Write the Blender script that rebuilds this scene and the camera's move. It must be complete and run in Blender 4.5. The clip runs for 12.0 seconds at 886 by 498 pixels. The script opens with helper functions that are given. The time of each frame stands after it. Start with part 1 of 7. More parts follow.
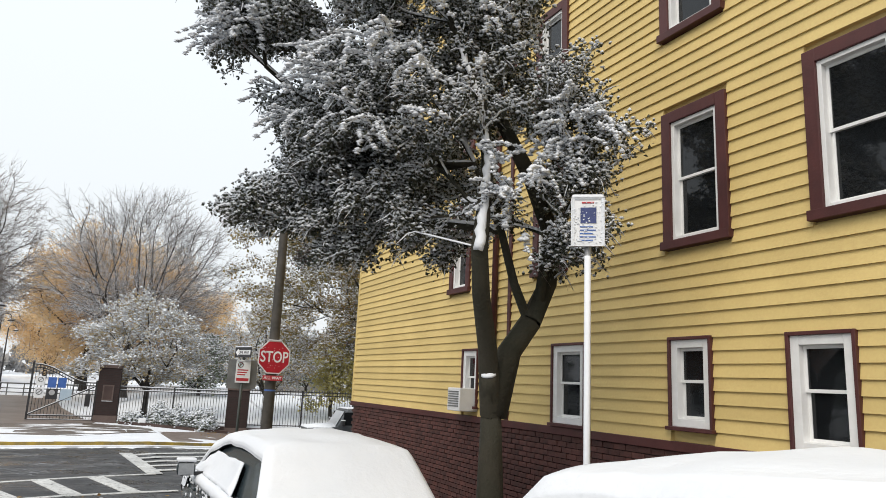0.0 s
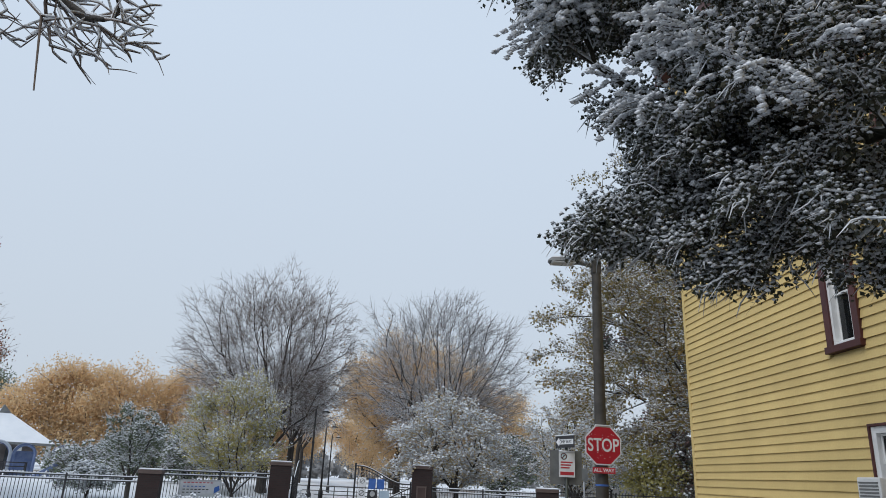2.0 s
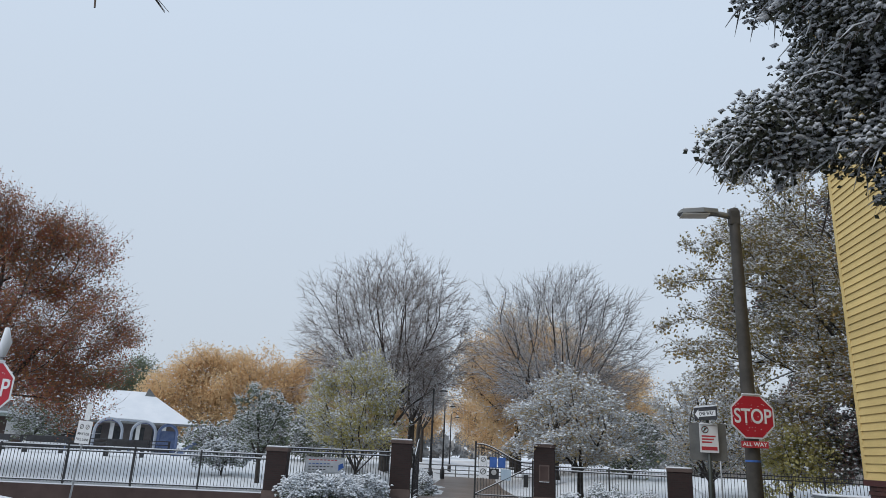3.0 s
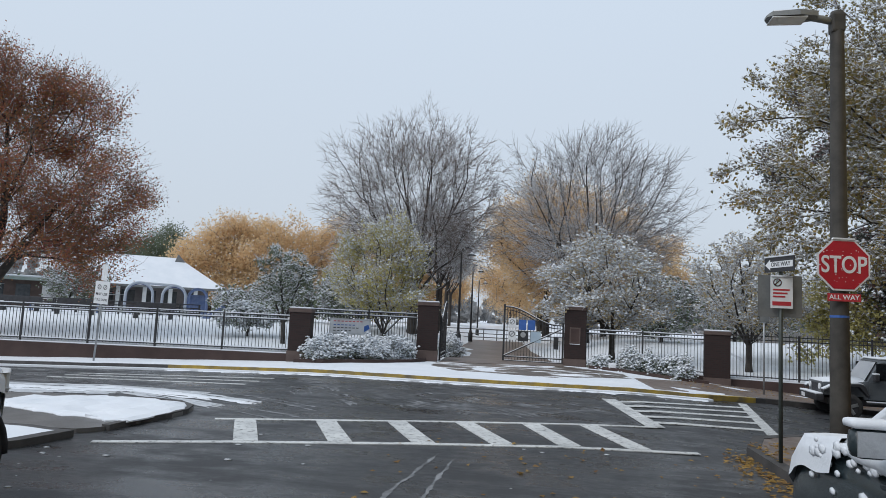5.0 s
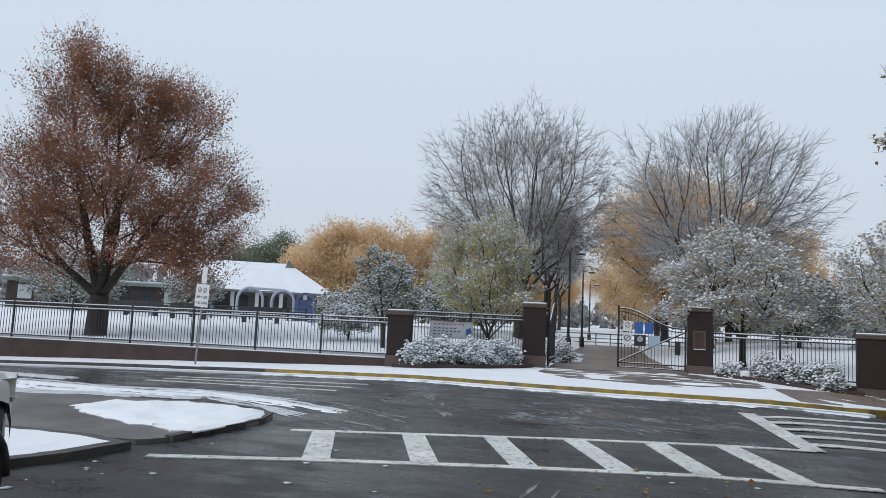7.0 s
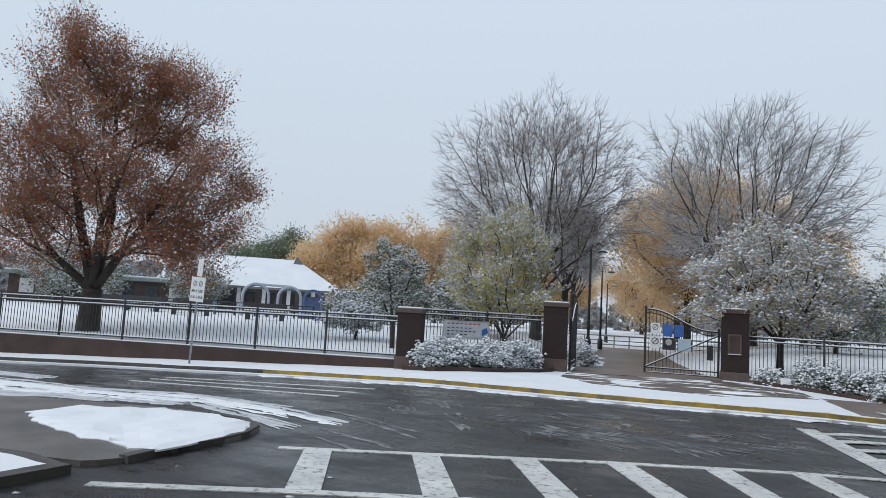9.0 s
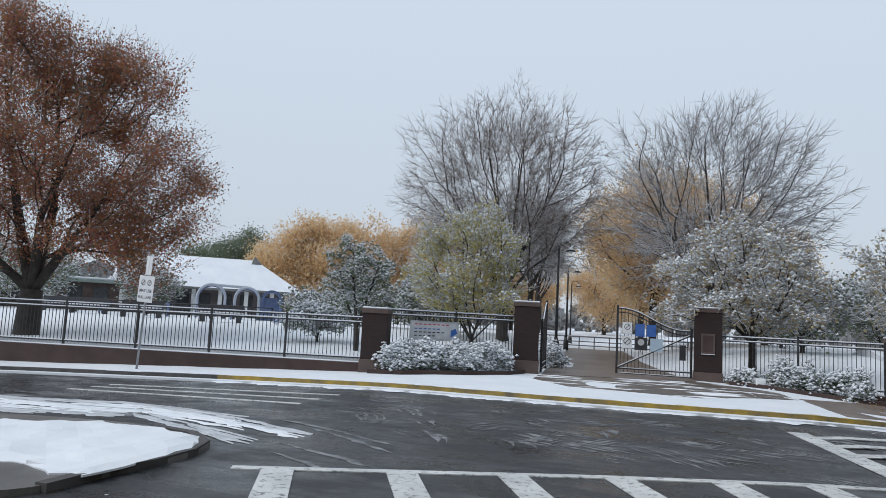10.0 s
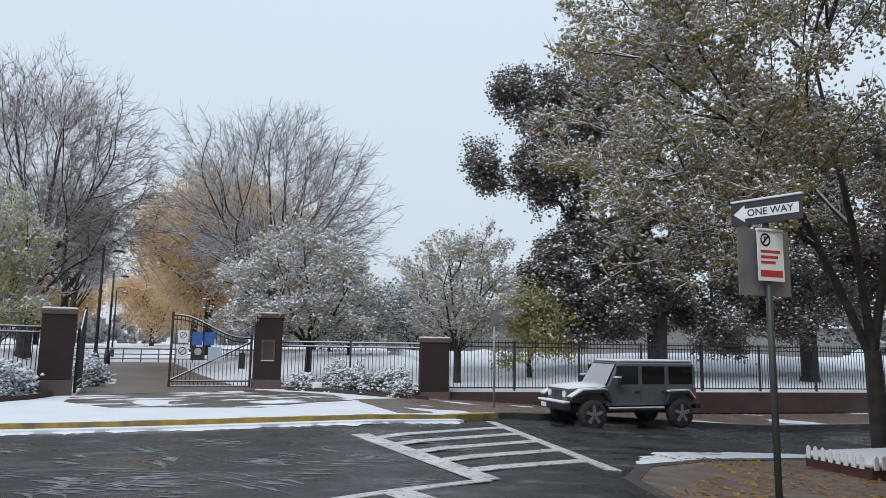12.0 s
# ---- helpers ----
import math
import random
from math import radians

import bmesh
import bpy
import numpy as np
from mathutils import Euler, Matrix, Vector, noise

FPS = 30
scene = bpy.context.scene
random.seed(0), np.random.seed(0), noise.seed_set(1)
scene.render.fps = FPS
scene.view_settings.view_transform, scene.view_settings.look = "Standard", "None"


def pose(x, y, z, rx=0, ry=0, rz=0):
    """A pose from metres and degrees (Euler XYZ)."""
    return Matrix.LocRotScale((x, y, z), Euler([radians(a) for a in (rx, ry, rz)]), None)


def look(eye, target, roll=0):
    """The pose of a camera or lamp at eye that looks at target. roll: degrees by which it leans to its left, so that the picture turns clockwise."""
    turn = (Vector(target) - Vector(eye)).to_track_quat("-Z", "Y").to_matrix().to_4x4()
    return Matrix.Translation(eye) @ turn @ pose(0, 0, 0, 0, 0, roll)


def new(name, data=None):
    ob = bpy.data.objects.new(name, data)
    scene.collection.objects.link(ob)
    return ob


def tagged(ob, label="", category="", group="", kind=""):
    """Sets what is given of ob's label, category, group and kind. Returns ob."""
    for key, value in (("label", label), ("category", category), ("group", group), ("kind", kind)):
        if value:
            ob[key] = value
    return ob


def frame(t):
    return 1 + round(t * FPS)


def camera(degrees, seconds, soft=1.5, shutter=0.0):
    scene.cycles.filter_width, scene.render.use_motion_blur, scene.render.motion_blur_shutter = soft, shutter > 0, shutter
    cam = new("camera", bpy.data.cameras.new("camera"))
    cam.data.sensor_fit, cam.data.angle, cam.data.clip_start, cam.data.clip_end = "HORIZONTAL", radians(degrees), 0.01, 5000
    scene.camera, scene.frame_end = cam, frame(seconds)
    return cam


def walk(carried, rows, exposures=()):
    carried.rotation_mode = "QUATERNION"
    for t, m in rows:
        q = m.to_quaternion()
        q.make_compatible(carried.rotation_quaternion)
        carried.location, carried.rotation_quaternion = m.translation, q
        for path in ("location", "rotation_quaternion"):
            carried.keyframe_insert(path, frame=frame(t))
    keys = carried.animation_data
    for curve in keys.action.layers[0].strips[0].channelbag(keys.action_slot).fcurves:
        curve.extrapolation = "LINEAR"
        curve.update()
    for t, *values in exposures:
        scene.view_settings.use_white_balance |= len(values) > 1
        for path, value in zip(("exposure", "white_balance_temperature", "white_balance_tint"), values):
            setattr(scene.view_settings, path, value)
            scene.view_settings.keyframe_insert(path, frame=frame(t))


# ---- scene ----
cam = camera(65.6, 12.0, soft=0.65)
PATH = [
    (0, (0.572, 0.506, 1.363), (1.435, 2.268, 1.749), 2.6),
    (0.5, (0.528, 0.935, 1.306), (1.169, 2.781, 1.735), 2.7),
    (1, (0.485, 1.407, 1.242), (0.971, 3.248, 1.854), 2.9),
    (1.5, (0.363, 1.866, 1.169), (0.691, 3.733, 1.808), 2.9),
    (2, (0.316, 2.349, 1.099), (0.398, 4.245, 1.729), 2.6),
    (2.5, (0.282, 2.79, 1.039), (0.14, 4.685, 1.664), 2.7),
    (3, (0.26, 3.272, 1.002), (0.026, 5.176, 1.569), 2.7),
    (3.5, (0.135, 3.781, 0.932), (-0.125, 5.734, 1.276), 2.8),
    (5.5, (0.026, 5.688, 0.826), (-0.294, 7.653, 1.021), 2.8),
    (6, (-0.06, 6.182, 0.803), (-0.408, 8.141, 1.003), 3.0),
    (6.5, (-0.163, 6.474, 0.74), (-0.621, 8.41, 0.948), 3.0),
    (7, (-0.082, 6.909, 0.741), (-0.695, 8.803, 0.939), 2.6),
    (9, (-0.771, 8.668, 0.685), (-1.415, 10.551, 0.882), 3.3),
    (9.5, (-1.07, 9.125, 0.632), (-1.704, 11.011, 0.835), 3.2),
    (10, (-1.313, 9.639, 0.634), (-1.848, 11.555, 0.842), 3.0),
    (10.5, (-1.53, 10.096, 0.61), (-1.931, 12.042, 0.837), 2.8),
    (11, (-1.618, 10.535, 0.581), (-1.82, 12.51, 0.822), 2.3),
    (11.5, (-1.687, 10.814, 0.603), (-1.547, 12.792, 0.864), 1.6),
    (12, (-1.557, 11.165, 0.579), (-0.86, 13.019, 0.856), 0.9),
]
EXPOSURES = [(0, 0.58, 7000, 11), (0.5, 0.36, 6850, 11), (1.0, 0.16, 6500, 10), (1.5, 0.08, 6250, 10), (2.5, 0.0, 6200, 10), (3.5, 0.0, 6200, 10), (5.5, 0.1, 6250, 10), (9.5, 0.06, 6250, 10), (11.0, 0.03, 6200, 10), (11.5, 0.05, 6200, 10), (12, 0.2, 6250, 10)]
walk(cam, [(t, look(eye, target, roll)) for t, eye, target, roll in PATH], EXPOSURES)

# ---- world and light: a snowy, overcast late-autumn day ----
world = bpy.data.worlds.new("overcast_sky")
scene.world = world
world.use_nodes = True
_n, _l = world.node_tree.nodes, world.node_tree.links
_bg = _n["Background"]
_sky = _n.new("ShaderNodeTexSky")
_sky.sky_type = "NISHITA"
_sky.sun_disc = False
_sky.sun_elevation, _sky.sun_rotation = radians(48), radians(232)
_sky.air_density, _sky.dust_density = 1.2, 5.0
_mixw = _n.new("ShaderNodeMix")
_mixw.data_type = "RGBA"
_mixw.inputs["Factor"].default_value = 0.93
_tc = _n.new("ShaderNodeTexCoord")
_sep = _n.new("ShaderNodeSeparateXYZ")
_ramp = _n.new("ShaderNodeValToRGB")
_ramp.color_ramp.elements[0].position, _ramp.color_ramp.elements[0].color = 0.0, (5.6, 6.1, 6.6, 1)
_ramp.color_ramp.elements[1].position, _ramp.color_ramp.elements[1].color = 0.55, (6.2, 7.0, 7.9, 1)
_l.new(_tc.outputs["Generated"], _sep.inputs[0])
_l.new(_sep.outputs["Z"], _ramp.inputs["Fac"])
_l.new(_sky.outputs["Color"], _mixw.inputs["A"])
_l.new(_ramp.outputs["Color"], _mixw.inputs["B"])
_l.new(_mixw.outputs["Result"], _bg.inputs["Color"])
_bg.inputs["Strength"].default_value = 0.105

sun = new("sun", bpy.data.lights.new("sun", "SUN"))
sun.data.energy, sun.data.angle, sun.data.color = 1.5, radians(40), (1.0, 0.97, 0.93)
sun.matrix_world = look((0, 0, 40), (28, 22, 0))


# ---- materials ----
def material(name, build):
    m = bpy.data.materials.new(name)
    m.use_nodes = True
    build(m.node_tree, m.node_tree.nodes["Principled BSDF"])
    return m


def nd(nt, kind, **values):
    n = nt.nodes.new("ShaderNode" + kind)
    for k, v in values.items():
        n.inputs[k.replace("_", " ")].default_value = v
    return n


def coords(nt, scale=(1, 1, 1), space="object"):
    if space == "world":
        g = nt.nodes.new("ShaderNodeNewGeometry").outputs["Position"]
    else:
        g = nt.nodes.new("ShaderNodeTexCoord").outputs["Object"]
    m = nt.nodes.new("ShaderNodeMapping")
    m.inputs["Scale"].default_value = scale
    nt.links.new(g, m.inputs["Vector"])
    return m.outputs["Vector"]


def noise_out(nt, vec, scale, detail=4.0, rough=0.55):
    n = nd(nt, "TexNoise", Scale=scale, Detail=detail, Roughness=rough)
    nt.links.new(vec, n.inputs["Vector"])
    return n.outputs["Fac"]


def ramp(nt, fac, stops):
    r = nt.nodes.new("ShaderNodeValToRGB")
    e = r.color_ramp.elements
    while len(e) < len(stops):
        e.new(0.5)
    for i, (p, c) in enumerate(stops):
        e[i].position = p
        e[i].color = (c, c, c, 1) if isinstance(c, (int, float)) else (*c, 1)
    nt.links.new(fac, r.inputs["Fac"])
    return r.outputs["Color"]


def mix(nt, fac, a, b, mode="MIX"):
    m = nt.nodes.new("ShaderNodeMix")
    m.data_type, m.blend_type = "RGBA", mode
    for k, v in (("Factor", fac), ("A", a), ("B", b)):
        if isinstance(v, (int, float)):
            m.inputs[k].default_value = v
        elif isinstance(v, tuple):
            m.inputs[k].default_value = (*v, 1)
        else:
            nt.links.new(v, m.inputs[k])
    return m.outputs["Result"]


def bump(nt, bsdf, height, strength=0.3, dist=0.02):
    b = nt.nodes.new("ShaderNodeBump")
    b.inputs["Strength"].default_value, b.inputs["Distance"].default_value = strength, dist
    nt.links.new(height, b.inputs["Height"])
    nt.links.new(b.outputs["Normal"], bsdf.inputs["Normal"])


def worn(name, c1, c2, rough=0.7, scale=3.0, fine=60.0, metal=0.0, relief=0.2, island=0.0, spec=0.5):
    """A surface of two close tones at a large scale, with fine grain and relief."""
    def build(nt, b):
        v = coords(nt)
        big = noise_out(nt, v, scale, 5)
        small = noise_out(nt, v, fine, 3)
        col = mix(nt, ramp(nt, big, [(0.35, 0.0), (0.65, 1.0)]), c1, c2)
        col = mix(nt, 0.25, col, mix(nt, small, (0.3, 0.3, 0.3), (0.75, 0.75, 0.75)), "OVERLAY")
        if island:
            g = nt.nodes.new("ShaderNodeNewGeometry")
            o = nt.nodes.new("ShaderNodeObjectInfo")
            add = nt.nodes.new("ShaderNodeMath")
            add.operation = "ADD"
            nt.links.new(g.outputs["Random Per Island"], add.inputs[0])
            nt.links.new(o.outputs["Random"], add.inputs[1])
            fr = nt.nodes.new("ShaderNodeMath")
            fr.operation = "FRACT"
            nt.links.new(add.outputs[0], fr.inputs[0])
            lo, hi = 1 - island, 1 + island
            col = mix(nt, 1.0, col, ramp(nt, fr.outputs[0], [(0.0, lo), (1.0, min(hi, 1.0) if island < 0.05 else 1.0)]), "MULTIPLY")
        nt.links.new(col, b.inputs["Base Color"])
        b.inputs["Roughness"].default_value, b.inputs["Metallic"].default_value = rough, metal
        b.inputs["Specular IOR Level"].default_value = spec
        bump(nt, b, small, relief, 0.01)
    return material(name, build)


def snow_build(nt, b):
    v = coords(nt, space="world")
    big, small = noise_out(nt, v, 0.9, 6), noise_out(nt, v, 26, 4)
    nt.links.new(mix(nt, ramp(nt, big, [(0.3, 0.0), (0.75, 1.0)]), (0.72, 0.74, 0.77), (0.63, 0.66, 0.70)), b.inputs["Base Color"])
    b.inputs["Roughness"].default_value = 0.75
    b.inputs["Specular IOR Level"].default_value = 0.25
    bump(nt, b, mix(nt, 0.10, big, small), 0.6, 0.07)


SNOW = material("fresh_snow", snow_build)


def asphalt_build(nt, b):
    w = coords(nt, space="world")
    fine, big = noise_out(nt, w, 90, 3), noise_out(nt, w, 0.35, 6)
    damp = noise_out(nt, w, 0.8, 6, 0.6)
    col = mix(nt, ramp(nt, big, [(0.35, 0.0), (0.7, 1.0)]), (0.016, 0.0165, 0.018), (0.034, 0.0345, 0.037))
    col = mix(nt, 0.35, col, mix(nt, fine, (0.25, 0.25, 0.25), (0.8, 0.8, 0.8)), "OVERLAY")
    # thin slush that turning wheels dragged along the cross street, and the rims left beside the kerbs
    drag = noise_out(nt, coords(nt, (0.55, 1.9, 1), "world"), 0.9, 7, 0.68)
    turned = nt.nodes.new("ShaderNodeMapping")
    turned.inputs["Rotation"].default_value = (0, 0, radians(33))
    turned.inputs["Scale"].default_value = (0.7, 2.2, 1)
    nt.links.new(nt.nodes.new("ShaderNodeNewGeometry").outputs["Position"], turned.inputs["Vector"])
    arcs = noise_out(nt, turned.outputs["Vector"], 0.8, 8, 0.7)
    sep = nt.nodes.new("ShaderNodeSeparateXYZ")
    nt.links.new(nt.nodes.new("ShaderNodeNewGeometry").outputs["Position"], sep.inputs[0])
    def band(axis, stops, lo, hi):
        mr = nt.nodes.new("ShaderNodeMapRange")
        mr.inputs["From Min"].default_value, mr.inputs["From Max"].default_value = lo, hi
        nt.links.new(sep.outputs[axis], mr.inputs["Value"])
        return ramp(nt, mr.outputs["Result"], stops)
    where = band("Y", [(0.0, 0.0), (0.30, 0.0), (0.45, 0.55), (0.62, 0.75), (0.88, 0.45), (1.0, 0.3)], 8, 30)
    west = band("X", [(0.0, 1.0), (0.55, 0.95), (0.75, 0.35), (1.0, 0.15)], -24, 2)
    near = mix(nt, 1.0, ramp(nt, arcs, [(0.57, 0.0), (0.70, 0.30)]), where, "MULTIPLY")
    far = mix(nt, 1.0, ramp(nt, drag, [(0.55, 0.0), (0.68, 0.5)]), mix(nt, 1.0, where, west, "MULTIPLY"), "MULTIPLY")
    cover = mix(nt, 1.0, near, far, "LIGHTEN")
    col = mix(nt, cover, col, (0.62, 0.64, 0.67))
    grit = noise_out(nt, w, 22, 6, 0.7)
    col = mix(nt, ramp(nt, grit, [(0.58, 0.0), (0.72, 0.22)]), col, (0.16, 0.16, 0.165))
    rough = mix(nt, ramp(nt, mix(nt, 0.5, damp, arcs), [(0.43, 0.0), (0.57, 1.0)]), (0.2, 0.2, 0.2), (0.62, 0.62, 0.62))
    nt.links.new(col, b.inputs["Base Color"])
    nt.links.new(mix(nt, cover, rough, (0.8, 0.8, 0.8)), b.inputs["Roughness"])
    bump(nt, b, fine, 0.35, 0.008)


ASPHALT = material("wet_asphalt", asphalt_build)


def walkway_build(nt, b):
    """Trodden wet paving with snow that has partly melted off."""
    w = coords(nt, space="world")
    big, fine = noise_out(nt, coords(nt, (0.55, 1.5, 1), "world"), 0.9, 6, 0.6), noise_out(nt, w, 45, 3)
    wet = mix(nt, noise_out(nt, w, 1.6, 5), (0.085, 0.07, 0.06), (0.15, 0.125, 0.108))
    cover = ramp(nt, big, [(0.53, 0.0), (0.59, 1.0)])
    nt.links.new(mix(nt, cover, mix(nt, 0.3, wet, fine, "OVERLAY"), (0.80, 0.82, 0.85)), b.inputs["Base Color"])
    nt.links.new(mix(nt, cover, (0.4, 0.4, 0.4), (0.8, 0.8, 0.8)), b.inputs["Roughness"])
    bump(nt, b, mix(nt, 0.5, cover, fine), 0.5, 0.02)


WALKWAY = material("trodden_snowy_paving", walkway_build)


def brick_build(c1, c2, mortar, scale=1.0):
    def build(nt, b):
        g = nt.nodes.new("ShaderNodeNewGeometry")
        s = nt.nodes.new("ShaderNodeSeparateXYZ")
        nt.links.new(nt.nodes.new("ShaderNodeTexCoord").outputs["Object"], s.inputs[0])
        add = nt.nodes.new("ShaderNodeMath")
        nt.links.new(s.outputs["X"], add.inputs[0])
        nt.links.new(s.outputs["Y"], add.inputs[1])
        comb = nt.nodes.new("ShaderNodeCombineXYZ")
        nt.links.new(add.outputs[0], comb.inputs["X"])
        nt.links.new(s.outputs["Z"], comb.inputs["Y"])
        t = nd(nt, "TexBrick", Scale=scale, Mortar_Size=0.012, Brick_Width=0.21, Row_Height=0.075, Color1=(*c1, 1), Color2=(*c2, 1), Mortar=(*mortar, 1))
        nt.links.new(comb.outputs[0], t.inputs["Vector"])
        n = noise_out(nt, coords(nt), 2.2, 6)
        nt.links.new(mix(nt, 0.5, t.outputs["Color"], mix(nt, n, (0.3, 0.3, 0.3), (0.72, 0.72, 0.72)), "OVERLAY"), b.inputs["Base Color"])
        b.inputs["Roughness"].default_value = 0.8
        bump(nt, b, t.outputs["Fac"], -0.4, 0.01)
    return build


PIER_BRICK = material("dark_red_pier_brick", brick_build((0.017, 0.0068, 0.006), (0.028, 0.011, 0.0095), (0.02, 0.014, 0.0125)))
BROWN_STONE = worn("brown_stone", (0.075, 0.052, 0.045), (0.11, 0.078, 0.068), 0.8, 2.0, 40)
WALL_STONE = worn("dark_brown_wall", (0.040, 0.023, 0.020), (0.062, 0.038, 0.033), 0.8, 1.2, 30)
KERB_GRANITE = worn("granite_kerb", (0.038, 0.036, 0.035), (0.075, 0.07, 0.068), 0.7, 2.5, 60)
KERB_YELLOW = worn("yellow_kerb_paint", (0.37, 0.25, 0.03), (0.13, 0.105, 0.06), 0.6, 2.2, 50)
CONCRETE = worn("damp_concrete", (0.085, 0.082, 0.08), (0.16, 0.153, 0.147), 0.4, 1.1, 40, relief=0.4)
PATH_WET = worn("wet_brown_path", (0.13, 0.105, 0.092), (0.19, 0.16, 0.145), 0.45, 0.8, 25)
BRICK_PAVING = worn("leafy_wet_paving", (0.115, 0.08, 0.066), (0.18, 0.145, 0.12), 0.5, 2.5, 30)


def paint_build(nt, b):
    w = coords(nt, space="world")
    big, chips = noise_out(nt, w, 1.6, 5), noise_out(nt, w, 9, 7, 0.72)
    col = mix(nt, ramp(nt, big, [(0.35, 0.0), (0.7, 1.0)]), (0.60, 0.61, 0.60), (0.40, 0.41, 0.41))
    col = mix(nt, ramp(nt, chips, [(0.53, 0.0), (0.63, 0.85)]), col, (0.07, 0.07, 0.073))
    nt.links.new(col, b.inputs["Base Color"])
    b.inputs["Roughness"].default_value = 0.6
    bump(nt, b, chips, 0.3, 0.006)


PAINT = material("worn_road_paint", paint_build)
IRON = worn("black_iron", (0.018, 0.018, 0.02), (0.035, 0.034, 0.036), 0.45, 4, 60)
GALV = worn("galvanised_steel", (0.28, 0.29, 0.30), (0.38, 0.39, 0.40), 0.5, 5, 50, metal=0.6)
DARK_GREEN = worn("dark_green_post", (0.03, 0.04, 0.038), (0.05, 0.06, 0.055), 0.5, 5, 50)
POLE_BROWN = worn("weathered_pole", (0.034, 0.031, 0.027), (0.062, 0.056, 0.048), 0.7, 5, 50)
STOP_RED = worn("stop_sign_red", (0.42, 0.012, 0.03), (0.36, 0.010, 0.025), 0.4, 4, 40, relief=0.05)
WHITE = worn("white_sign_face", (0.74, 0.75, 0.76), (0.66, 0.67, 0.69), 0.5, 4, 40, relief=0.05)
SIGN_GREY = worn("sign_back_grey", (0.16, 0.165, 0.165), (0.22, 0.225, 0.22), 0.5, 3, 40, metal=0.3)
RED = worn("red_print", (0.45, 0.03, 0.04), (0.38, 0.03, 0.04), 0.5, 4, 40, relief=0.05)
BLUE = worn("blue_print", (0.03, 0.10, 0.34), (0.05, 0.13, 0.40), 0.5, 4, 40, relief=0.05)
NAVY = worn("navy_metal", (0.02, 0.035, 0.13), (0.035, 0.05, 0.17), 0.4, 4, 40)
BLACK = worn("black_print", (0.02, 0.02, 0.022), (0.035, 0.035, 0.04), 0.5, 4, 40, relief=0.05)
YELLOW = worn("yellow_clapboard", (0.68, 0.505, 0.20), (0.61, 0.45, 0.175), 0.65, 1.3, 35, island=0.12)
MAROON = worn("maroon_trim", (0.055, 0.013, 0.012), (0.08, 0.02, 0.018), 0.55, 3, 40)
WHITE_TRIM = worn("white_window_frame", (0.78, 0.78, 0.77), (0.68, 0.68, 0.67), 0.45, 3, 40, relief=0.08)
HOUSE_BRICK = worn("house_brick", (0.115, 0.040, 0.032), (0.075, 0.030, 0.026), 0.8, 5.0, 50, island=0.45, relief=0.4)
MORTAR = worn("dark_mortar", (0.06, 0.045, 0.04), (0.085, 0.065, 0.06), 0.9, 3, 50)
# near-black tone with the shade of unlit rooms put into the colour
ROOM_SHADE = worn("painted_room_shade", (0.045, 0.045, 0.045), (0.07, 0.068, 0.065), 0.9, 2, 20)
CURTAIN = worn("grey_curtain", (0.30, 0.29, 0.28), (0.20, 0.195, 0.19), 0.9, 3, 40)
BARK = worn("dark_bark", (0.028, 0.024, 0.021), (0.058, 0.050, 0.043), 0.9, 4, 50, relief=0.8)
BARK_GREEN = worn("mossy_bark", (0.014, 0.0145, 0.007), (0.032, 0.027, 0.017), 0.9, 2.5, 40, relief=0.9)
TWIG = worn("brown_twigs", (0.15, 0.115, 0.098), (0.22, 0.175, 0.15), 0.85, 2, 30)
TWIG_GREY = worn("grey_twigs", (0.13, 0.11, 0.10), (0.20, 0.175, 0.16), 0.85, 2, 30)


def leaf_mat(name, stops):
    def build(nt, b):
        g = nt.nodes.new("ShaderNodeNewGeometry")
        v = coords(nt)
        f = mix(nt, 0.68, g.outputs["Random Per Island"], noise_out(nt, v, 0.5, 3))
        nt.links.new(ramp(nt, f, stops), b.inputs["Base Color"])
        b.inputs["Roughness"].default_value = 0.7
        b.inputs["Specular IOR Level"].default_value = 0.2
        tr = nt.nodes.new("ShaderNodeBsdfTranslucent")
        nt.links.new(b.inputs["Base Color"].links[0].from_socket, tr.inputs["Color"])
        both = nt.nodes.new("ShaderNodeMixShader")
        both.inputs[0].default_value = 0.45
        nt.links.new(b.outputs[0], both.inputs[1])
        nt.links.new(tr.outputs[0], both.inputs[2])
        nt.links.new(both.outputs[0], nt.nodes["Material Output"].inputs["Surface"])
    return material(name, build)


LEAF_RUST = leaf_mat("rust_leaves", [(0.29, (0.13, 0.13, 0.075)), (0.37, (0.26, 0.145, 0.08)), (0.45, (0.46, 0.22, 0.09)), (0.52, (0.38, 0.14, 0.09)), (0.59, (0.30, 0.095, 0.085)), (0.66, (0.19, 0.17, 0.095)), (0.75, (0.16, 0.09, 0.075))])
LEAF_DARK = leaf_mat("dark_green_leaves", [(0.2, (0.040, 0.046, 0.036)), (0.5, (0.070, 0.076, 0.056)), (0.75, (0.10, 0.09, 0.06)), (0.9, (0.15, 0.125, 0.06))])
LEAF_GOLD = leaf_mat("golden_leaves", [(0.2, (0.672, 0.482, 0.28)), (0.5, (0.762, 0.56, 0.325)), (0.8, (0.672, 0.538, 0.358))])
LEAF_YG = leaf_mat("yellow_green_leaves", [(0.2, (0.39, 0.377, 0.156)), (0.55, (0.572, 0.507, 0.221)), (0.85, (0.325, 0.312, 0.169))])
LEAF_GREEN = leaf_mat("grey_green_leaves", [(0.2, (0.125, 0.156, 0.106)), (0.6, (0.2, 0.231, 0.156)), (0.9, (0.237, 0.237, 0.163))])
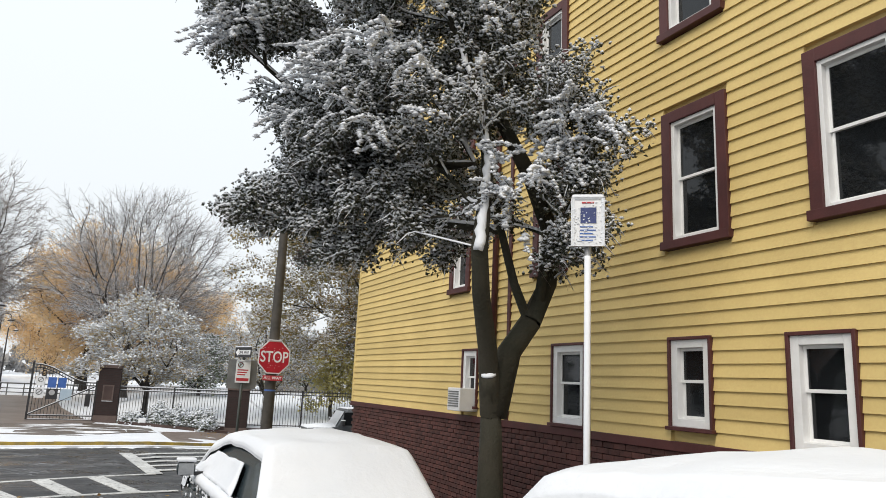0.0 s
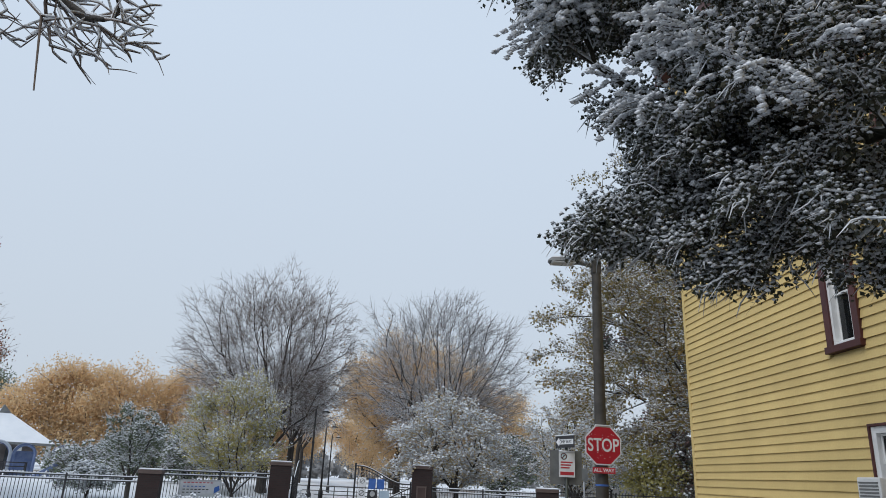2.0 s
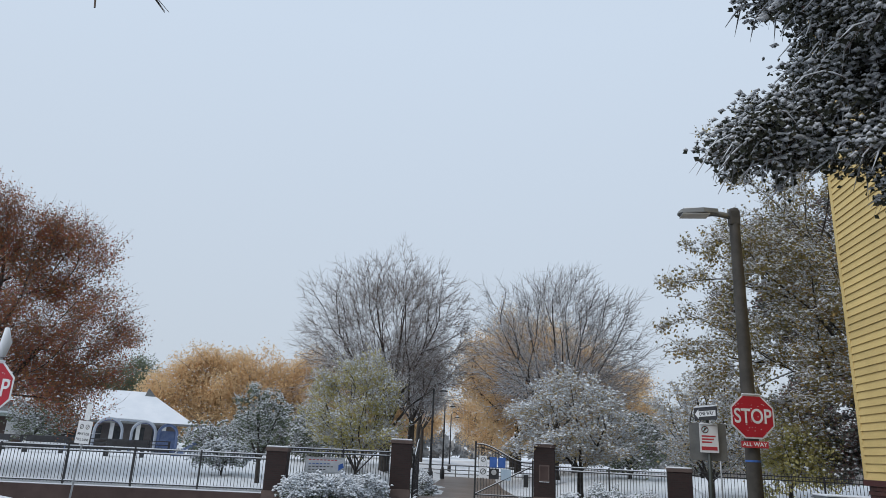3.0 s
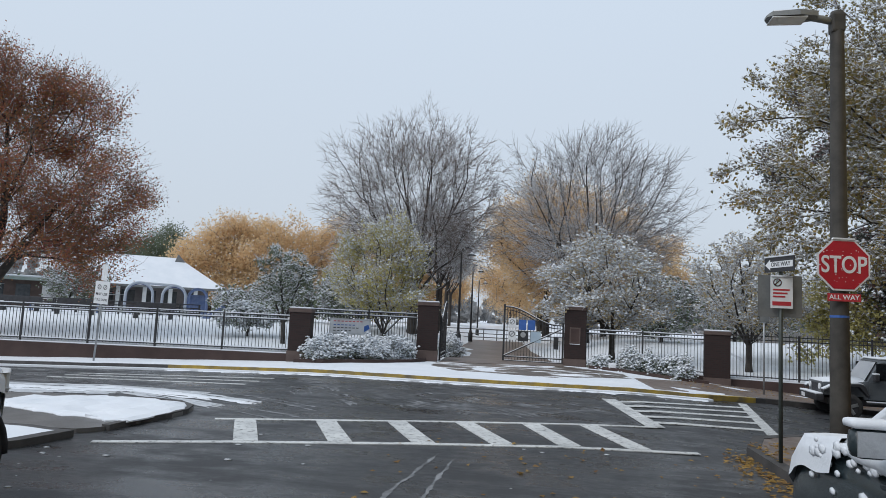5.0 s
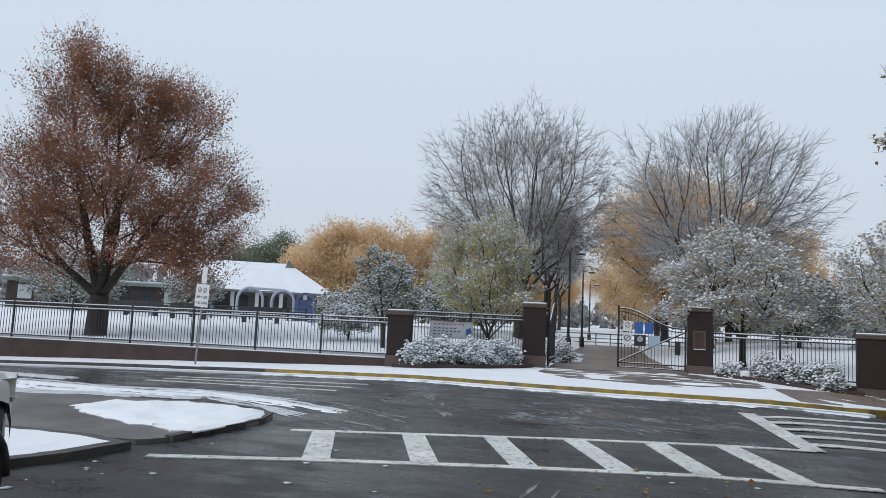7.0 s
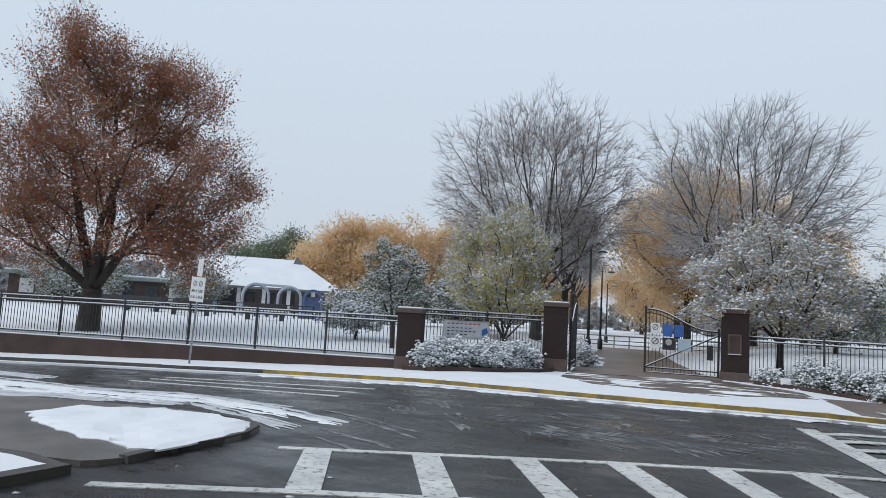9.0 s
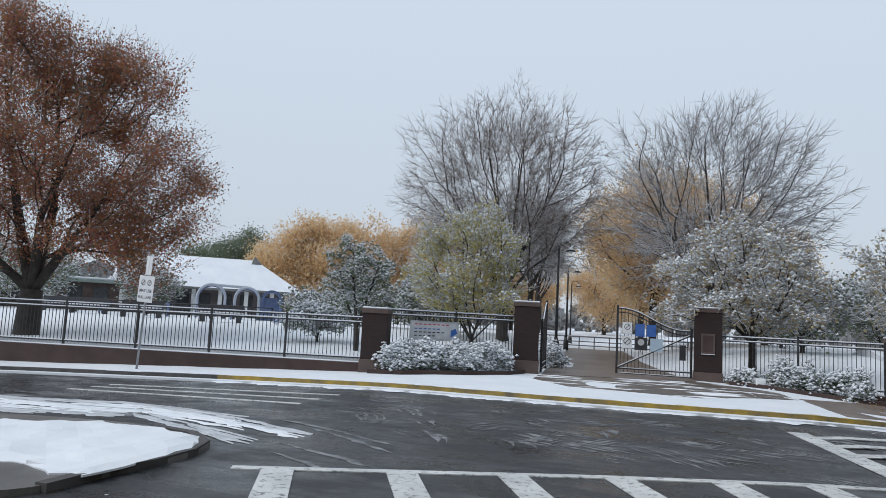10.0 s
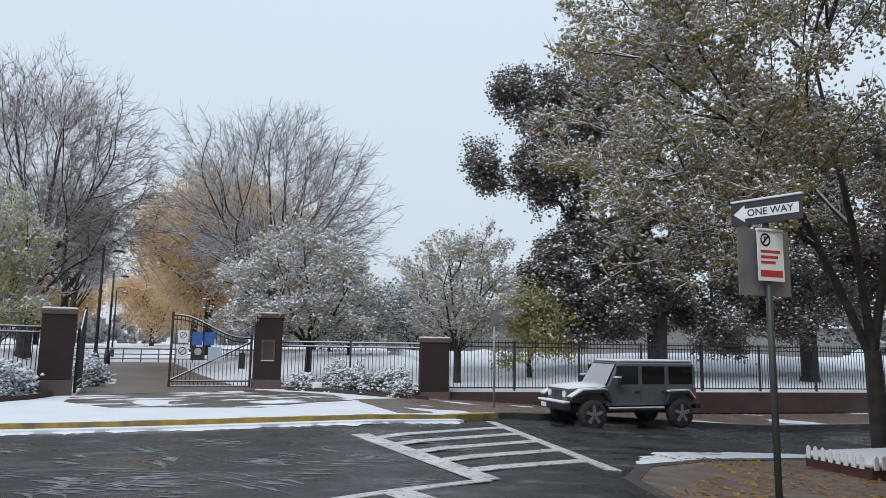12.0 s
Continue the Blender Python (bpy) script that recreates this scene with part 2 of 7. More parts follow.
LEAF_OLIVE = leaf_mat("olive_brown_leaves", [(0.2, (0.168, 0.14, 0.077)), (0.5, (0.308, 0.266, 0.119)), (0.75, (0.448, 0.294, 0.119)), (0.9, (0.224, 0.168, 0.098))])
LEAF_DUSK = leaf_mat("dusky_conifer_leaves", [(0.28, (0.09, 0.115, 0.10)), (0.42, (0.14, 0.165, 0.14)), (0.50, (0.20, 0.16, 0.145)), (0.56, (0.25, 0.14, 0.13)), (0.62, (0.19, 0.16, 0.145)), (0.72, (0.15, 0.175, 0.145))])
LEAF_PALE = leaf_mat("pale_withered_leaves", [(0.2, (0.42, 0.35, 0.20)), (0.55, (0.55, 0.45, 0.26)), (0.85, (0.36, 0.26, 0.17))])
LEAF_FALLEN = leaf_mat("fallen_leaves", [(0.25, (0.26, 0.15, 0.05)), (0.5, (0.46, 0.30, 0.10)), (0.75, (0.18, 0.09, 0.05))])


def glass_build(nt, b):
    b.inputs["Base Color"].default_value = (0.03, 0.035, 0.04, 1)
    b.inputs["Roughness"].default_value = 0.04
    b.inputs["Transmission Weight"].default_value = 0.75
    b.inputs["IOR"].default_value = 1.45
    v = coords(nt, space="world")
    bump(nt, b, noise_out(nt, v, 1.1, 2), 0.05, 0.02)


GLASS = material("window_glass", glass_build)


# ---- mesh helpers ----
def link_mesh(name, bm, mat, parent=None, label="", smooth=False):
    me = bpy.data.meshes.new(name)
    bm.to_mesh(me)
    bm.free()
    if smooth:
        for p in me.polygons:
            p.use_smooth = True
    for m in (mat if isinstance(mat, (list, tuple)) else [mat]):
        me.materials.append(m)
    ob = new(name, me)
    if parent is not None:
        ob.parent = parent
    if label:
        ob["label"] = label
    return ob


def part(name, bm, mat, parent, label="", smooth=False):
    return link_mesh(name, bm, mat, parent, label, smooth)


def thing(name, m, label, category, group="", kind=""):
    ob = new(name)
    ob.matrix_world = m if isinstance(m, Matrix) else Matrix.Translation(m)
    ob.empty_display_size = 0.2
    return tagged(ob, label, category, group, kind)


def box(x0, y0, z0, x1, y1, z1, bevel=0.0, bm=None):
    own = bmesh.new()
    bmesh.ops.create_cube(own, size=1)
    for v in own.verts:
        v.co = ((x0 + x1) / 2 + v.co.x * (x1 - x0), (y0 + y1) / 2 + v.co.y * (y1 - y0), (z0 + z1) / 2 + v.co.z * (z1 - z0))
    if bevel:
        bmesh.ops.bevel(own, geom=own.edges[:], offset=bevel, segments=2, affect="EDGES", profile=0.6)
    return join(bm, own)


def join(bm, own):
    if bm is None:
        return own
    me = bpy.data.meshes.new("tmp")
    own.to_mesh(me)
    own.free()
    bm.from_mesh(me)
    bpy.data.meshes.remove(me)
    return bm


def tube(points, radii, sides=8, bm=None, cap=True):
    """A round bar through the points."""
    own = bmesh.new()
    pts = [Vector(p) for p in points]
    rings = []
    for i, p in enumerate(pts):
        d = (pts[min(i + 1, len(pts) - 1)] - pts[max(i - 1, 0)]).normalized()
        a = d.orthogonal().normalized() if i == 0 else (a - d * a.dot(d)).normalized()
        b = d.cross(a)
        r = radii[i] if isinstance(radii, (list, tuple)) else radii
        rings.append([own.verts.new(p + r * (math.cos(k * math.tau / sides) * a + math.sin(k * math.tau / sides) * b)) for k in range(sides)])
    for r0, r1 in zip(rings, rings[1:]):
        for k in range(sides):
            own.faces.new((r0[k], r0[(k + 1) % sides], r1[(k + 1) % sides], r1[k]))
    if cap:
        own.faces.new(rings[0][::-1])
        own.faces.new(rings[-1])
    return join(bm, own)


def prism(outline, depth, bm=None, bevel=0.0):
    """An outline in x and z, given depth along y."""
    own = bmesh.new()
    f = own.faces.new([own.verts.new((x, 0, z)) for x, z in outline])
    r = bmesh.ops.extrude_face_region(own, geom=[f])
    for v in [g for g in r["geom"] if isinstance(g, bmesh.types.BMVert)]:
        v.co.y += depth
    bmesh.ops.recalc_face_normals(own, faces=own.faces[:])
    if bevel:
        bmesh.ops.bevel(own, geom=own.edges[:], offset=bevel, segments=1, affect="EDGES")
    return join(bm, own)


def loft(stations, bm=None, cap=True):
    own = bmesh.new()
    rows = [[own.verts.new(p) for p in st] for st in stations]
    for a, b in zip(rows, rows[1:]):
        for k in range(len(a) - 1):
            own.faces.new((a[k], a[k + 1], b[k + 1], b[k]))
    if cap:
        own.faces.new(rows[0][::-1])
        own.faces.new(rows[-1])
    bmesh.ops.recalc_face_normals(own, faces=own.faces[:])
    return join(bm, own)


def smooth01(a, b, v):
    t = min(max((v - a) / (b - a), 0.0), 1.0)
    return t * t * (3 - 2 * t)


# ---- the lie of the land ----
def road_z(x, y):
    """The side street drops towards the crossing; the cross street falls off to both sides."""
    if y > 0.5:
        along = -1.13 + 0.86 * math.exp(-(y - 0.5) / 3.4)
    else:
        along = -0.27 + 0.10 * (0.5 - y)
    east = -0.062 * max(0.0, min(x, 16.0) - 2.5) * smooth01(12, 19, y)
    west = -0.03 * max(0.0, min(-x, 30.0) - 7.0) * smooth01(12, 18, y)
    return along + east + west


def park_z(x, y):
    front = -0.66 + (-0.44) * smooth01(-9.5, -5.5, x) + 0.10 * smooth01(1.5, 8, x)
    start = 28.5 + 7.5 * smooth01(-11, -4, x) - 3.0 * smooth01(2, 9, x)
    far = 0.05 - 0.95 * smooth01(-8.0, -5.4, x + 0.04 * max(0.0, y - 40)) * (1 - smooth01(0.6, 4.5, x)) * (1 - smooth01(75, 100, y))
    return front + (far - front) * smooth01(0, 13, y - start) + 0.03 * noise.noise(Vector((x * 0.3, y * 0.3, 0)))


def slab(name, outline, mat, height, thick=0.3, cell=1.2, ground=road_z, rough=0.0, lip=0.0):
    """A sheet of ground of some thickness that follows the lie of the land."""
    bm = bmesh.new()
    bm.faces.new([bm.verts.new((x, y, 0)) for x, y in outline])
    xs, ys = [p[0] for p in outline], [p[1] for p in outline]
    for axis, lo, hi in ((0, min(xs), max(xs)), (1, min(ys), max(ys))):
        c = math.ceil(lo / cell) * cell
        while c < hi:
            no = (1, 0, 0) if axis == 0 else (0, 1, 0)
            bmesh.ops.bisect_plane(bm, geom=bm.verts[:] + bm.edges[:] + bm.faces[:], plane_co=(c, c, 0), plane_no=no)
            c += cell
    for f in bm.faces:
        if f.normal.z < 0:
            f.normal_flip()
    r = bmesh.ops.extrude_face_region(bm, geom=bm.faces[:])
    top = {g for g in r["geom"] if isinstance(g, bmesh.types.BMVert)}
    for v in bm.verts:
        z = ground(v.co.x, v.co.y) + height
        edge = any(e.is_boundary or any(w not in top for w in (e.other_vert(v),)) for e in v.link_edges)
        v.co.z = z + (rough * noise.noise(Vector((v.co.x * 1.7, v.co.y * 1.7, 3))) if v in top and rough and not edge else 0) - (0 if v in top else thick)
        if v in top and edge:
            v.co.z -= lip
    bmesh.ops.recalc_face_normals(bm, faces=bm.faces[:])
    return link_mesh(name, bm, mat)


def strip(points, width, mat, name, height, parent=None, thick=0.02, ground=road_z, step=0.7):
    """A band of constant width along a line on the ground."""
    pts = [Vector((*p, 0)) for p in points]
    fine = []
    for a, b in zip(pts, pts[1:]):
        n = max(1, int((b - a).length / step))
        fine += [a.lerp(b, i / n) for i in range(n)]
    fine.append(pts[-1])
    bm = bmesh.new()
    rows = []
    for i, p in enumerate(fine):
        d = (fine[min(i + 1, len(fine) - 1)] - fine[max(i - 1, 0)]).normalized()
        s = Vector((-d.y, d.x, 0)) * width / 2
        row = []
        for q, dz in ((p + s, height), (p - s, height), (p - s, height - thick), (p + s, height - thick)):
            row.append(bm.verts.new((q.x, q.y, ground(q.x, q.y) + dz)))
        rows.append(row)
    for a, b in zip(rows, rows[1:]):
        for k in range(4):
            bm.faces.new((a[k], b[k], b[(k + 1) % 4], a[(k + 1) % 4]))
    bm.faces.new(rows[0])
    bm.faces.new(rows[-1][::-1])
    bmesh.ops.recalc_face_normals(bm, faces=bm.faces[:])
    return link_mesh(name, bm, mat, parent)


def structure(ob, label, category):
    return tagged(ob, label, category, kind="structure")


def inset(outline, d):
    """The outline drawn in by d."""
    n = len(outline)
    area = sum(outline[i][0] * outline[(i + 1) % n][1] - outline[(i + 1) % n][0] * outline[i][1] for i in range(n))
    s = 1 if area > 0 else -1
    out = []
    for i in range(n):
        a, b, c = Vector(outline[i - 1]), Vector(outline[i]), Vector(outline[(i + 1) % n])
        e1, e2 = (b - a).normalized(), (c - b).normalized()
        m = Vector((-e1.y - e2.y, e1.x + e2.x)) * s
        out.append(tuple(b + m.normalized() * d))
    return out


def rounded(outline, times=2):
    """Corners cut off again and again."""
    for _ in range(times):
        out = []
        for i in range(len(outline)):
            a, b = Vector(outline[i]), Vector(outline[(i + 1) % len(outline)])
            out += [tuple(a.lerp(b, 0.25)), tuple(a.lerp(b, 0.75))]
        outline = out
    return outline


# the one sheet of ground, finer where the camera passes, out to the horizon
def make_ground():
    xs = [-900, -300, -120, -70, -45] + [-36 + 1.5 * i for i in range(49)] + [45, 70, 120, 300, 900]
    ys = [-500, -150, -60, -30] + [-18 + 1.5 * i for i in range(34)] + [36, 45, 60, 90, 150, 400, 1200]
    bm = bmesh.new()
    grid = [[bm.verts.new((x, y, road_z(x, min(y, 30)) - (0.25 if y > 32 else 0) if y > -30 else road_z(0, -30))) for x in xs] for y in ys]
    for r0, r1 in zip(grid, grid[1:]):
        for i in range(len(xs) - 1):
            bm.faces.new((r0[i], r0[i + 1], r1[i + 1], r1[i]))
    return link_mesh("road", bm, ASPHALT, smooth=True)


structure(make_ground(), "wet dark asphalt road with slush and tyre tracks", "road")

KERB_N = [(-60, 20.5), (-30, 24.2), (-18, 25.8), (-11, 26.2), (-2, 26.1), (2.5, 26.4), (5, 27.5), (7, 28.9), (9.5, 29.4), (20, 28.2), (60, 23.5)]
FENCE_W = [(-60, 21.3), (-9.3, 29.8)]
structure(slab("pavement_north", KERB_N + [(60, 28.5), (22, 31.7), (7, 34.2), (1.3, 36.6), (-5.1, 36.5), (-5.4, 34.2), (-9, 30.3), (-20, 28.5), (-60, 21.9)], SNOW, 0.15, 0.35, 1.0, rough=0.03), "snow-covered pavement along the park fence", "pavement")
KERB_S = [(3.62, -30), (3.62, 13.2), (3.3, 14.8), (3.36, 17.3), (3.9, 18.9), (5.0, 20.1), (7, 20.9), (10, 21.4), (60, 19.0)]
structure(slab("pavement_east", KERB_S + [(60, 10), (6.25, 10), (6.25, -30)], BRICK_PAVING, 0.13, 0.35, 1.0, rough=0.02), "wet brick pavement strewn with fallen leaves", "pavement")
def ragged_outline(outline, amount, seed, step=0.16):
    """The outline cut into short steps, each pushed in and out as melting snow is."""
    pts = [Vector((*p, 0)) for p in outline]
    mid = sum(pts, Vector()) / len(pts)
    out = []
    for a, b in zip(pts, pts[1:] + pts[:1]):
        n = max(1, int((b - a).length / step))
        side = Vector((b.y - a.y, a.x - b.x, 0)).normalized()
        if side.dot((a + b) / 2 - mid) < 0:
            side = -side
        for k in range(n):
            p = a.lerp(b, k / n)
            q = p + side * amount * (noise.noise(Vector((p.x * 2.3, p.y * 2.3, seed))) + 0.6 * noise.noise(Vector((p.x * 7, p.y * 7, seed))) - 0.45)
            out.append((q.x, q.y))
    return out


CORNER = rounded([(-6.3, 17.1), (-6.6, 17.85), (-7.5, 18.3), (-9.2, 18.6), (-12.5, 18.5), (-17, 17.6), (-17, 14.4), (-6.9, 14.4), (-6.45, 14.9), (-6.45, 15.7), (-6.3, 16.3)])
structure(slab("pavement_corner", CORNER, CONCRETE, 0.075, 0.35, 0.8, rough=0.01, lip=0.012), "damp grey pavement at the street corner", "pavement")
structure(strip([(-6.5, 14.95), (-6.5, 15.7), (-6.37, 16.3), (-6.37, 17.0), (-6.55, 17.55), (-7.05, 18.0), (-7.9, 18.32)], 0.13, KERB_GRANITE, "kerb_corner", 0.088, thick=0.3, step=0.2), "dark wet kerb round the street corner", "kerb")
structure(slab("corner_snow", ragged_outline([(-6.28, 16.2), (-6.3, 17.1), (-6.62, 17.75), (-7.6, 18.2), (-8.8, 18.3), (-10.3, 17.8), (-10.2, 16.8), (-9.2, 16.1), (-8.1, 15.6), (-7.3, 15.4), (-6.7, 15.2), (-6.4, 15.35)], 0.17, 3.0), SNOW, 0.115, 0.05, 0.25, rough=0.05, lip=0.028), "fresh ragged snow lying on the street corner", "snow")
WEST = [(-6.55, 14.3), (-7.4, 14.55), (-17, 14.4), (-17, -30), (-7.55, -30), (-7.55, 11.3), (-7.1, 12.1), (-6.65, 13.4)]
structure(slab("pavement_west", WEST, KERB_GRANITE, 0.085, 0.35, 1.2), "granite-edged pavement of the side street", "pavement")
structure(slab("pavement_snow", ragged_outline(inset(WEST, 0.14), 0.12, 8.0, 0.25), SNOW, 0.125, 0.05, 0.6, rough=0.04, lip=0.03), "fresh snow lying on the side pavement", "snow")
structure(strip([(-6.64, 14.3), (-6.74, 13.4), (-7.18, 12.15), (-7.64, 11.3), (-7.64, -30)], 0.2, KERB_GRANITE, "kerb_west", 0.1, thick=0.3), "granite kerb dusted with snow", "kerb")
structure(strip([(x + 0.09, y) for x, y in KERB_S[:4]] + [(3.97, 18.85), (5.05, 20.0), (7.03, 20.8), (10, 21.3), (60, 18.9)], 0.2, KERB_GRANITE, "kerb_east", 0.136, thick=0.34), "worn granite kerb at the street corner", "kerb")
structure(strip([(-60, 20.55), (-30, 24.25), (-18, 25.85), (-12, 26.2)], 0.2, KERB_GRANITE, "kerb_north", 0.154, thick=0.34), "grey granite kerb with snow behind", "kerb")
structure(strip([(-12, 26.2), (-11, 26.22), (-2, 26.12), (2.5, 26.42), (5, 27.52), (6.6, 28.6)], 0.2, KERB_YELLOW, "kerb_yellow", 0.158, thick=0.34), "yellow-painted kerb in front of the park gate", "kerb")
structure(strip([(6.6, 28.6), (7, 28.92), (9.5, 29.42), (20, 28.22), (60, 23.5)], 0.2, KERB_GRANITE, "kerb_north", 0.156, thick=0.34), "grey granite kerb beside wet leaves", "kerb")

# park lawn under snow, and the path through the gate
structure(slab("lawn", [(-60, 21.9), (-20, 28.7), (-9.2, 30.5), (-5.3, 34.4), (-5.0, 37), (1.2, 37), (1.5, 36.6), (7.2, 34.3), (22, 31.9), (60, 28.7), (300, 60), (300, 400), (-300, 400), (-300, 60)], SNOW, 0.0, 0.6, 3.0, park_z), "snow-covered park lawn", "lawn")
structure(slab("path", [(-4.2, 33.0), (0.8, 34.6), (1.0, 36.4), (0.2, 40), (-0.8, 46), (-1.8, 60), (-1.8, 62), (-5.9, 62), (-5.7, 58), (-5.0, 46), (-4.5, 40), (-4.4, 36)], PATH_WET, 0.025, 0.06, 0.8, lambda x, y: max(park_z(x, y), road_z(x, min(y, 30)) + 0.15 if y < 37.2 else -9)), "wet brown park path with melting snow", "path")

# ---- road paint ----
CROSS = thing("crosswalk", (0, 0, 0), "worn white ladder crosswalk on wet asphalt", "crosswalk", kind="structure")
strip([(-5.6, 16.67), (-1.6, 18.32), (0.75, 19.15), (2.25, 19.5)], 0.16, PAINT, "edge_line", 0.012, CROSS, 0.012)
strip([(-6.1, 14.07), (-4.3, 14.86), (-1.9, 15.78), (0.4, 16.5), (2.5, 16.8)], 0.17, PAINT, "edge_line", 0.012, CROSS, 0.012)
for a, b in (((-4.25, 14.95), (-5.12, 16.85)), ((-2.95, 15.42), (-3.85, 17.42)), ((-1.75, 15.87), (-2.65, 17.9)), ((-0.55, 16.25), (-1.45, 18.38)), ((0.5, 16.57), (-0.22, 18.82)), ((1.6, 16.74), (0.9, 19.15))):
    strip([a, b], 0.36, PAINT, "bar", 0.016, CROSS, 0.012)
CROSS2 = thing("crosswalk", (0, 0, 0), "worn white crosswalk over the cross street", "crosswalk", kind="structure")
strip([(2.25, 19.5), (1.75, 24.3)], 0.36, PAINT, "edge_line", 0.012, CROSS2, 0.012)
strip([(4.7, 20.3), (6.0, 27.6)], 0.25, PAINT, "edge_line", 0.012, CROSS2, 0.012)
for k in range(5):
    u = (k + 0.6) / 5.2
    a, b = Vector((2.2, 19.6)).lerp(Vector((1.85, 24.2)), u), Vector((4.72, 20.5)).lerp(Vector((5.9, 27.0)), u)
    strip([tuple(a), tuple(b)], 0.26, PAINT, "bar", 0.016, CROSS2, 0.012)
CROSS3 = thing("crosswalk", (0, 0, 0), "faded white crosswalk lines under slush", "crosswalk", kind="structure")
for y0, y1 in ((22.3, 22.6), (23.2, 23.3), (24.2, 23.9)):
    strip([(-7.6, y0), (-13.5, y1)], 0.13, PAINT, "edge_line", 0.012, CROSS3, 0.012)

# ---- slush pushed about on the crossing: ragged ridges and turning tracks ----
def ragged(points, width, mat, name, seed, height=0.02, parent=None, base=0.0, bm=None, step=0.10):
    rng = random.Random(seed)
    pts = [Vector((*p, 0)) for p in points]
    fine = []
    for a, b in zip(pts, pts[1:]):
        n = max(2, int((b - a).length / step))
        fine += [a.lerp(b, i / n) for i in range(n)]
    fine.append(pts[-1])
    own = bm is None
    bm = bmesh.new() if own else bm
    rows = []
    for i, p in enumerate(fine):
        d = (fine[min(i + 1, len(fine) - 1)] - fine[max(i - 1, 0)]).normalized()
        s = Vector((-d.y, d.x, 0))
        taper = min(1, i / 4, (len(fine) - 1 - i) / 4) + 0.04
        w1 = width * taper * max(0.0, 0.42 + 0.8 * noise.noise(Vector((i * 0.21, seed * 3.1, 0))) + rng.uniform(-0.26, 0.26))
        w2 = width * taper * max(0.0, 0.42 + 0.8 * noise.noise(Vector((i * 0.21, seed * 3.1, 9))) + rng.uniform(-0.26, 0.26))
        row = []
        for q, dz in ((p + s * max(w1, 0.004), 0.004), (p + s * w1 * 0.5, height), (p - s * w2 * 0.5, height), (p - s * max(w2, 0.004), 0.004)):
            row.append(bm.verts.new((q.x, q.y, road_z(q.x, q.y) + base + dz)))
        rows.append(row)
    for a, b in zip(rows, rows[1:]):
        for k in range(3):
            bm.faces.new((a[k], a[k + 1], b[k + 1], b[k]))
    if not own:
        return None
    bmesh.ops.recalc_face_normals(bm, faces=bm.faces[:])
    return link_mesh(name, bm, mat, parent, smooth=True)


SLUSH = worn("grey_slush", (0.50, 0.52, 0.55), (0.36, 0.38, 0.40), 0.6, 3.0, 30)
THIN_SLUSH = worn("thin_slush_film", (0.22, 0.224, 0.235), (0.07, 0.072, 0.076), 0.55, 4.5, 14)
slush = thing("slush_ridges", (0, 0, 0), "ragged ridges of slush left by turning wheels", "slush", kind="structure")
rng_r = random.Random(8)
# broad broken bands that swing from the west arm round the corner
BANDS = (([(-24, 22.0), (-18, 21.0), (-15, 20.6), (-13, 20.2), (-11.6, 20.05), (-10.1, 19.8), (-9.3, 19.85)], 0.62, SNOW), ([(-20, 19.9), (-15, 19.2), (-13.1, 19.1), (-12.1, 19.4), (-10.8, 19.4), (-9.4, 19.3)], 0.36, SLUSH),
         ([(-11.4, 20.5), (-9.7, 20.4), (-8.3, 19.85), (-6.9, 19.2), (-5.9, 18.8)], 0.42, SNOW), ([(-9.3, 19.7), (-7.6, 18.75), (-6.3, 18.05)], 0.24, SLUSH), ([(-13, 20.8), (-10.8, 20.9), (-9.0, 20.5), (-7.6, 20.0)], 0.2, SLUSH),
         ([(-16, 20.0), (-14, 19.7), (-12.4, 19.7)], 0.34, SNOW), ([(-24, 23.4), (-19, 22.7), (-15.5, 22.0)], 0.3, SLUSH), ([(-26, 20.8), (-21, 20.3), (-17, 20.1)], 0.45, SNOW))
for k, (line, wd, mt) in enumerate(BANDS):
    for j in range(6):
        # a band is a few ragged lengths beside one another
        sh = (0.0, 0.32, -0.3, 0.6, -0.55, 0.15)[j] * wd * 1.5
        cut = line if j in (0, 5) else line[j % 2:len(line) - (1 if len(line) > 3 and j % 2 == 0 else 0)]
        ragged([(x + rng_r.uniform(-0.15, 0.15), y + sh + rng_r.uniform(-0.08, 0.08)) for x, y in cut], wd * (0.62, 0.45, 0.45, 0.25, 0.25, 0.5)[j], mt if j not in (1, 3) else SLUSH, "ridge", 10 * k + j, 0.018, slush)
for k, line in enumerate(([(-5.7, 17.7), (-5.0, 17.3), (-4.5, 17.0)], [(-5.9, 18.3), (-5.0, 17.9), (-4.1, 17.4)], [(-7.0, 20.2), (-5.6, 19.6), (-4.4, 18.9)], [(-6.2, 19.7), (-5.2, 19.1), (-4.3, 18.4)])):
    ragged(line, 0.10, THIN_SLUSH, "ridge", 300 + k, 0.008, slush)
# faint straight wheel tracks up the side street
for k, line in enumerate(([(-1.6, 11.5), (-1.6, 12.8), (-1.42, 15.2)], [(-1.2, 11.5), (-1.2, 12.9), (-1.16, 14.9)])):
    ragged(line, 0.05, THIN_SLUSH, "ridge", 330 + k, 0.004, slush)
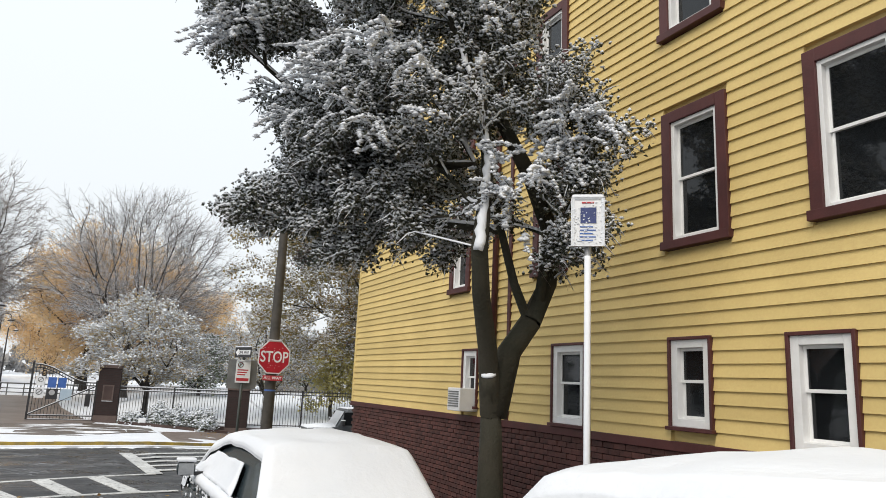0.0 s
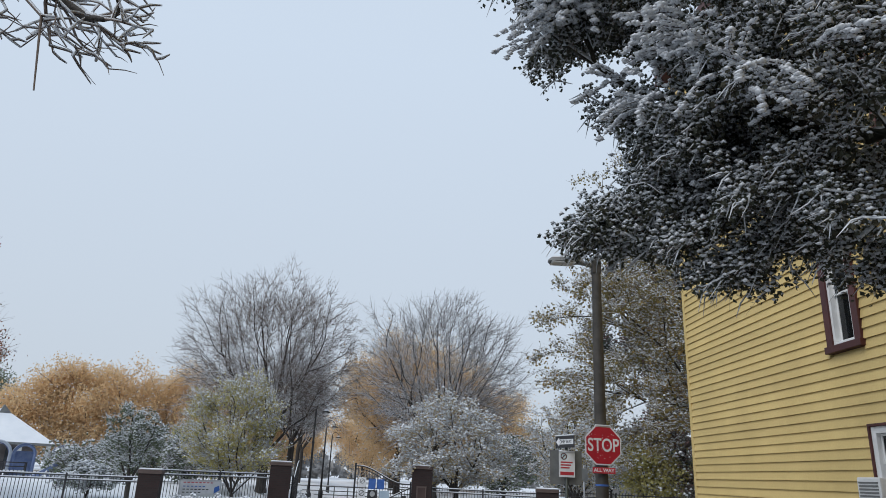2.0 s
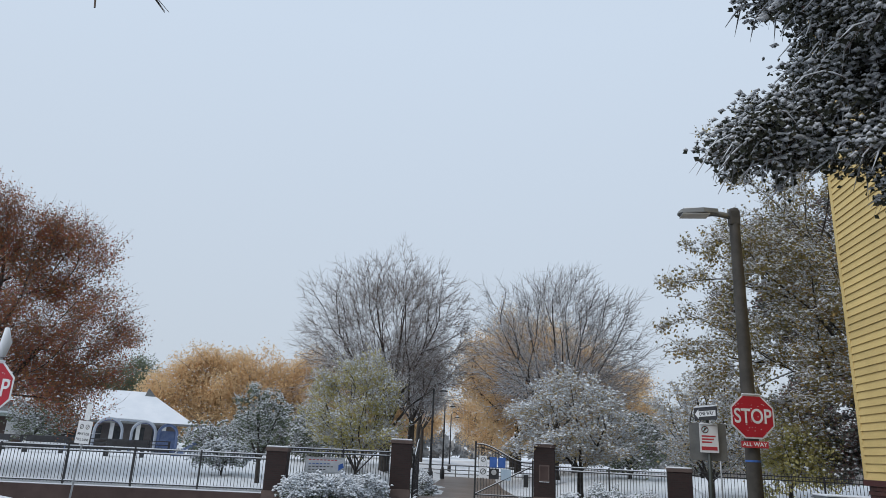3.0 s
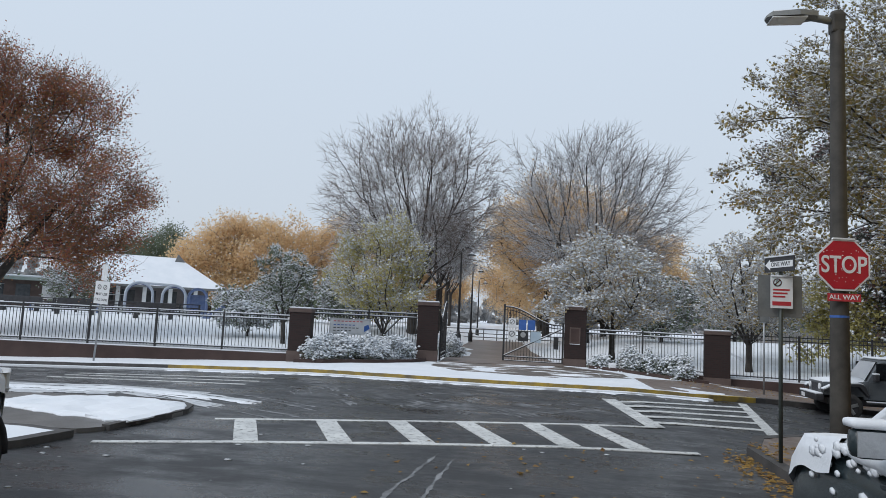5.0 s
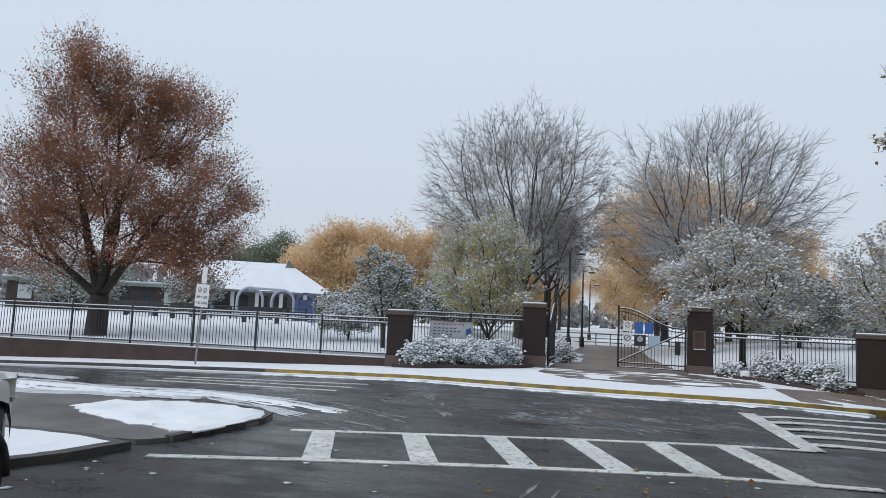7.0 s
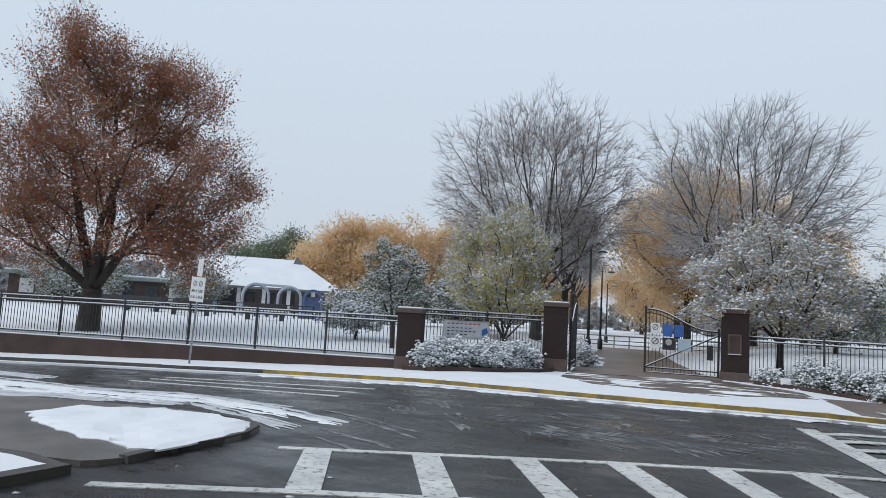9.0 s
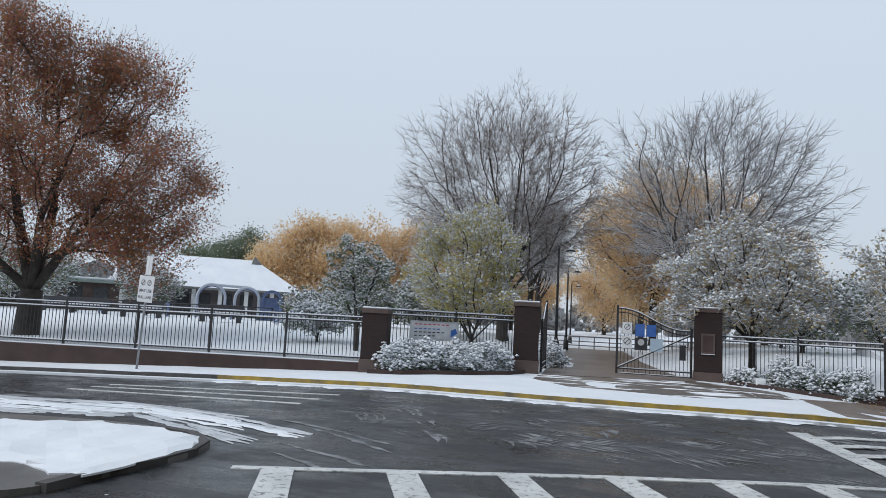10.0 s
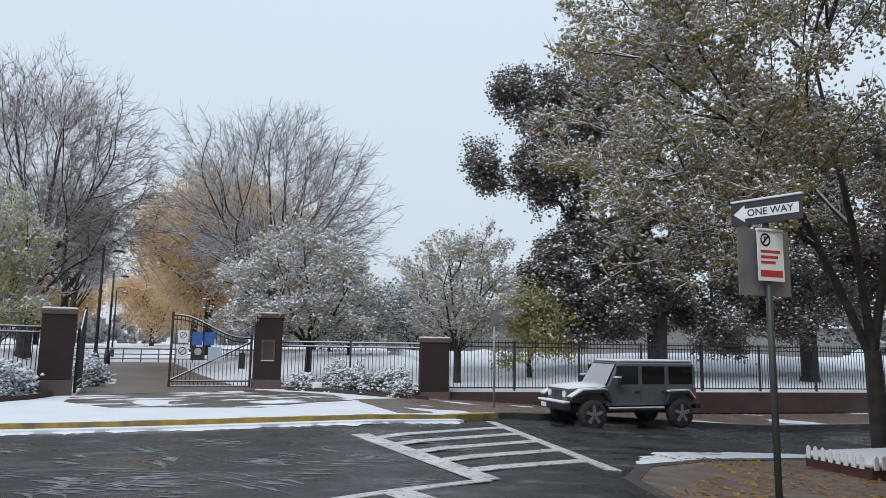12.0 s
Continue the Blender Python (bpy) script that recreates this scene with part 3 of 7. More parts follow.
# print-like smears of thin slush, a few thin curved strokes to each
rng_s = random.Random(41)
for k in range(46):
    x, y = rng_s.uniform(-7.0, 3.2), rng_s.uniform(19.4, 24.0)
    a0 = radians(rng_s.choice((-40, -34, -28, 12)) + rng_s.uniform(-6, 6))
    bend, mark = rng_s.uniform(-0.5, 0.6), bmesh.new()
    for j in range(rng_s.randint(3, 7)):
        ox, oy = x + j * 0.13 * math.sin(a0) * -1 + rng_s.uniform(-0.12, 0.12), y + j * 0.13 * math.cos(a0) + rng_s.uniform(-0.05, 0.05)
        ln = rng_s.uniform(0.35, 1.0)
        ragged([(ox + ln * u * math.cos(a0 + bend * u), oy + ln * u * math.sin(a0 + bend * u)) for u in (0, 0.25, 0.5, 0.75, 1)], rng_s.uniform(0.05, 0.11), None, "", 500 + 9 * k + j, 0.006, None, 0.0, mark, 0.12)
    bmesh.ops.recalc_face_normals(mark, faces=mark.faces[:])
    link_mesh("tyre_smear", mark, THIN_SLUSH, slush, smooth=True)
# ragged snow on the yellow kerb and in the gutter below it
KERB_LINE = [(-12, 26.24), (-11, 26.26), (-6, 26.2), (-2, 26.18), (2.5, 26.48), (5, 27.58)]
kerb_snow = thing("kerb_snow", (0, 0, 0), "broken line of snow along the painted kerb", "snow", kind="structure")
for k, (a, b) in enumerate(zip(KERB_LINE, KERB_LINE[1:])):
    ragged([a, ((a[0] + b[0]) / 2, (a[1] + b[1]) / 2), b], 0.16, SNOW, "crust", 700 + k, 0.02, kerb_snow, 0.155)
    ragged([(a[0], a[1] - 0.42), (b[0], b[1] - 0.42)], 0.36, SNOW, "crust", 720 + k, 0.03, kerb_snow)

# ---- the yellow clapboard house ----
WX, HOUSE_N, HOUSE_S, SIDING, EAVES = 6.21, 16.58, -9.0, 0.88, 10.4
# windows on the street side: y from, y to, z from, z to, kind
WINDOWS = [(4.1, 4.76, 0.89, 1.97, "low"), (5.62, 6.22, 1.0, 1.98, "low"), (7.66, 8.4, 0.89, 1.98, "low"), (10.45, 11.0, 1.0, 1.97, "ac"), (2.0, 2.7, 0.89, 1.97, "low"),
           (3.5, 4.43, 2.95, 4.57, "up"), (5.33, 6.25, 2.96, 4.57, "up"), (8.1, 8.9, 2.96, 4.57, "up"), (10.85, 11.6, 2.96, 4.57, "up"), (1.2, 2.1, 2.95, 4.57, "up"),
           (5.33, 6.25, 5.5, 7.1, "up"), (3.5, 4.43, 5.5, 7.1, "up"), (8.1, 8.9, 5.5, 7.1, "up"), (10.85, 11.6, 5.5, 7.1, "up")]


def shared(name, me, parent, loc):
    ob = new(name, me)
    ob.parent = parent
    ob.location = loc
    return ob


def make_house():
    h = thing("house", (0, 0, 0), "yellow clapboard house with maroon trim on a brick base", "house")
    # wall core with real openings: strips between the window bands
    zs = sorted({SIDING, EAVES} | {w[2] + 0.06 for w in WINDOWS} | {w[3] - 0.06 for w in WINDOWS})
    core = bmesh.new()
    for z0, z1 in zip(zs, zs[1:]):
        zc = (z0 + z1) / 2
        holes = sorted((w[0] + 0.06, w[1] - 0.06) for w in WINDOWS if w[2] + 0.06 < zc < w[3] - 0.06)
        y = HOUSE_S
        for a, b in holes + [(HOUSE_N - 0.001, HOUSE_N)]:
            if a > y:
                box(WX + 0.03, y, z0, WX + 0.2, a, z1, bm=core)
            y = b
    box(WX + 0.03, HOUSE_N - 0.17, SIDING, WX + 9, HOUSE_N - 0.01, EAVES, bm=core)
    box(WX + 0.03, HOUSE_S, SIDING, WX + 9, HOUSE_S + 0.17, EAVES, bm=core)
    box(WX + 8.8, HOUSE_S, -1.4, WX + 9, HOUSE_N, EAVES, bm=core)
    part("wall", core, YELLOW, h)
    # inner wall and floors get the room's shade from their dark colour
    part("interior", box(WX + 2.2, HOUSE_S + 0.2, SIDING, WX + 2.3, HOUSE_N - 0.2, EAVES), ROOM_SHADE, h, "interior wall coloured dark for room shade")
    part("upper_floor", box(WX + 0.2, HOUSE_S + 0.2, 2.35, WX + 2.2, HOUSE_N - 0.2, 2.5), ROOM_SHADE, h)
    part("upper_floor", box(WX + 0.2, HOUSE_S + 0.2, 4.9, WX + 2.2, HOUSE_N - 0.2, 5.05), ROOM_SHADE, h)
    part("lower_floor", box(WX + 0.2, HOUSE_S + 0.2, 0.55, WX + 2.2, HOUSE_N - 0.2, 0.7), ROOM_SHADE, h)
    roof = bmesh.new()
    box(WX - 0.25, HOUSE_S - 0.25, EAVES, WX + 9.2, HOUSE_N + 0.25, EAVES + 0.35, 0.04, roof)
    part("roof", roof, MAROON, h, "maroon cornice of a flat roof")
    part("roof_snow", box(WX - 0.2, HOUSE_S - 0.2, EAVES + 0.352, WX + 9.1, HOUSE_N + 0.2, EAVES + 0.45, 0.03), SNOW, h, "snow lying on the roof")
    part("base_wall", box(WX + 0.03, HOUSE_S, -2.2, WX + 9, HOUSE_N - 0.02, SIDING - 0.03), MORTAR, h, "mortar bed of the brick base")
    part("water_table", box(WX - 0.045, HOUSE_S, SIDING - 0.1, WX + 0.03, HOUSE_N + 0.02, SIDING, 0.006), MAROON, h, "maroon board over the bricks")
    part("corner_board", box(WX - 0.022, HOUSE_N - 0.09, SIDING, WX + 0.05, HOUSE_N + 0.03, EAVES, 0.005), YELLOW, h, "yellow corner board")
    pipe = tube([(WX - 0.07, 9.93, EAVES), (WX - 0.07, 9.93, SIDING - 0.3)], 0.05, 10)
    part("downpipe", pipe, MAROON, h, "brown metal downpipe", True)
    part("cable_duct", box(WX - 0.045, 9.5, SIDING, WX - 0.005, 9.58, EAVES, 0.006), MAROON, h)
    return h


def make_window(house, y0, y1, z0, z1, kind):
    w = part("window", bmesh.new(), MAROON, house, "double-hung window with white sashes in maroon casing" if kind == "up" else "small white double-hung window with thin maroon casing")
    def rail(name, a, b, c, d, x0, x1, mat, bev=0.006):
        part(name, box(x0, a, c, x1, b, d, bev), mat, w)
    t = 0.13 if kind == "up" else 0.035
    # casing
    rail("casing", y0, y0 + t, z0, z1, WX - 0.055, WX + 0.06, MAROON)
    rail("casing", y1 - t, y1, z0, z1, WX - 0.055, WX + 0.06, MAROON)
    rail("casing", y0 + t, y1 - t, z1 - t, z1, WX - 0.057, WX + 0.06, MAROON)
    rail("sill", y0 - 0.02, y1 + 0.02, z0 - 0.005, z0 + min(t, 0.09), WX - 0.085, WX + 0.06, MAROON)
    a, b, c, d = y0 + t, y1 - t, z0 + min(t, 0.09), z1 - t
    f = 0.045 if kind == "up" else 0.085
    for nm, args in (("frame", (a, a + f, c, d)), ("frame", (b - f, b, c, d)), ("frame", (a + f, b - f, d - f, d)), ("frame", (a + f, b - f, c, c + f))):
        rail(nm, *args, WX - 0.03, WX + 0.09, WHITE_TRIM)
    a, b, c, d = a + f, b - f, c + f, d - f
    m = (c + d) / 2 + 0.02
    s = 0.032
    for x0, lo, hi in ((WX + 0.03, m - s / 2, d), (WX + 0.055, c, m + s / 2)):
        for args in ((a, a + s, lo, hi), (b - s, b, lo, hi), (a + s, b - s, lo, lo + s), (a + s, b - s, hi - s, hi)):
            rail("sash", *args, x0, x0 + 0.024, WHITE_TRIM, 0.003)
        pane = part("pane", box(x0 + 0.01, a + s, lo + s, x0 + 0.014, b - s, hi - s), GLASS, w, "dark window glass")
        pane.visible_shadow = False
    part("curtain", box(WX + 0.16, a, m, WX + 0.17, b, d), CURTAIN, w, "half-drawn grey blind")
    if kind == "ac":
        ac = part("air_conditioner", box(WX - 0.32, y0 + 0.06, z0 - 0.05, WX + 0.02, y1 - 0.06, z0 + 0.32, 0.015), WHITE_TRIM, w, "grey-white window air conditioner")
        for k in range(7):
            part("louvre", box(WX - 0.328, y0 + 0.1, z0 + 0.02 + 0.038 * k, WX - 0.318, y1 - 0.1, z0 + 0.04 + 0.038 * k), SIGN_GREY, ac)
    return w


HOUSE = make_house()
for w in WINDOWS:
    make_window(HOUSE, *w)


# ---- park fence, piers and gate ----
def make_pier(x, y, z0, z1, w, turn, label, plaque=False):
    p = thing("gate_pier", pose(x, y, 0, rz=turn), label, "pier", "brick piers of the park fence")
    part("shaft", box(-w / 2, -w / 2, z0 + 0.5, w / 2, w / 2, z1 - 0.14, 0.012), PIER_BRICK, p, "dark red brick shaft")
    part("plinth", box(-w / 2 - 0.03, -w / 2 - 0.03, z0 - 0.4, w / 2 + 0.03, w / 2 + 0.03, z0 + 0.5, 0.015), BROWN_STONE, p, "brown stone plinth")
    part("cap", box(-w / 2 - 0.035, -w / 2 - 0.035, z1 - 0.14, w / 2 + 0.035, w / 2 + 0.035, z1, 0.02), BROWN_STONE, p, "brown stone cap")
    bm = box(-w / 2 - 0.01, -w / 2 - 0.01, z1 + 0.001, w / 2 + 0.01, w / 2 + 0.01, z1 + 0.06, 0.028)
    part("snow_cap", bm, SNOW, p, "thin cap of snow", True)
    if plaque:
        q = part("plaque", box(-0.23, -w / 2 - 0.03, z0 + 1.15, 0.23, -w / 2, z0 + 1.85, 0.01), BROWN_STONE, p, "framed bronze plaque")
        part("plaque_field", box(-0.17, -w / 2 - 0.034, z0 + 1.21, 0.17, -w / 2 - 0.028, z0 + 1.79), WALL_STONE, q)
        part("plaque_snow", box(-0.22, -w / 2 - 0.045, z0 + 1.125, 0.22, -w / 2 - 0.005, z0 + 1.148), SNOW, q)
    return p


PIERS = {"a": (-9.0, 29.95, -1.15, 0.9, 0.78), "b": (-4.85, 33.65, -1.05, 1.42, 0.86), "c": (1.3, 36.0, -1.18, 1.55, 0.92), "d": (6.75, 34.0, -1.5, 0.8, 0.95)}
make_pier(*PIERS["a"], 10, "low brick pier at the bend of the fence, snow on top")
make_pier(*PIERS["b"], 8, "tall brick gate pier beside the open gate leaf")
make_pier(*PIERS["c"], -4, "tall brick gate pier with a framed plaque", True)
make_pier(*PIERS["d"], -12, "low brick pier with a brown stone cap")


def make_fence(name, p, q, base, top, wall, label, bars=0.125, finial=True, snow=0.03):
    """Iron fence from p to q: posts, two rails, bars; wall: how far its low wall goes down."""
    a, b = Vector((*p, 0)), Vector((*q, 0))
    n = (b - a).length
    ang = math.degrees(math.atan2(b.y - a.y, b.x - a.x))
    f = thing(name, pose(a.x, a.y, base, rz=ang), label, "fence", "park fence")
    if wall:
        part("low_wall", box(0, -0.17, -wall, n, 0.17, 0, 0.02), WALL_STONE, f, "low dark brown masonry wall")
        part("wall_snow", box(0, -0.15, 0.001, n, 0.15, 0.035, 0.015), SNOW, f, "thin snow on the wall")
    h = top - base
    bays = max(1, round(n / 2.4))
    for i in range(bays + 1):
        x = n * i / bays
        part("post", box(x - 0.032, -0.032, -0.03, x + 0.032, 0.032, h + 0.05, 0.005), IRON, f)
    for z in (0.14, h - 0.17, h - 0.02):
        part("rail", box(0, -0.02, z - 0.02, n, 0.02, z + 0.02), IRON, f)
        if snow:
            part("rail_snow", box(0, -0.021, z + 0.016, n, 0.021, z + 0.021 + snow, 0.006), SNOW, f, "snow along the rail")
    m = bpy.data.meshes.new("bar")
    own = box(-0.009, -0.009, 0.10, 0.009, 0.009, h + (0.07 if finial else 0))
    own.to_mesh(m)
    own.free()
    m.materials.append(IRON)
    count = int(n / bars)
    if count <= 130:
        for i in range(1, count):
            shared("bar", m, f, (n * i / count, 0, 0))
    else:
        near = 130
        lo = 0 if name == "fence_east" else count - near
        for i in range(lo, lo + near):
            shared("bar", m, f, (n * i / count, 0, 0))
        rest = bmesh.new()
        for i in list(range(1, lo)) + list(range(lo + near, count)):
            x = n * i / count
            box(x - 0.009, -0.009, 0.10, x + 0.009, 0.009, h + (0.07 if finial else 0), bm=rest)
        tagged(part("far_bars", rest, IRON, f), kind="stuff")
    return f


make_fence("fence_west", (-46, 23.6), (-9.4, 29.85), -0.78, 0.62, 0.75, "black iron park fence on a low brown wall")
make_fence("fence", (-8.7, 30.3), (-5.2, 33.4), -0.62, 0.92, 0.6, "black iron fence behind snowy shrubs", finial=False)
make_fence("fence", (1.75, 35.9), (6.3, 34.15), -0.98, 0.62, 0.5, "black iron park fence behind low shrubs")
make_fence("fence_east", (7.2, 33.9), (46, 27.6), -1.02, 0.72, 0.75, "black iron park fence on a low brown wall", snow=0)


def make_gate(m, w, low, high, label, signs):
    g = thing("park_gate", m, label, "gate", "leaves of the park gate")
    n = 24
    def top(u):
        return low + (high - low) * (0.5 + 0.5 * math.cos(math.pi * min(1, max(0, (u - 0.05) / 0.85))))
    def arc(dz, r):
        return tube([(w * i / n, 0, top(i / n) + dz) for i in range(n + 1)], r, 6)
    part("top_rail", arc(0, 0.028), IRON, g, "sweeping curved top rail", True)
    part("top_rail", arc(-0.14, 0.02), IRON, g, "", True)
    part("rail_snow", arc(0.03, 0.018), SNOW, g, "snow on the curved rail", True)
    part("stile", box(-0.04, -0.04, 0.0, 0.04, 0.04, top(0) + 0.12, 0.006), IRON, g)
    part("stile", box(w - 0.04, -0.04, 0.0, w + 0.04, 0.04, top(1) + 0.12, 0.006), IRON, g)
    for z in (0.12, 0.30):
        part("bottom_rail", box(0, -0.022, z - 0.022, w, 0.022, z + 0.022), IRON, g)
        part("rail_snow", box(0, -0.02, z + 0.023, w, 0.02, z + 0.045), SNOW, g)
    part("brace", tube([(0.03, -0.03, 0.33), (w - 0.05, -0.03, top(0.9) - 0.16)], 0.026, 6), IRON, g, "diagonal brace")
    part("brace_snow", tube([(0.03, -0.03, 0.365), (w - 0.05, -0.03, top(0.9) - 0.125)], 0.018, 5), SNOW, g)
    for i in range(1, 20):
        part("bar", box(w * i / 20 - 0.010, -0.010, 0.12, w * i / 20 + 0.010, 0.010, top(i / 20)), IRON, g)
    if signs:
        def board(name, x, z, bw, bh, mat, lab):
            return part(name, box(x - bw / 2, -0.05, z - bh / 2, x + bw / 2, -0.035, z + bh / 2, 0.004), mat, g, lab)
        s = board("sign", 0.36, 1.80, 0.34, 0.42, WHITE, "small white prohibition sign")
        part("sign_ring", ring_mesh(0.11, 0.02, (0.36, -0.056, 1.85)), BLACK, s)
        s = board("sign", 0.36, 1.28, 0.36, 0.46, WHITE, "white no-dogs sign with a black ring")
        part("sign_ring", ring_mesh(0.13, 0.025, (0.36, -0.056, 1.32)), BLACK, s)
        board("sign", 0.82, 1.74, 0.33, 0.46, BLUE, "blue park notice")
        board("sign", 1.22, 1.74, 0.33, 0.44, BLUE, "blue park notice")
        s = board("sign", 0.86, 1.24, 0.46, 0.46, BLACK, "black notice with a white round mark")
        part("sign_disc", disc_mesh(0.12, (0.86, -0.054, 1.30)), WHITE, s)
        board("sign", 1.42, 1.22, 0.46, 0.48, worn("pale_blue_print", (0.42, 0.52, 0.60), (0.36, 0.46, 0.56), 0.5, 4, 40), "pale blue notice")
        board("lock_box", w - 0.3, 1.0, 0.22, 0.55, IRON, "black lock plate")
    return g


def ring_mesh(r, t, c):
    own = bmesh.new()
    n = 20
    for k in range(n):
        a0, a1 = math.tau * k / n, math.tau * (k + 1) / n
        vs = [own.verts.new((c[0] + rr * math.cos(a), c[1], c[2] + rr * math.sin(a))) for rr, a in ((r, a0), (r, a1), (r - t, a1), (r - t, a0))]
        own.faces.new(vs)
    d = Vector((r * 0.7, 0, r * 0.7))
    s = Vector((-t / 2, 0, t / 2)) * 0.7
    cc = Vector(c)
    own.faces.new([own.verts.new(cc + v) for v in (-d - s, -d + s, d + s, d - s)])
    bmesh.ops.solidify(own, geom=own.faces[:], thickness=0.003)
    return own


def disc_mesh(r, c, depth=0.004):
    own = bmesh.new()
    f = own.faces.new([own.verts.new((c[0] + r * math.cos(math.tau * k / 20), c[1], c[2] + r * math.sin(math.tau * k / 20))) for k in range(20)])
    bmesh.ops.solidify(own, geom=[f], thickness=depth)
    return own


make_gate(pose(-1.84, 36.42, -1.07, rz=-1.5), 2.62, 1.78, 2.52, "open black iron gate leaf hung with park signs", True)
make_gate(pose(-4.52, 36.6, -1.0, rz=-86.5), 2.5, 1.78, 2.52, "black iron gate leaf swung inwards, seen edge on", False)


# ---- trees ----
def grow(rng, limbs, attract, bf):
    """Joins scattered points into branches that run from the limbs outwards; gives points, parents and the order."""
    pts, parent, plen = [], [], []
    for line in limbs:
        line = [Vector(p) for p in line]
        prev = -1
        if pts:
            prev = min(range(len(pts)), key=lambda i: (pts[i] - line[0]).length)
        for a, b in zip([line[0]] + line, line):
            n = max(1, int((b - a).length / 0.35))
            for i in range(1, n + 1):
                p = a.lerp(b, i / n)
                plen.append(plen[prev] + (p - pts[prev]).length if prev >= 0 else 0.0)
                pts.append(p)
                parent.append(prev)
                prev = len(pts) - 1
    nt = len(pts)
    first = next((i for i in range(nt) if plen[i] > 0.45 * plen[len(pts) - 1]), nt - 1)
    pts = np.array([tuple(p) for p in pts] + [tuple(a) for a in attract])
    n = len(pts)
    parent = np.array(parent + [-1] * len(attract))
    plen = np.array(plen + [0.0] * len(attract))
    order = list(range(nt))
    cost = np.full(n, np.inf)
    best = np.full(n, nt - 1)
    done = np.zeros(n, bool)
    done[:nt] = True
    def relax(j):
        d = np.linalg.norm(pts - pts[j], axis=1)
        c = d + bf * (plen[j] + d)
        upd = (~done) & (c < cost)
        cost[upd] = c[upd]
        best[upd] = j
    for j in range(first, nt):
        relax(j)
    for _ in range(n - nt):
        k = int(np.argmin(np.where(done, np.inf, cost)))
        parent[k] = best[k]
        plen[k] = plen[best[k]] + np.linalg.norm(pts[k] - pts[best[k]])
        done[k] = True
        order.append(k)
        relax(k)
    return pts, parent, order, nt


def tubes_mesh(chains, name, mat, parent, label=""):
    """chains: lists of (point, radius); one mesh of tapered bars."""
    verts, faces = [], []
    for ch in chains:
        P = np.array([c[0] for c in ch])
        R = np.array([c[1] for c in ch])
        sides = 8 if R[0] > 0.08 else (5 if R[0] > 0.025 else 3)
        D = np.gradient(P, axis=0) if len(P) > 2 else np.repeat((P[1] - P[0])[None], len(P), 0)
        D /= np.linalg.norm(D, axis=1)[:, None] + 1e-9
        up = np.array([0.31, 0.17, 0.93]) if abs(D[0][2]) < 0.9 else np.array([1.0, 0.1, 0.0])
        A = np.cross(D, up)
        A /= np.linalg.norm(A, axis=1)[:, None] + 1e-9
        B = np.cross(D, A)
        start = len(verts)
        for i in range(len(P)):
            for k in range(sides):
                a = math.tau * k / sides
                verts.append(tuple(P[i] + R[i] * (math.cos(a) * A[i] + math.sin(a) * B[i])))
        for i in range(len(P) - 1):
            for k in range(sides):
                k2 = (k + 1) % sides
                o = start + i * sides
                faces.append((o + k, o + k2, o + sides + k2, o + sides + k))
    me = bpy.data.meshes.new(name)
    me.from_pydata(verts, [], faces)
    me.update()
    for p in me.polygons:
        p.use_smooth = True
    me.materials.append(mat)
    ob = new(name, me)
    ob.parent = parent
    if label:
        ob["label"] = label
    return ob


def leaves_mesh(places, size, name, mat, parent, label="", rng=None, droop=0.3, flat=0.0, folds=True):
    """Many small folded leaves, each of two bent quads."""
    n = len(places)
    P = np.array(places)
    g = np.random.default_rng(rng.randrange(10 ** 6))
    d = g.normal(size=(n, 3))
    d[:, 2] = d[:, 2] * (1 - flat) - droop
    d /= np.linalg.norm(d, axis=1)[:, None]
    s = g.normal(size=(n, 3))
    s[:, 2] *= (1 - flat)
    s -= d * np.sum(s * d, axis=1)[:, None]
    s /= np.linalg.norm(s, axis=1)[:, None] + 1e-9
    nn = np.cross(d, s)
    L = size * g.uniform(0.6, 1.35, n)[:, None]
    W = L * 0.36
    v = np.stack([P - d * L * 0.5, P + s * W + nn * W * 0.35, P + d * L * 0.5, P - s * W + nn * W * 0.35], axis=1).reshape(-1, 3)
    idx = np.arange(n) * 4
    faces = np.concatenate([np.stack([idx, idx + 1, idx + 2], 1), np.stack([idx, idx + 2, idx + 3], 1)])
    me = bpy.data.meshes.new(name)
    me.from_pydata(v.tolist(), [], faces.tolist())
    me.update()
    me.materials.append(mat)
    ob = new(name, me)
    ob.parent = parent
    if label:
        ob["label"] = label
    return ob


def lumps_mesh(places, size, name, parent, label="", rng=None):
    """Small lumps of snow, each an uneven eight-sided pebble."""
    n = len(places)
    g = np.random.default_rng(rng.randrange(10 ** 6))
    P = np.array(places)
    r = size * g.uniform(0.35, 0.8, n)
    dirs = np.array([(1, 0, 0), (0, 1, 0), (-1, 0, 0), (0, -1, 0), (0, 0, 0.75), (0, 0, -0.35)])
    v = P[:, None, :] + dirs[None] * r[:, None, None] * g.uniform(0.7, 1.4, (n, 6, 1))
    idx = (np.arange(n) * 6)[:, None]
    tri = np.array([(0, 1, 4), (1, 2, 4), (2, 3, 4), (3, 0, 4), (1, 0, 5), (2, 1, 5), (3, 2, 5), (0, 3, 5)])
    faces = (idx[:, None, :] + tri[None]).reshape(-1, 3)
    me = bpy.data.meshes.new(name)
    me.from_pydata(v.reshape(-1, 3).tolist(), [], faces.tolist())
    me.update()
    for p in me.polygons:
        p.use_smooth = True
    me.materials.append(SNOW)
    ob = new(name, me)
    ob.parent = parent
    if label:
        ob["label"] = label
    return ob


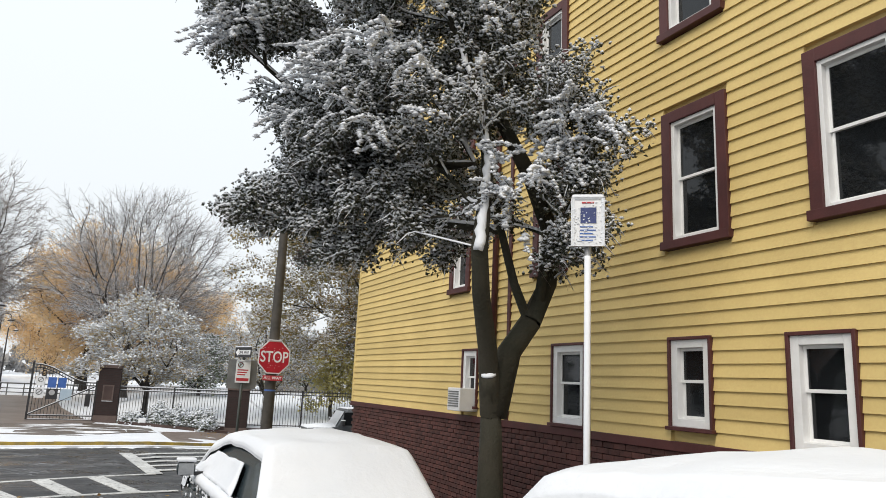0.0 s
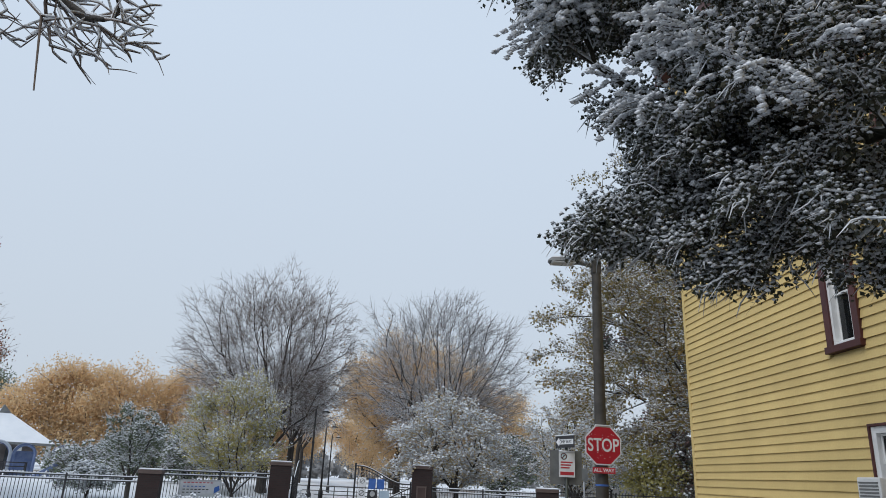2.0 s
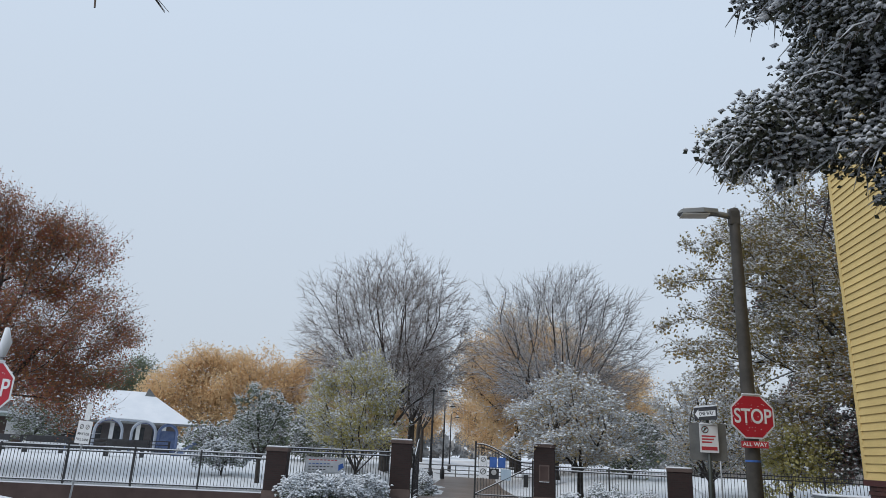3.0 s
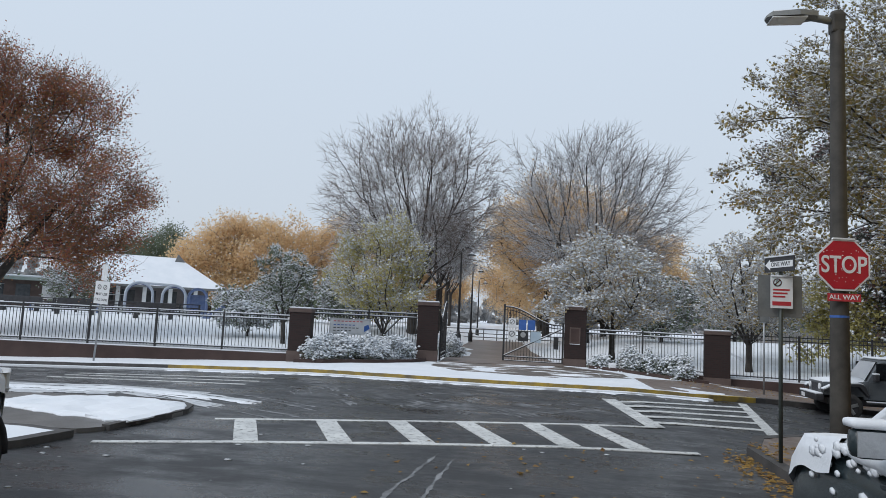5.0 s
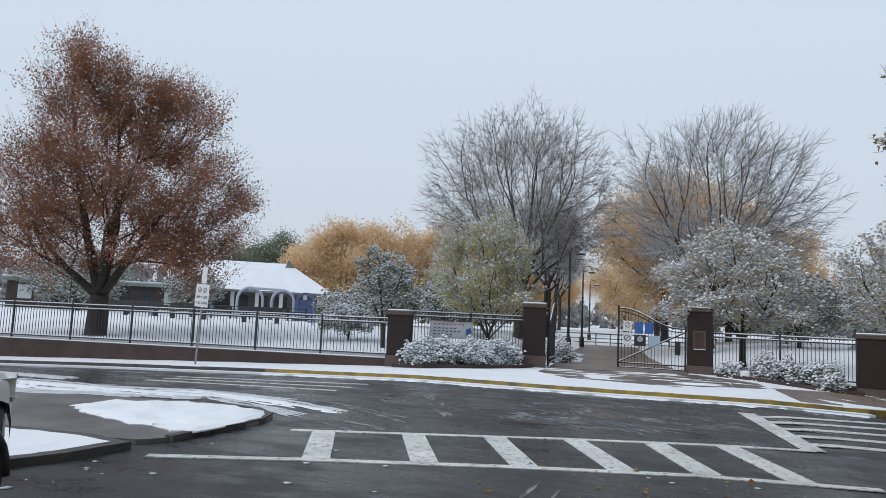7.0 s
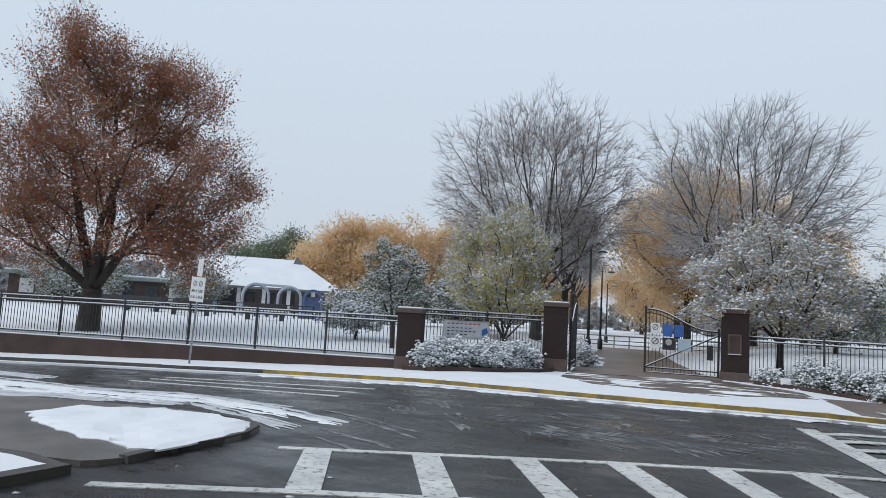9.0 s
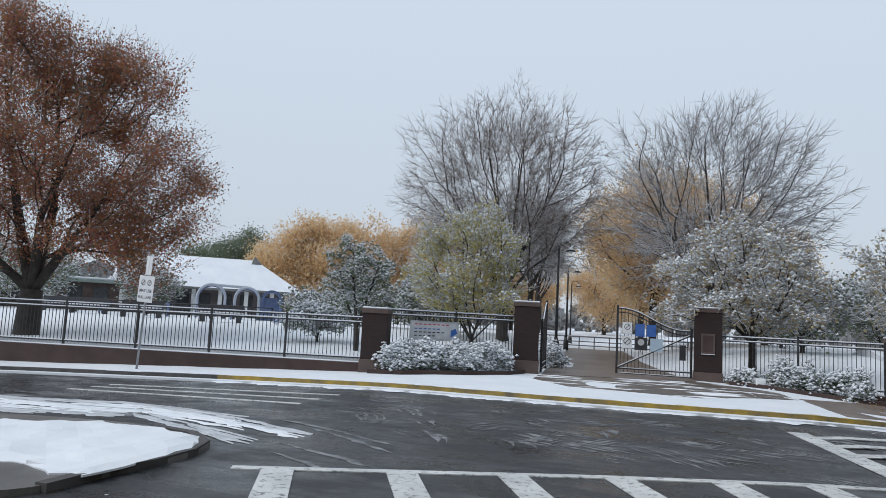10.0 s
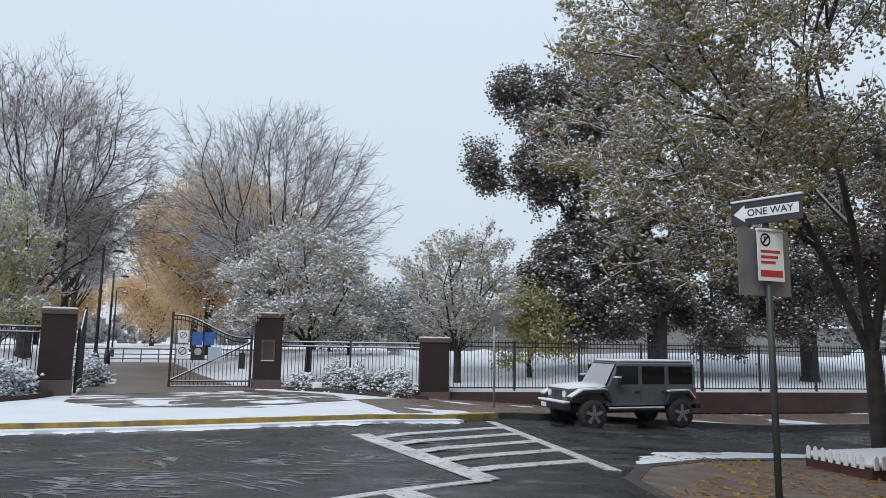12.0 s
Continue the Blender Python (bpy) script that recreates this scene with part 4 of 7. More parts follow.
def crown_points(rng, shapes, count, shell=0.45, clump=None):
    """Points spread through ellipsoids (centre, radii, weight), denser near their surface, uneven; clump: number and radius of the tufts they gather in."""
    out = []
    if clump:
        tufts = crown_points(rng, shapes, clump[0], shell)
        for k in range(count):
            c = tufts[k % len(tufts)]
            r = clump[1] * (0.6 + 0.8 * ((k % len(tufts)) * 0.618 % 1))
            out.append(Vector((c.x + rng.gauss(0, r * 0.5), c.y + rng.gauss(0, r * 0.5), c.z + rng.gauss(0, r * 0.38))))
        return out
    total = sum(s[2] for s in shapes)
    for c, r, w in shapes:
        k = int(count * w / total)
        off = rng.uniform(0, 50)
        while k > 0:
            v = Vector((rng.gauss(0, 1), rng.gauss(0, 1), rng.gauss(0, 1))).normalized()
            rad = rng.uniform(shell, 1.0) ** 0.5 if rng.random() < 0.7 else rng.random() ** (1 / 3)
            rad *= 0.82 + 0.36 * noise.noise(v * 2.2 + Vector((off, 0, 0)))
            out.append(Vector((c[0] + v.x * r[0] * rad, c[1] + v.y * r[1] * rad, c[2] + v.z * r[2] * rad)))
            k -= 1
    return out


def make_tree(seed, base, trunk_top, shapes, count, label, bf=0.5, tip=0.006, power=2.3, bark=BARK, twig=TWIG, twigs=3, twig_len=0.5, twig_up=0.25, twig_r=0.005,
              leaves=0, leaf_size=0.1, leaf=None, leaf_snow=0.0, snow=0.35, snow_size=1.0, category="tree", name="tree", trunk_r=None, spread=0.25, droop=0.3, snow_leaf_size=None, more_trunks=(), shell=0.45, leaf_low=0.0, flat=0.0, clump=None, limb_r=None, smooth=2, twig_from=0.55):
    rng = random.Random(seed)
    t = thing(name, Vector(base), label, category)
    t0 = Vector(base)
    shapes = [((c[0] - t0.x, c[1] - t0.y, c[2] - t0.z), r, w) for c, r, w in shapes]
    att = crown_points(rng, shapes, count, shell, clump)
    lines = [[Vector((0, 0, -0.25))] + [Vector(p) - t0 for p in trunk_top[0][1:]]] + [[Vector(p) - t0 for p in ln] for ln in trunk_top[1:]] if isinstance(trunk_top, list) else [[Vector((0, 0, -0.25)), (Vector(trunk_top) - t0) * 0.5 + Vector((rng.uniform(-0.05, 0.05), rng.uniform(-0.05, 0.05), 0)), Vector(trunk_top) - t0]]
    pts, parent, order, nt = grow(rng, lines, att, bf)
    n = len(pts)
    tips = np.zeros(n)
    kids = [[] for _ in range(n)]
    for k in order:
        if parent[k] >= 0:
            kids[parent[k]].append(k)
    for k in reversed(order):
        if not kids[k]:
            tips[k] = 1
        if parent[k] >= 0:
            tips[parent[k]] += tips[k]
    rad = tip * tips ** (1 / power)
    if trunk_r:
        rad *= 1 + (trunk_r / rad[0] - 1) * np.clip((rad / rad[0] - 0.1) / 0.9, 0, 1)
    if limb_r:
        # limbs of a given thickness at their foot and end
        at = 0
        for line, (r0, r1) in zip(lines, limb_r):
            steps = [1] + [max(1, int((Vector(b) - Vector(a)).length / 0.35)) for a, b in zip(line, line[1:])]
            total = sum(steps)
            for k in range(total):
                rad[at + k] = r0 + (r1 - r0) * k / max(1, total - 1)
            at += total
    rad[0] *= 1.25
    # gentle bends: draw each joint towards the middle of its neighbours
    for _ in range(smooth):
        new_pts = pts.copy()
        for k in order[nt:]:
            if kids[k]:
                big = max(kids[k], key=lambda c: tips[c])
                new_pts[k] = pts[k] * 0.5 + (pts[parent[k]] + pts[big]) * 0.25
        pts = new_pts
    thick, thin, snow_ch = [], [], []
    def walk_chain(s):
        ch = []
        p = parent[s]
        if p >= 0:
            ch.append((pts[p], min(rad[p], rad[s] * 1.25)))
        k = s
        while True:
            ch.append((pts[k], rad[k]))
            if not kids[k]:
                break
            ks = sorted(kids[k], key=lambda c: -tips[c])
            stack.extend(ks[1:])
            k = ks[0]
        return ch
    stack = [order[0]]
    while stack:
        ch = walk_chain(stack.pop())
        if len(ch) < 2:
            continue
        (thick if ch[0][1] > tip * 3.2 or len(thick) == 0 else thin).append(ch)
        if snow:
            on = rng.random() < snow
            for (p, r), (q, r2) in zip(ch, ch[1:]):
                d = q - p
                ln = np.linalg.norm(d) + 1e-9
                if rng.random() < 0.3:
                    on = rng.random() < snow
                if on and abs(d[2]) / ln < 0.88:
                    s1, s2 = min(r * 0.6 + 0.004 * snow_size, 0.035), min(r2 * 0.6 + 0.004 * snow_size, 0.035)
                    snow_ch.append([(p + np.array([0, 0, max(r - s1 * 0.35, r * 0.4)]), s1), (q + np.array([0, 0, max(r2 - s2 * 0.35, r2 * 0.4)]), s2)])
    leaf_at, snow_at = [], []
    centre = np.mean(pts[nt:], axis=0)
    for k in order[nt:]:
        if rad[k] > tip * 4.5:
            continue
        out = pts[k] - np.array([0, 0, centre[2] * twig_from])
        out = out / (np.linalg.norm(out) + 1e-9)
        for _ in range(twigs):
            d = np.array([rng.gauss(0, 1), rng.gauss(0, 1), rng.gauss(0, 1)]) * 0.55 + out * 0.9 + np.array([0, 0, twig_up])
            d /= np.linalg.norm(d)
            ln = twig_len * rng.uniform(0.4, 1.2)
            mid = pts[k] + d * ln * 0.5 + np.array([rng.gauss(0, 1), rng.gauss(0, 1), rng.gauss(0, 1)]) * ln * 0.06
            end = pts[k] + d * ln + np.array([0, 0, twig_up * ln * 0.25])
            thin.append([(pts[k], min(rad[k], twig_r * 1.2)), (mid, twig_r * 0.8), (end, twig_r * 0.4)])
            if snow and rng.random() < snow * 0.8:
                up = np.array([0, 0, twig_r + 0.003])
                snow_ch.append([(pts[k] + up, twig_r * 1.0 * snow_size + 0.002), (mid + up, twig_r * snow_size + 0.002), (end + up, twig_r * 0.5)])
        if leaves:
            m = leaves
            for _ in range(m):
                q = pts[k] + np.array([rng.gauss(0, spread), rng.gauss(0, spread), rng.gauss(0, spread) - leaf_low])
                leaf_at.append(q)
                if rng.random() < leaf_snow * (1.0 + 0.8 * max(-0.8, min(0.8, (q[2] - pts[k][2]) / (spread + 0.01)))):
                    snow_at.append(q + np.array([0, 0, leaf_size * 0.25]))
    tubes_mesh(thick, "trunk", bark, t, "")
    tagged(tubes_mesh(thin, "brushwood", twig, t), kind="stuff")
    if snow_ch:
        tagged(tubes_mesh(snow_ch, "branch_snow", SNOW, t, "snow lying along the branches"), kind="stuff")
    if leaf_at:
        tagged(leaves_mesh(leaf_at, leaf_size, "crown", leaf, t, "", rng, droop, flat), kind="stuff")
    if snow_at:
        tagged(lumps_mesh(snow_at, snow_leaf_size or leaf_size * 0.8, "crown_snow", t, "snow on the leaves", rng), kind="stuff")
    return t


def ell(x, y, z, rx, ry, rz, w=1):
    return ((x, y, z), (rx, ry, rz), w)


# big rust-leaved tree behind the west fence
make_tree(11, (-22.4, 29.8, -0.75), [[(-22.4, 29.8, -1), (-22.35, 29.8, 1.0)], [(-22.35, 29.8, 0.9), (-23.4, 30.0, 3.2), (-24.4, 30.0, 6.4), (-24.9, 30, 9.0)], [(-22.35, 29.8, 1.0), (-22.2, 30.2, 4.0), (-22.5, 30.2, 8.0)], [(-22.35, 29.8, 0.9), (-21.2, 30.0, 2.6), (-19.7, 30.4, 5.0)], [(-22.35, 29.8, 1.0), (-21.7, 29.2, 3.6), (-20.6, 29.4, 6.8)], [(-22.35, 29.8, 0.9), (-24.2, 29.6, 2.2), (-26.0, 29.6, 3.8)]],
          [ell(-22.6, 30.3, 5.9, 5.4, 4.4, 3.6, 3), ell(-24.2, 30.0, 9.8, 2.6, 2.6, 2.6, 1.6), ell(-21.6, 30.4, 9.4, 1.5, 1.6, 2.2, 0.7), ell(-19.6, 30.8, 8.0, 1.9, 2.0, 2.0, 0.8), ell(-18.4, 31, 5.0, 1.7, 2, 2.0, 0.7), ell(-26.4, 29.6, 5.0, 3, 3, 2.8, 1), ell(-22.5, 30, 3.0, 5.2, 3.6, 1.1, 1.0), ell(-18.6, 30.4, 2.9, 1.8, 1.6, 1.3, 0.7)],
          2600, "broad rust-red autumn tree with a dark trunk", bf=0.75, tip=0.008, trunk_r=0.46, limb_r=((0.46, 0.36), (0.22, 0.07), (0.22, 0.07), (0.20, 0.06), (0.18, 0.06), (0.2, 0.06)), twigs=2, twig_len=0.9, twig_up=0.35, twig_r=0.007, leaves=54, leaf_size=0.08, leaf=LEAF_RUST, leaf_snow=0.03, snow_leaf_size=0.09, snow=0.12, snow_size=1.2, spread=0.24, droop=0.9, clump=(170, 0.9))
# two tall bare trees flanking the path
make_tree(21, (-8.0, 46.2, 0.0), [[(-8, 46.2, 0), (-8, 46.2, 2.2)], [(-8, 46.2, 1.8), (-9.3, 46.2, 4.6), (-11.4, 46, 8.0)], [(-8, 46.2, 2.2), (-8.4, 46.4, 6.0), (-9.2, 46.4, 10)], [(-8, 46.2, 2.0), (-6.9, 46.0, 5.0), (-5.4, 46, 8.0)], [(-8, 46.2, 2.1), (-7.7, 46.6, 6.0), (-7.3, 46.6, 10.2)], [(-8, 46.2, 1.9), (-6.6, 45.8, 3.6), (-4.4, 45.4, 5.2)]], [ell(-8.3, 46.4, 8.3, 6.9, 5.2, 6.0, 3), ell(-8.4, 46.2, 5.4, 6.4, 5, 2.6, 1)],
          3900, "tall bare tree with upswept brown twigs", bf=0.75, tip=0.0075, power=2.2, trunk_r=0.30, twigs=5, twig_len=0.8, twig_up=0.05, twig_from=0.85, twig_r=0.0062, snow=0.36, snow_size=1.1, shell=0.2, smooth=3)
make_tree(22, (2.2, 46.3, 0.0), [[(2.2, 46.3, 0), (2.2, 46.3, 2.0)], [(2.2, 46.3, 1.8), (0.8, 46.3, 5.0), (-0.9, 46, 8.2)], [(2.2, 46.3, 2.0), (2.4, 46.4, 6.0), (2.1, 46.4, 9.5)], [(2.2, 46.3, 1.9), (4.2, 46.0, 5.0), (6.0, 46, 8.0)], [(2.2, 46.3, 2.0), (3.3, 46.5, 6.0), (4.2, 46.6, 9.3)]], [ell(2.5, 46.0, 7.7, 6.4, 5.0, 5.5, 3), ell(2.5, 46, 5.0, 5.8, 4.6, 2.6, 1)],
          3300, "tall bare grey-brown tree with frosted twigs", bf=0.75, tip=0.0075, power=2.2, trunk_r=0.28, twigs=4, twig_len=0.8, twig_up=0.1, twig_from=0.8, twig_r=0.0062, twig=TWIG_GREY, snow=0.6, snow_size=1.2, shell=0.2, smooth=3)
# small trees just inside the fence
make_tree(31, (-10.6, 32.3, -0.7), [[(-10.6, 32.3, -1), (-10.65, 32.3, 0.2)], [(-10.65, 32.3, 0.2), (-11.2, 32.3, 1.4), (-11.4, 32.3, 2.2)], [(-10.65, 32.3, 0.2), (-10.3, 32.3, 1.3), (-10.0, 32.4, 2.4)], [(-10.65, 32.3, 0.3), (-10.8, 32.2, 1.7), (-10.9, 32.2, 2.9)]], [ell(-10.6, 32.3, 2.25, 1.5, 1.2, 1.65, 3), ell(-11.2, 32.2, 1.3, 1.3, 0.9, 0.7, 0.6)],
          520, "small rounded tree with dark leaves under snow", bf=0.6, tip=0.007, trunk_r=0.1, twigs=2, twig_len=0.25, twig=BARK, leaves=6, leaf_size=0.10, leaf=LEAF_GREEN, leaf_snow=0.42, snow_leaf_size=0.075, snow=0.9, snow_size=1.9, spread=0.08, clump=(80, 0.18))
make_tree(32, (-12.8, 33.8, -0.6), (-12.8, 33.8, 0.0), [ell(-12.9, 33.8, 0.45, 1.7, 1.1, 0.6, 1)], 330, "low green bush capped with snow", bf=0.5, twigs=2, twig_len=0.2, twig=BARK, leaves=12, leaf_size=0.08, leaf=LEAF_GREEN, leaf_snow=0.6, snow_leaf_size=0.11, snow=0.6, snow_size=1.5, spread=0.10, category="bush", name="bush", clump=(40, 0.25))
make_tree(33, (-8.2, 39.8, -0.4), [[(-8.2, 39.8, -0.6), (-8.2, 39.8, -0.1)], [(-8.2, 39.8, -0.2), (-9.4, 39.8, 1.6), (-10.2, 39.8, 3.4)], [(-8.2, 39.8, -0.15), (-8.6, 39.6, 2.0), (-8.8, 39.8, 4.2)], [(-8.2, 39.8, -0.1), (-7.6, 39.9, 1.8), (-7.0, 39.9, 3.6)], [(-8.2, 39.8, -0.2), (-6.9, 40, 1.2), (-6.0, 40, 2.4)], [(-8.2, 39.8, -0.2), (-8.9, 39.4, 1.4), (-9.3, 39.2, 3.8)]], [ell(-8.5, 39.8, 3.3, 3.2, 2.6, 2.9, 3), ell(-8.2, 39.8, 1.7, 3.0, 2.2, 1.2, 1)],
          1500, "many-stemmed yellow-green tree lightly snowed over", bf=1.0, tip=0.007, trunk_r=0.10, limb_r=((0.10, 0.09), (0.06, 0.03), (0.06, 0.03), (0.055, 0.03), (0.05, 0.025), (0.05, 0.025)), twigs=3, twig_len=0.5, twig_r=0.006, leaves=7, leaf_size=0.125, leaf=LEAF_YG, leaf_snow=0.2, snow_leaf_size=0.11, snow=0.75, snow_size=1.6, spread=0.17, clump=(170, 0.36), smooth=3)
make_tree(34, (3.0, 37.6, -0.55), [[(3, 37.6, -0.7), (3, 37.5, 0.5)], [(3, 37.5, 0.4), (1.9, 37.5, 1.5), (0.6, 37.5, 2.4)], [(3, 37.5, 0.5), (3.0, 37.5, 2.0), (2.7, 37.5, 3.6)], [(3, 37.5, 0.45), (4.2, 37.4, 1.5), (5.2, 37.4, 2.4)], [(3, 37.5, 0.4), (2.3, 36.6, 1.5), (1.7, 36.0, 2.2)], [(3, 37.5, 0.45), (3.7, 36.7, 1.6), (4.2, 36.2, 2.8)]], [ell(2.8, 37.4, 2.8, 3.7, 2.8, 2.5, 3), ell(2.6, 37.3, 1.5, 3.6, 2.5, 0.9, 1.2)],
          2000, "wide-spreading bare tree white with snow", bf=0.8, tip=0.0065, trunk_r=0.13, limb_r=((0.14, 0.12), (0.08, 0.03), (0.08, 0.03), (0.08, 0.03), (0.07, 0.03), (0.07, 0.03)), twigs=4, twig_len=0.27, twig_up=0.05, twig_r=0.005, leaves=4, leaf_size=0.11, leaf=LEAF_PALE, leaf_snow=0.5, snow=0.95, snow_size=1.7, spread=0.13, snow_leaf_size=0.11, clump=(260, 0.34), twig=TWIG_GREY, smooth=3)
make_tree(35, (8.6, 36.4, -0.6), [[(8.6, 36.4, -0.7), (8.6, 36.4, 0.3)], [(8.6, 36.4, 0.2), (7.7, 36.3, 1.6), (6.9, 36.3, 3.0)], [(8.6, 36.4, 0.3), (8.4, 36.4, 2.0), (8.2, 36.4, 4.0)], [(8.6, 36.4, 0.25), (9.5, 36.4, 1.5), (10.2, 36.4, 2.8)], [(8.6, 36.4, 0.2), (8.0, 35.8, 1.4), (7.6, 35.4, 2.8)], [(8.6, 36.4, 0.3), (9.0, 36.0, 1.8), (9.3, 35.9, 3.6)]], [ell(8.5, 36.2, 3.0, 2.8, 2.4, 2.8, 3), ell(8.6, 36.2, 1.7, 2.7, 1.9, 0.9, 1)],
          1400, "small bare tree with snow and a few yellow leaves", bf=0.9, tip=0.0075, trunk_r=0.13, limb_r=((0.14, 0.13), (0.07, 0.03), (0.07, 0.03), (0.07, 0.03), (0.06, 0.03), (0.06, 0.03)), twigs=4, twig_len=0.28, twig_up=0.1, twig_r=0.005, leaves=3, leaf_size=0.12, leaf=LEAF_PALE, leaf_snow=0.45, snow_leaf_size=0.10, snow=0.95, snow_size=1.7, spread=0.13, clump=(210, 0.32), twig=TWIG_GREY, smooth=3)
# dark evergreen on the east lawn
make_tree(41, (18.0, 36.3, -0.6), [[(18, 36.3, -0.8), (18, 36.3, 2.0), (17.6, 36.6, 7), (17.4, 36.8, 12)]], [ell(13.6, 37.4, 4.0, 1.9, 1.8, 1.5, 0.8), ell(11.4, 37.3, 8.3, 1.9, 1.5, 1.0, 0.65), ell(13.6, 37.2, 7.8, 1.9, 1.6, 1.5, 0.9), ell(15.4, 37.4, 1.9, 1.6, 1.6, 1.2, 0.7), ell(17.0, 36.6, 2.4, 3.6, 3.0, 1.3, 1.6), ell(22, 35.6, 2.2, 3.6, 2.6, 1.5, 1.2), ell(17.4, 36.6, 5.4, 4.6, 4.0, 2.4, 3), ell(15.6, 37.2, 9.4, 3.2, 3.0, 1.7, 1.6), ell(12.4, 37.2, 11.8, 1.7, 1.5, 1.2, 0.6), ell(14.2, 37.2, 11.0, 1.9, 1.6, 1.5, 0.8), ell(17.0, 37, 13.0, 3.2, 3.0, 2.0, 1.3), ell(21.5, 34.5, 5.0, 3.6, 3, 2.6, 1.2), ell(21.5, 35, 10, 4, 3, 3.6, 1.6)],
          3000, "large dusky evergreen with drooping snowy boughs", bf=0.4, tip=0.011, trunk_r=0.42, twigs=1, twig_len=0.35, leaves=74, leaf_size=0.13, leaf=LEAF_DUSK, leaf_snow=0.11, snow_leaf_size=0.13, snow=0.45, snow_size=1.6, spread=0.21, flat=0.4, droop=0.35, clump=(190, 0.75))
for sd, bx, by in ((43, 26.5, 36.0), (44, 33.0, 33.5)):
    make_tree(sd, (bx, by, -0.6), [[(bx, by, -0.8), (bx, by, 2.0), (bx, by, 9)]], [ell(bx, by, 4.6, 4.6, 4.0, 3.6, 2), ell(bx - 0.5, by, 9.5, 4.2, 3.6, 4.0, 2)], 1500, "large dusky evergreen farther along the fence", bf=0.4, tip=0.011, trunk_r=0.38, twigs=1, twig_len=0.4, leaves=30, leaf_size=0.2, leaf=LEAF_DUSK, leaf_snow=0.07, snow_leaf_size=0.12, snow=0.3, snow_size=1.2, spread=0.34, flat=0.5, clump=(90, 1.2))
make_tree(42, (12.3, 37.4, -0.5), (12.3, 37.4, 0.2), [ell(12.2, 37.4, 1.7, 1.5, 1.2, 2.2, 1.4), ell(13.3, 37.2, 1.3, 1.2, 1.1, 1.5, 0.7)], 900, "yellowing shrub behind the fence", bf=0.6, tip=0.008, twigs=2, twig_len=0.35, leaves=9, leaf_size=0.15, leaf=LEAF_YG, leaf_snow=0.12, snow=0.3, spread=0.22, category="bush", name="bush", clump=(40, 0.5))
# street tree on the north-east corner, arching over the road
make_tree(51, (10.85, 20.65, -1.35), [[(10.85, 20.65, -1.6), (10.85, 20.7, 0.6)], [(10.85, 20.7, 0.4), (10.5, 21.0, 1.7), (9.6, 21.4, 4.0), (8.0, 21.2, 6.0)], [(10.85, 20.7, 0.6), (10.8, 20.9, 3.0), (10.4, 21.2, 6.5)], [(10.85, 20.7, 0.5), (11.3, 20.5, 3.0), (12.2, 20.3, 6.0)], [(9.6, 21.4, 4.0), (7.6, 20.8, 4.8), (5.4, 20.3, 5.4)], [(10.2, 21.2, 2.6), (8.6, 20.9, 3.2), (6.6, 20.4, 3.2)]],
          [ell(9.8, 21.4, 6.0, 5.6, 4.4, 3.8, 3), ell(6.6, 20.5, 5.0, 3.6, 2.6, 2.4, 1.6), ell(10, 21, 9.8, 5, 4, 3.0, 1.6), ell(6.2, 20.2, 2.9, 2.2, 1.7, 1.7, 0.7)],
          3300, "street tree with sparse olive leaves under snow", bf=0.8, tip=0.0055, trunk_r=0.16, limb_r=((0.17, 0.15), (0.09, 0.03), (0.09, 0.03), (0.09, 0.03), (0.05, 0.02), (0.05, 0.02)), twigs=3, twig_len=0.32, twig_r=0.004, leaves=12, leaf_size=0.08, leaf=LEAF_OLIVE, leaf_snow=0.36, snow_leaf_size=0.065, snow=0.85, snow_size=1.15, spread=0.11, droop=0.8, clump=(420, 0.3), smooth=3)
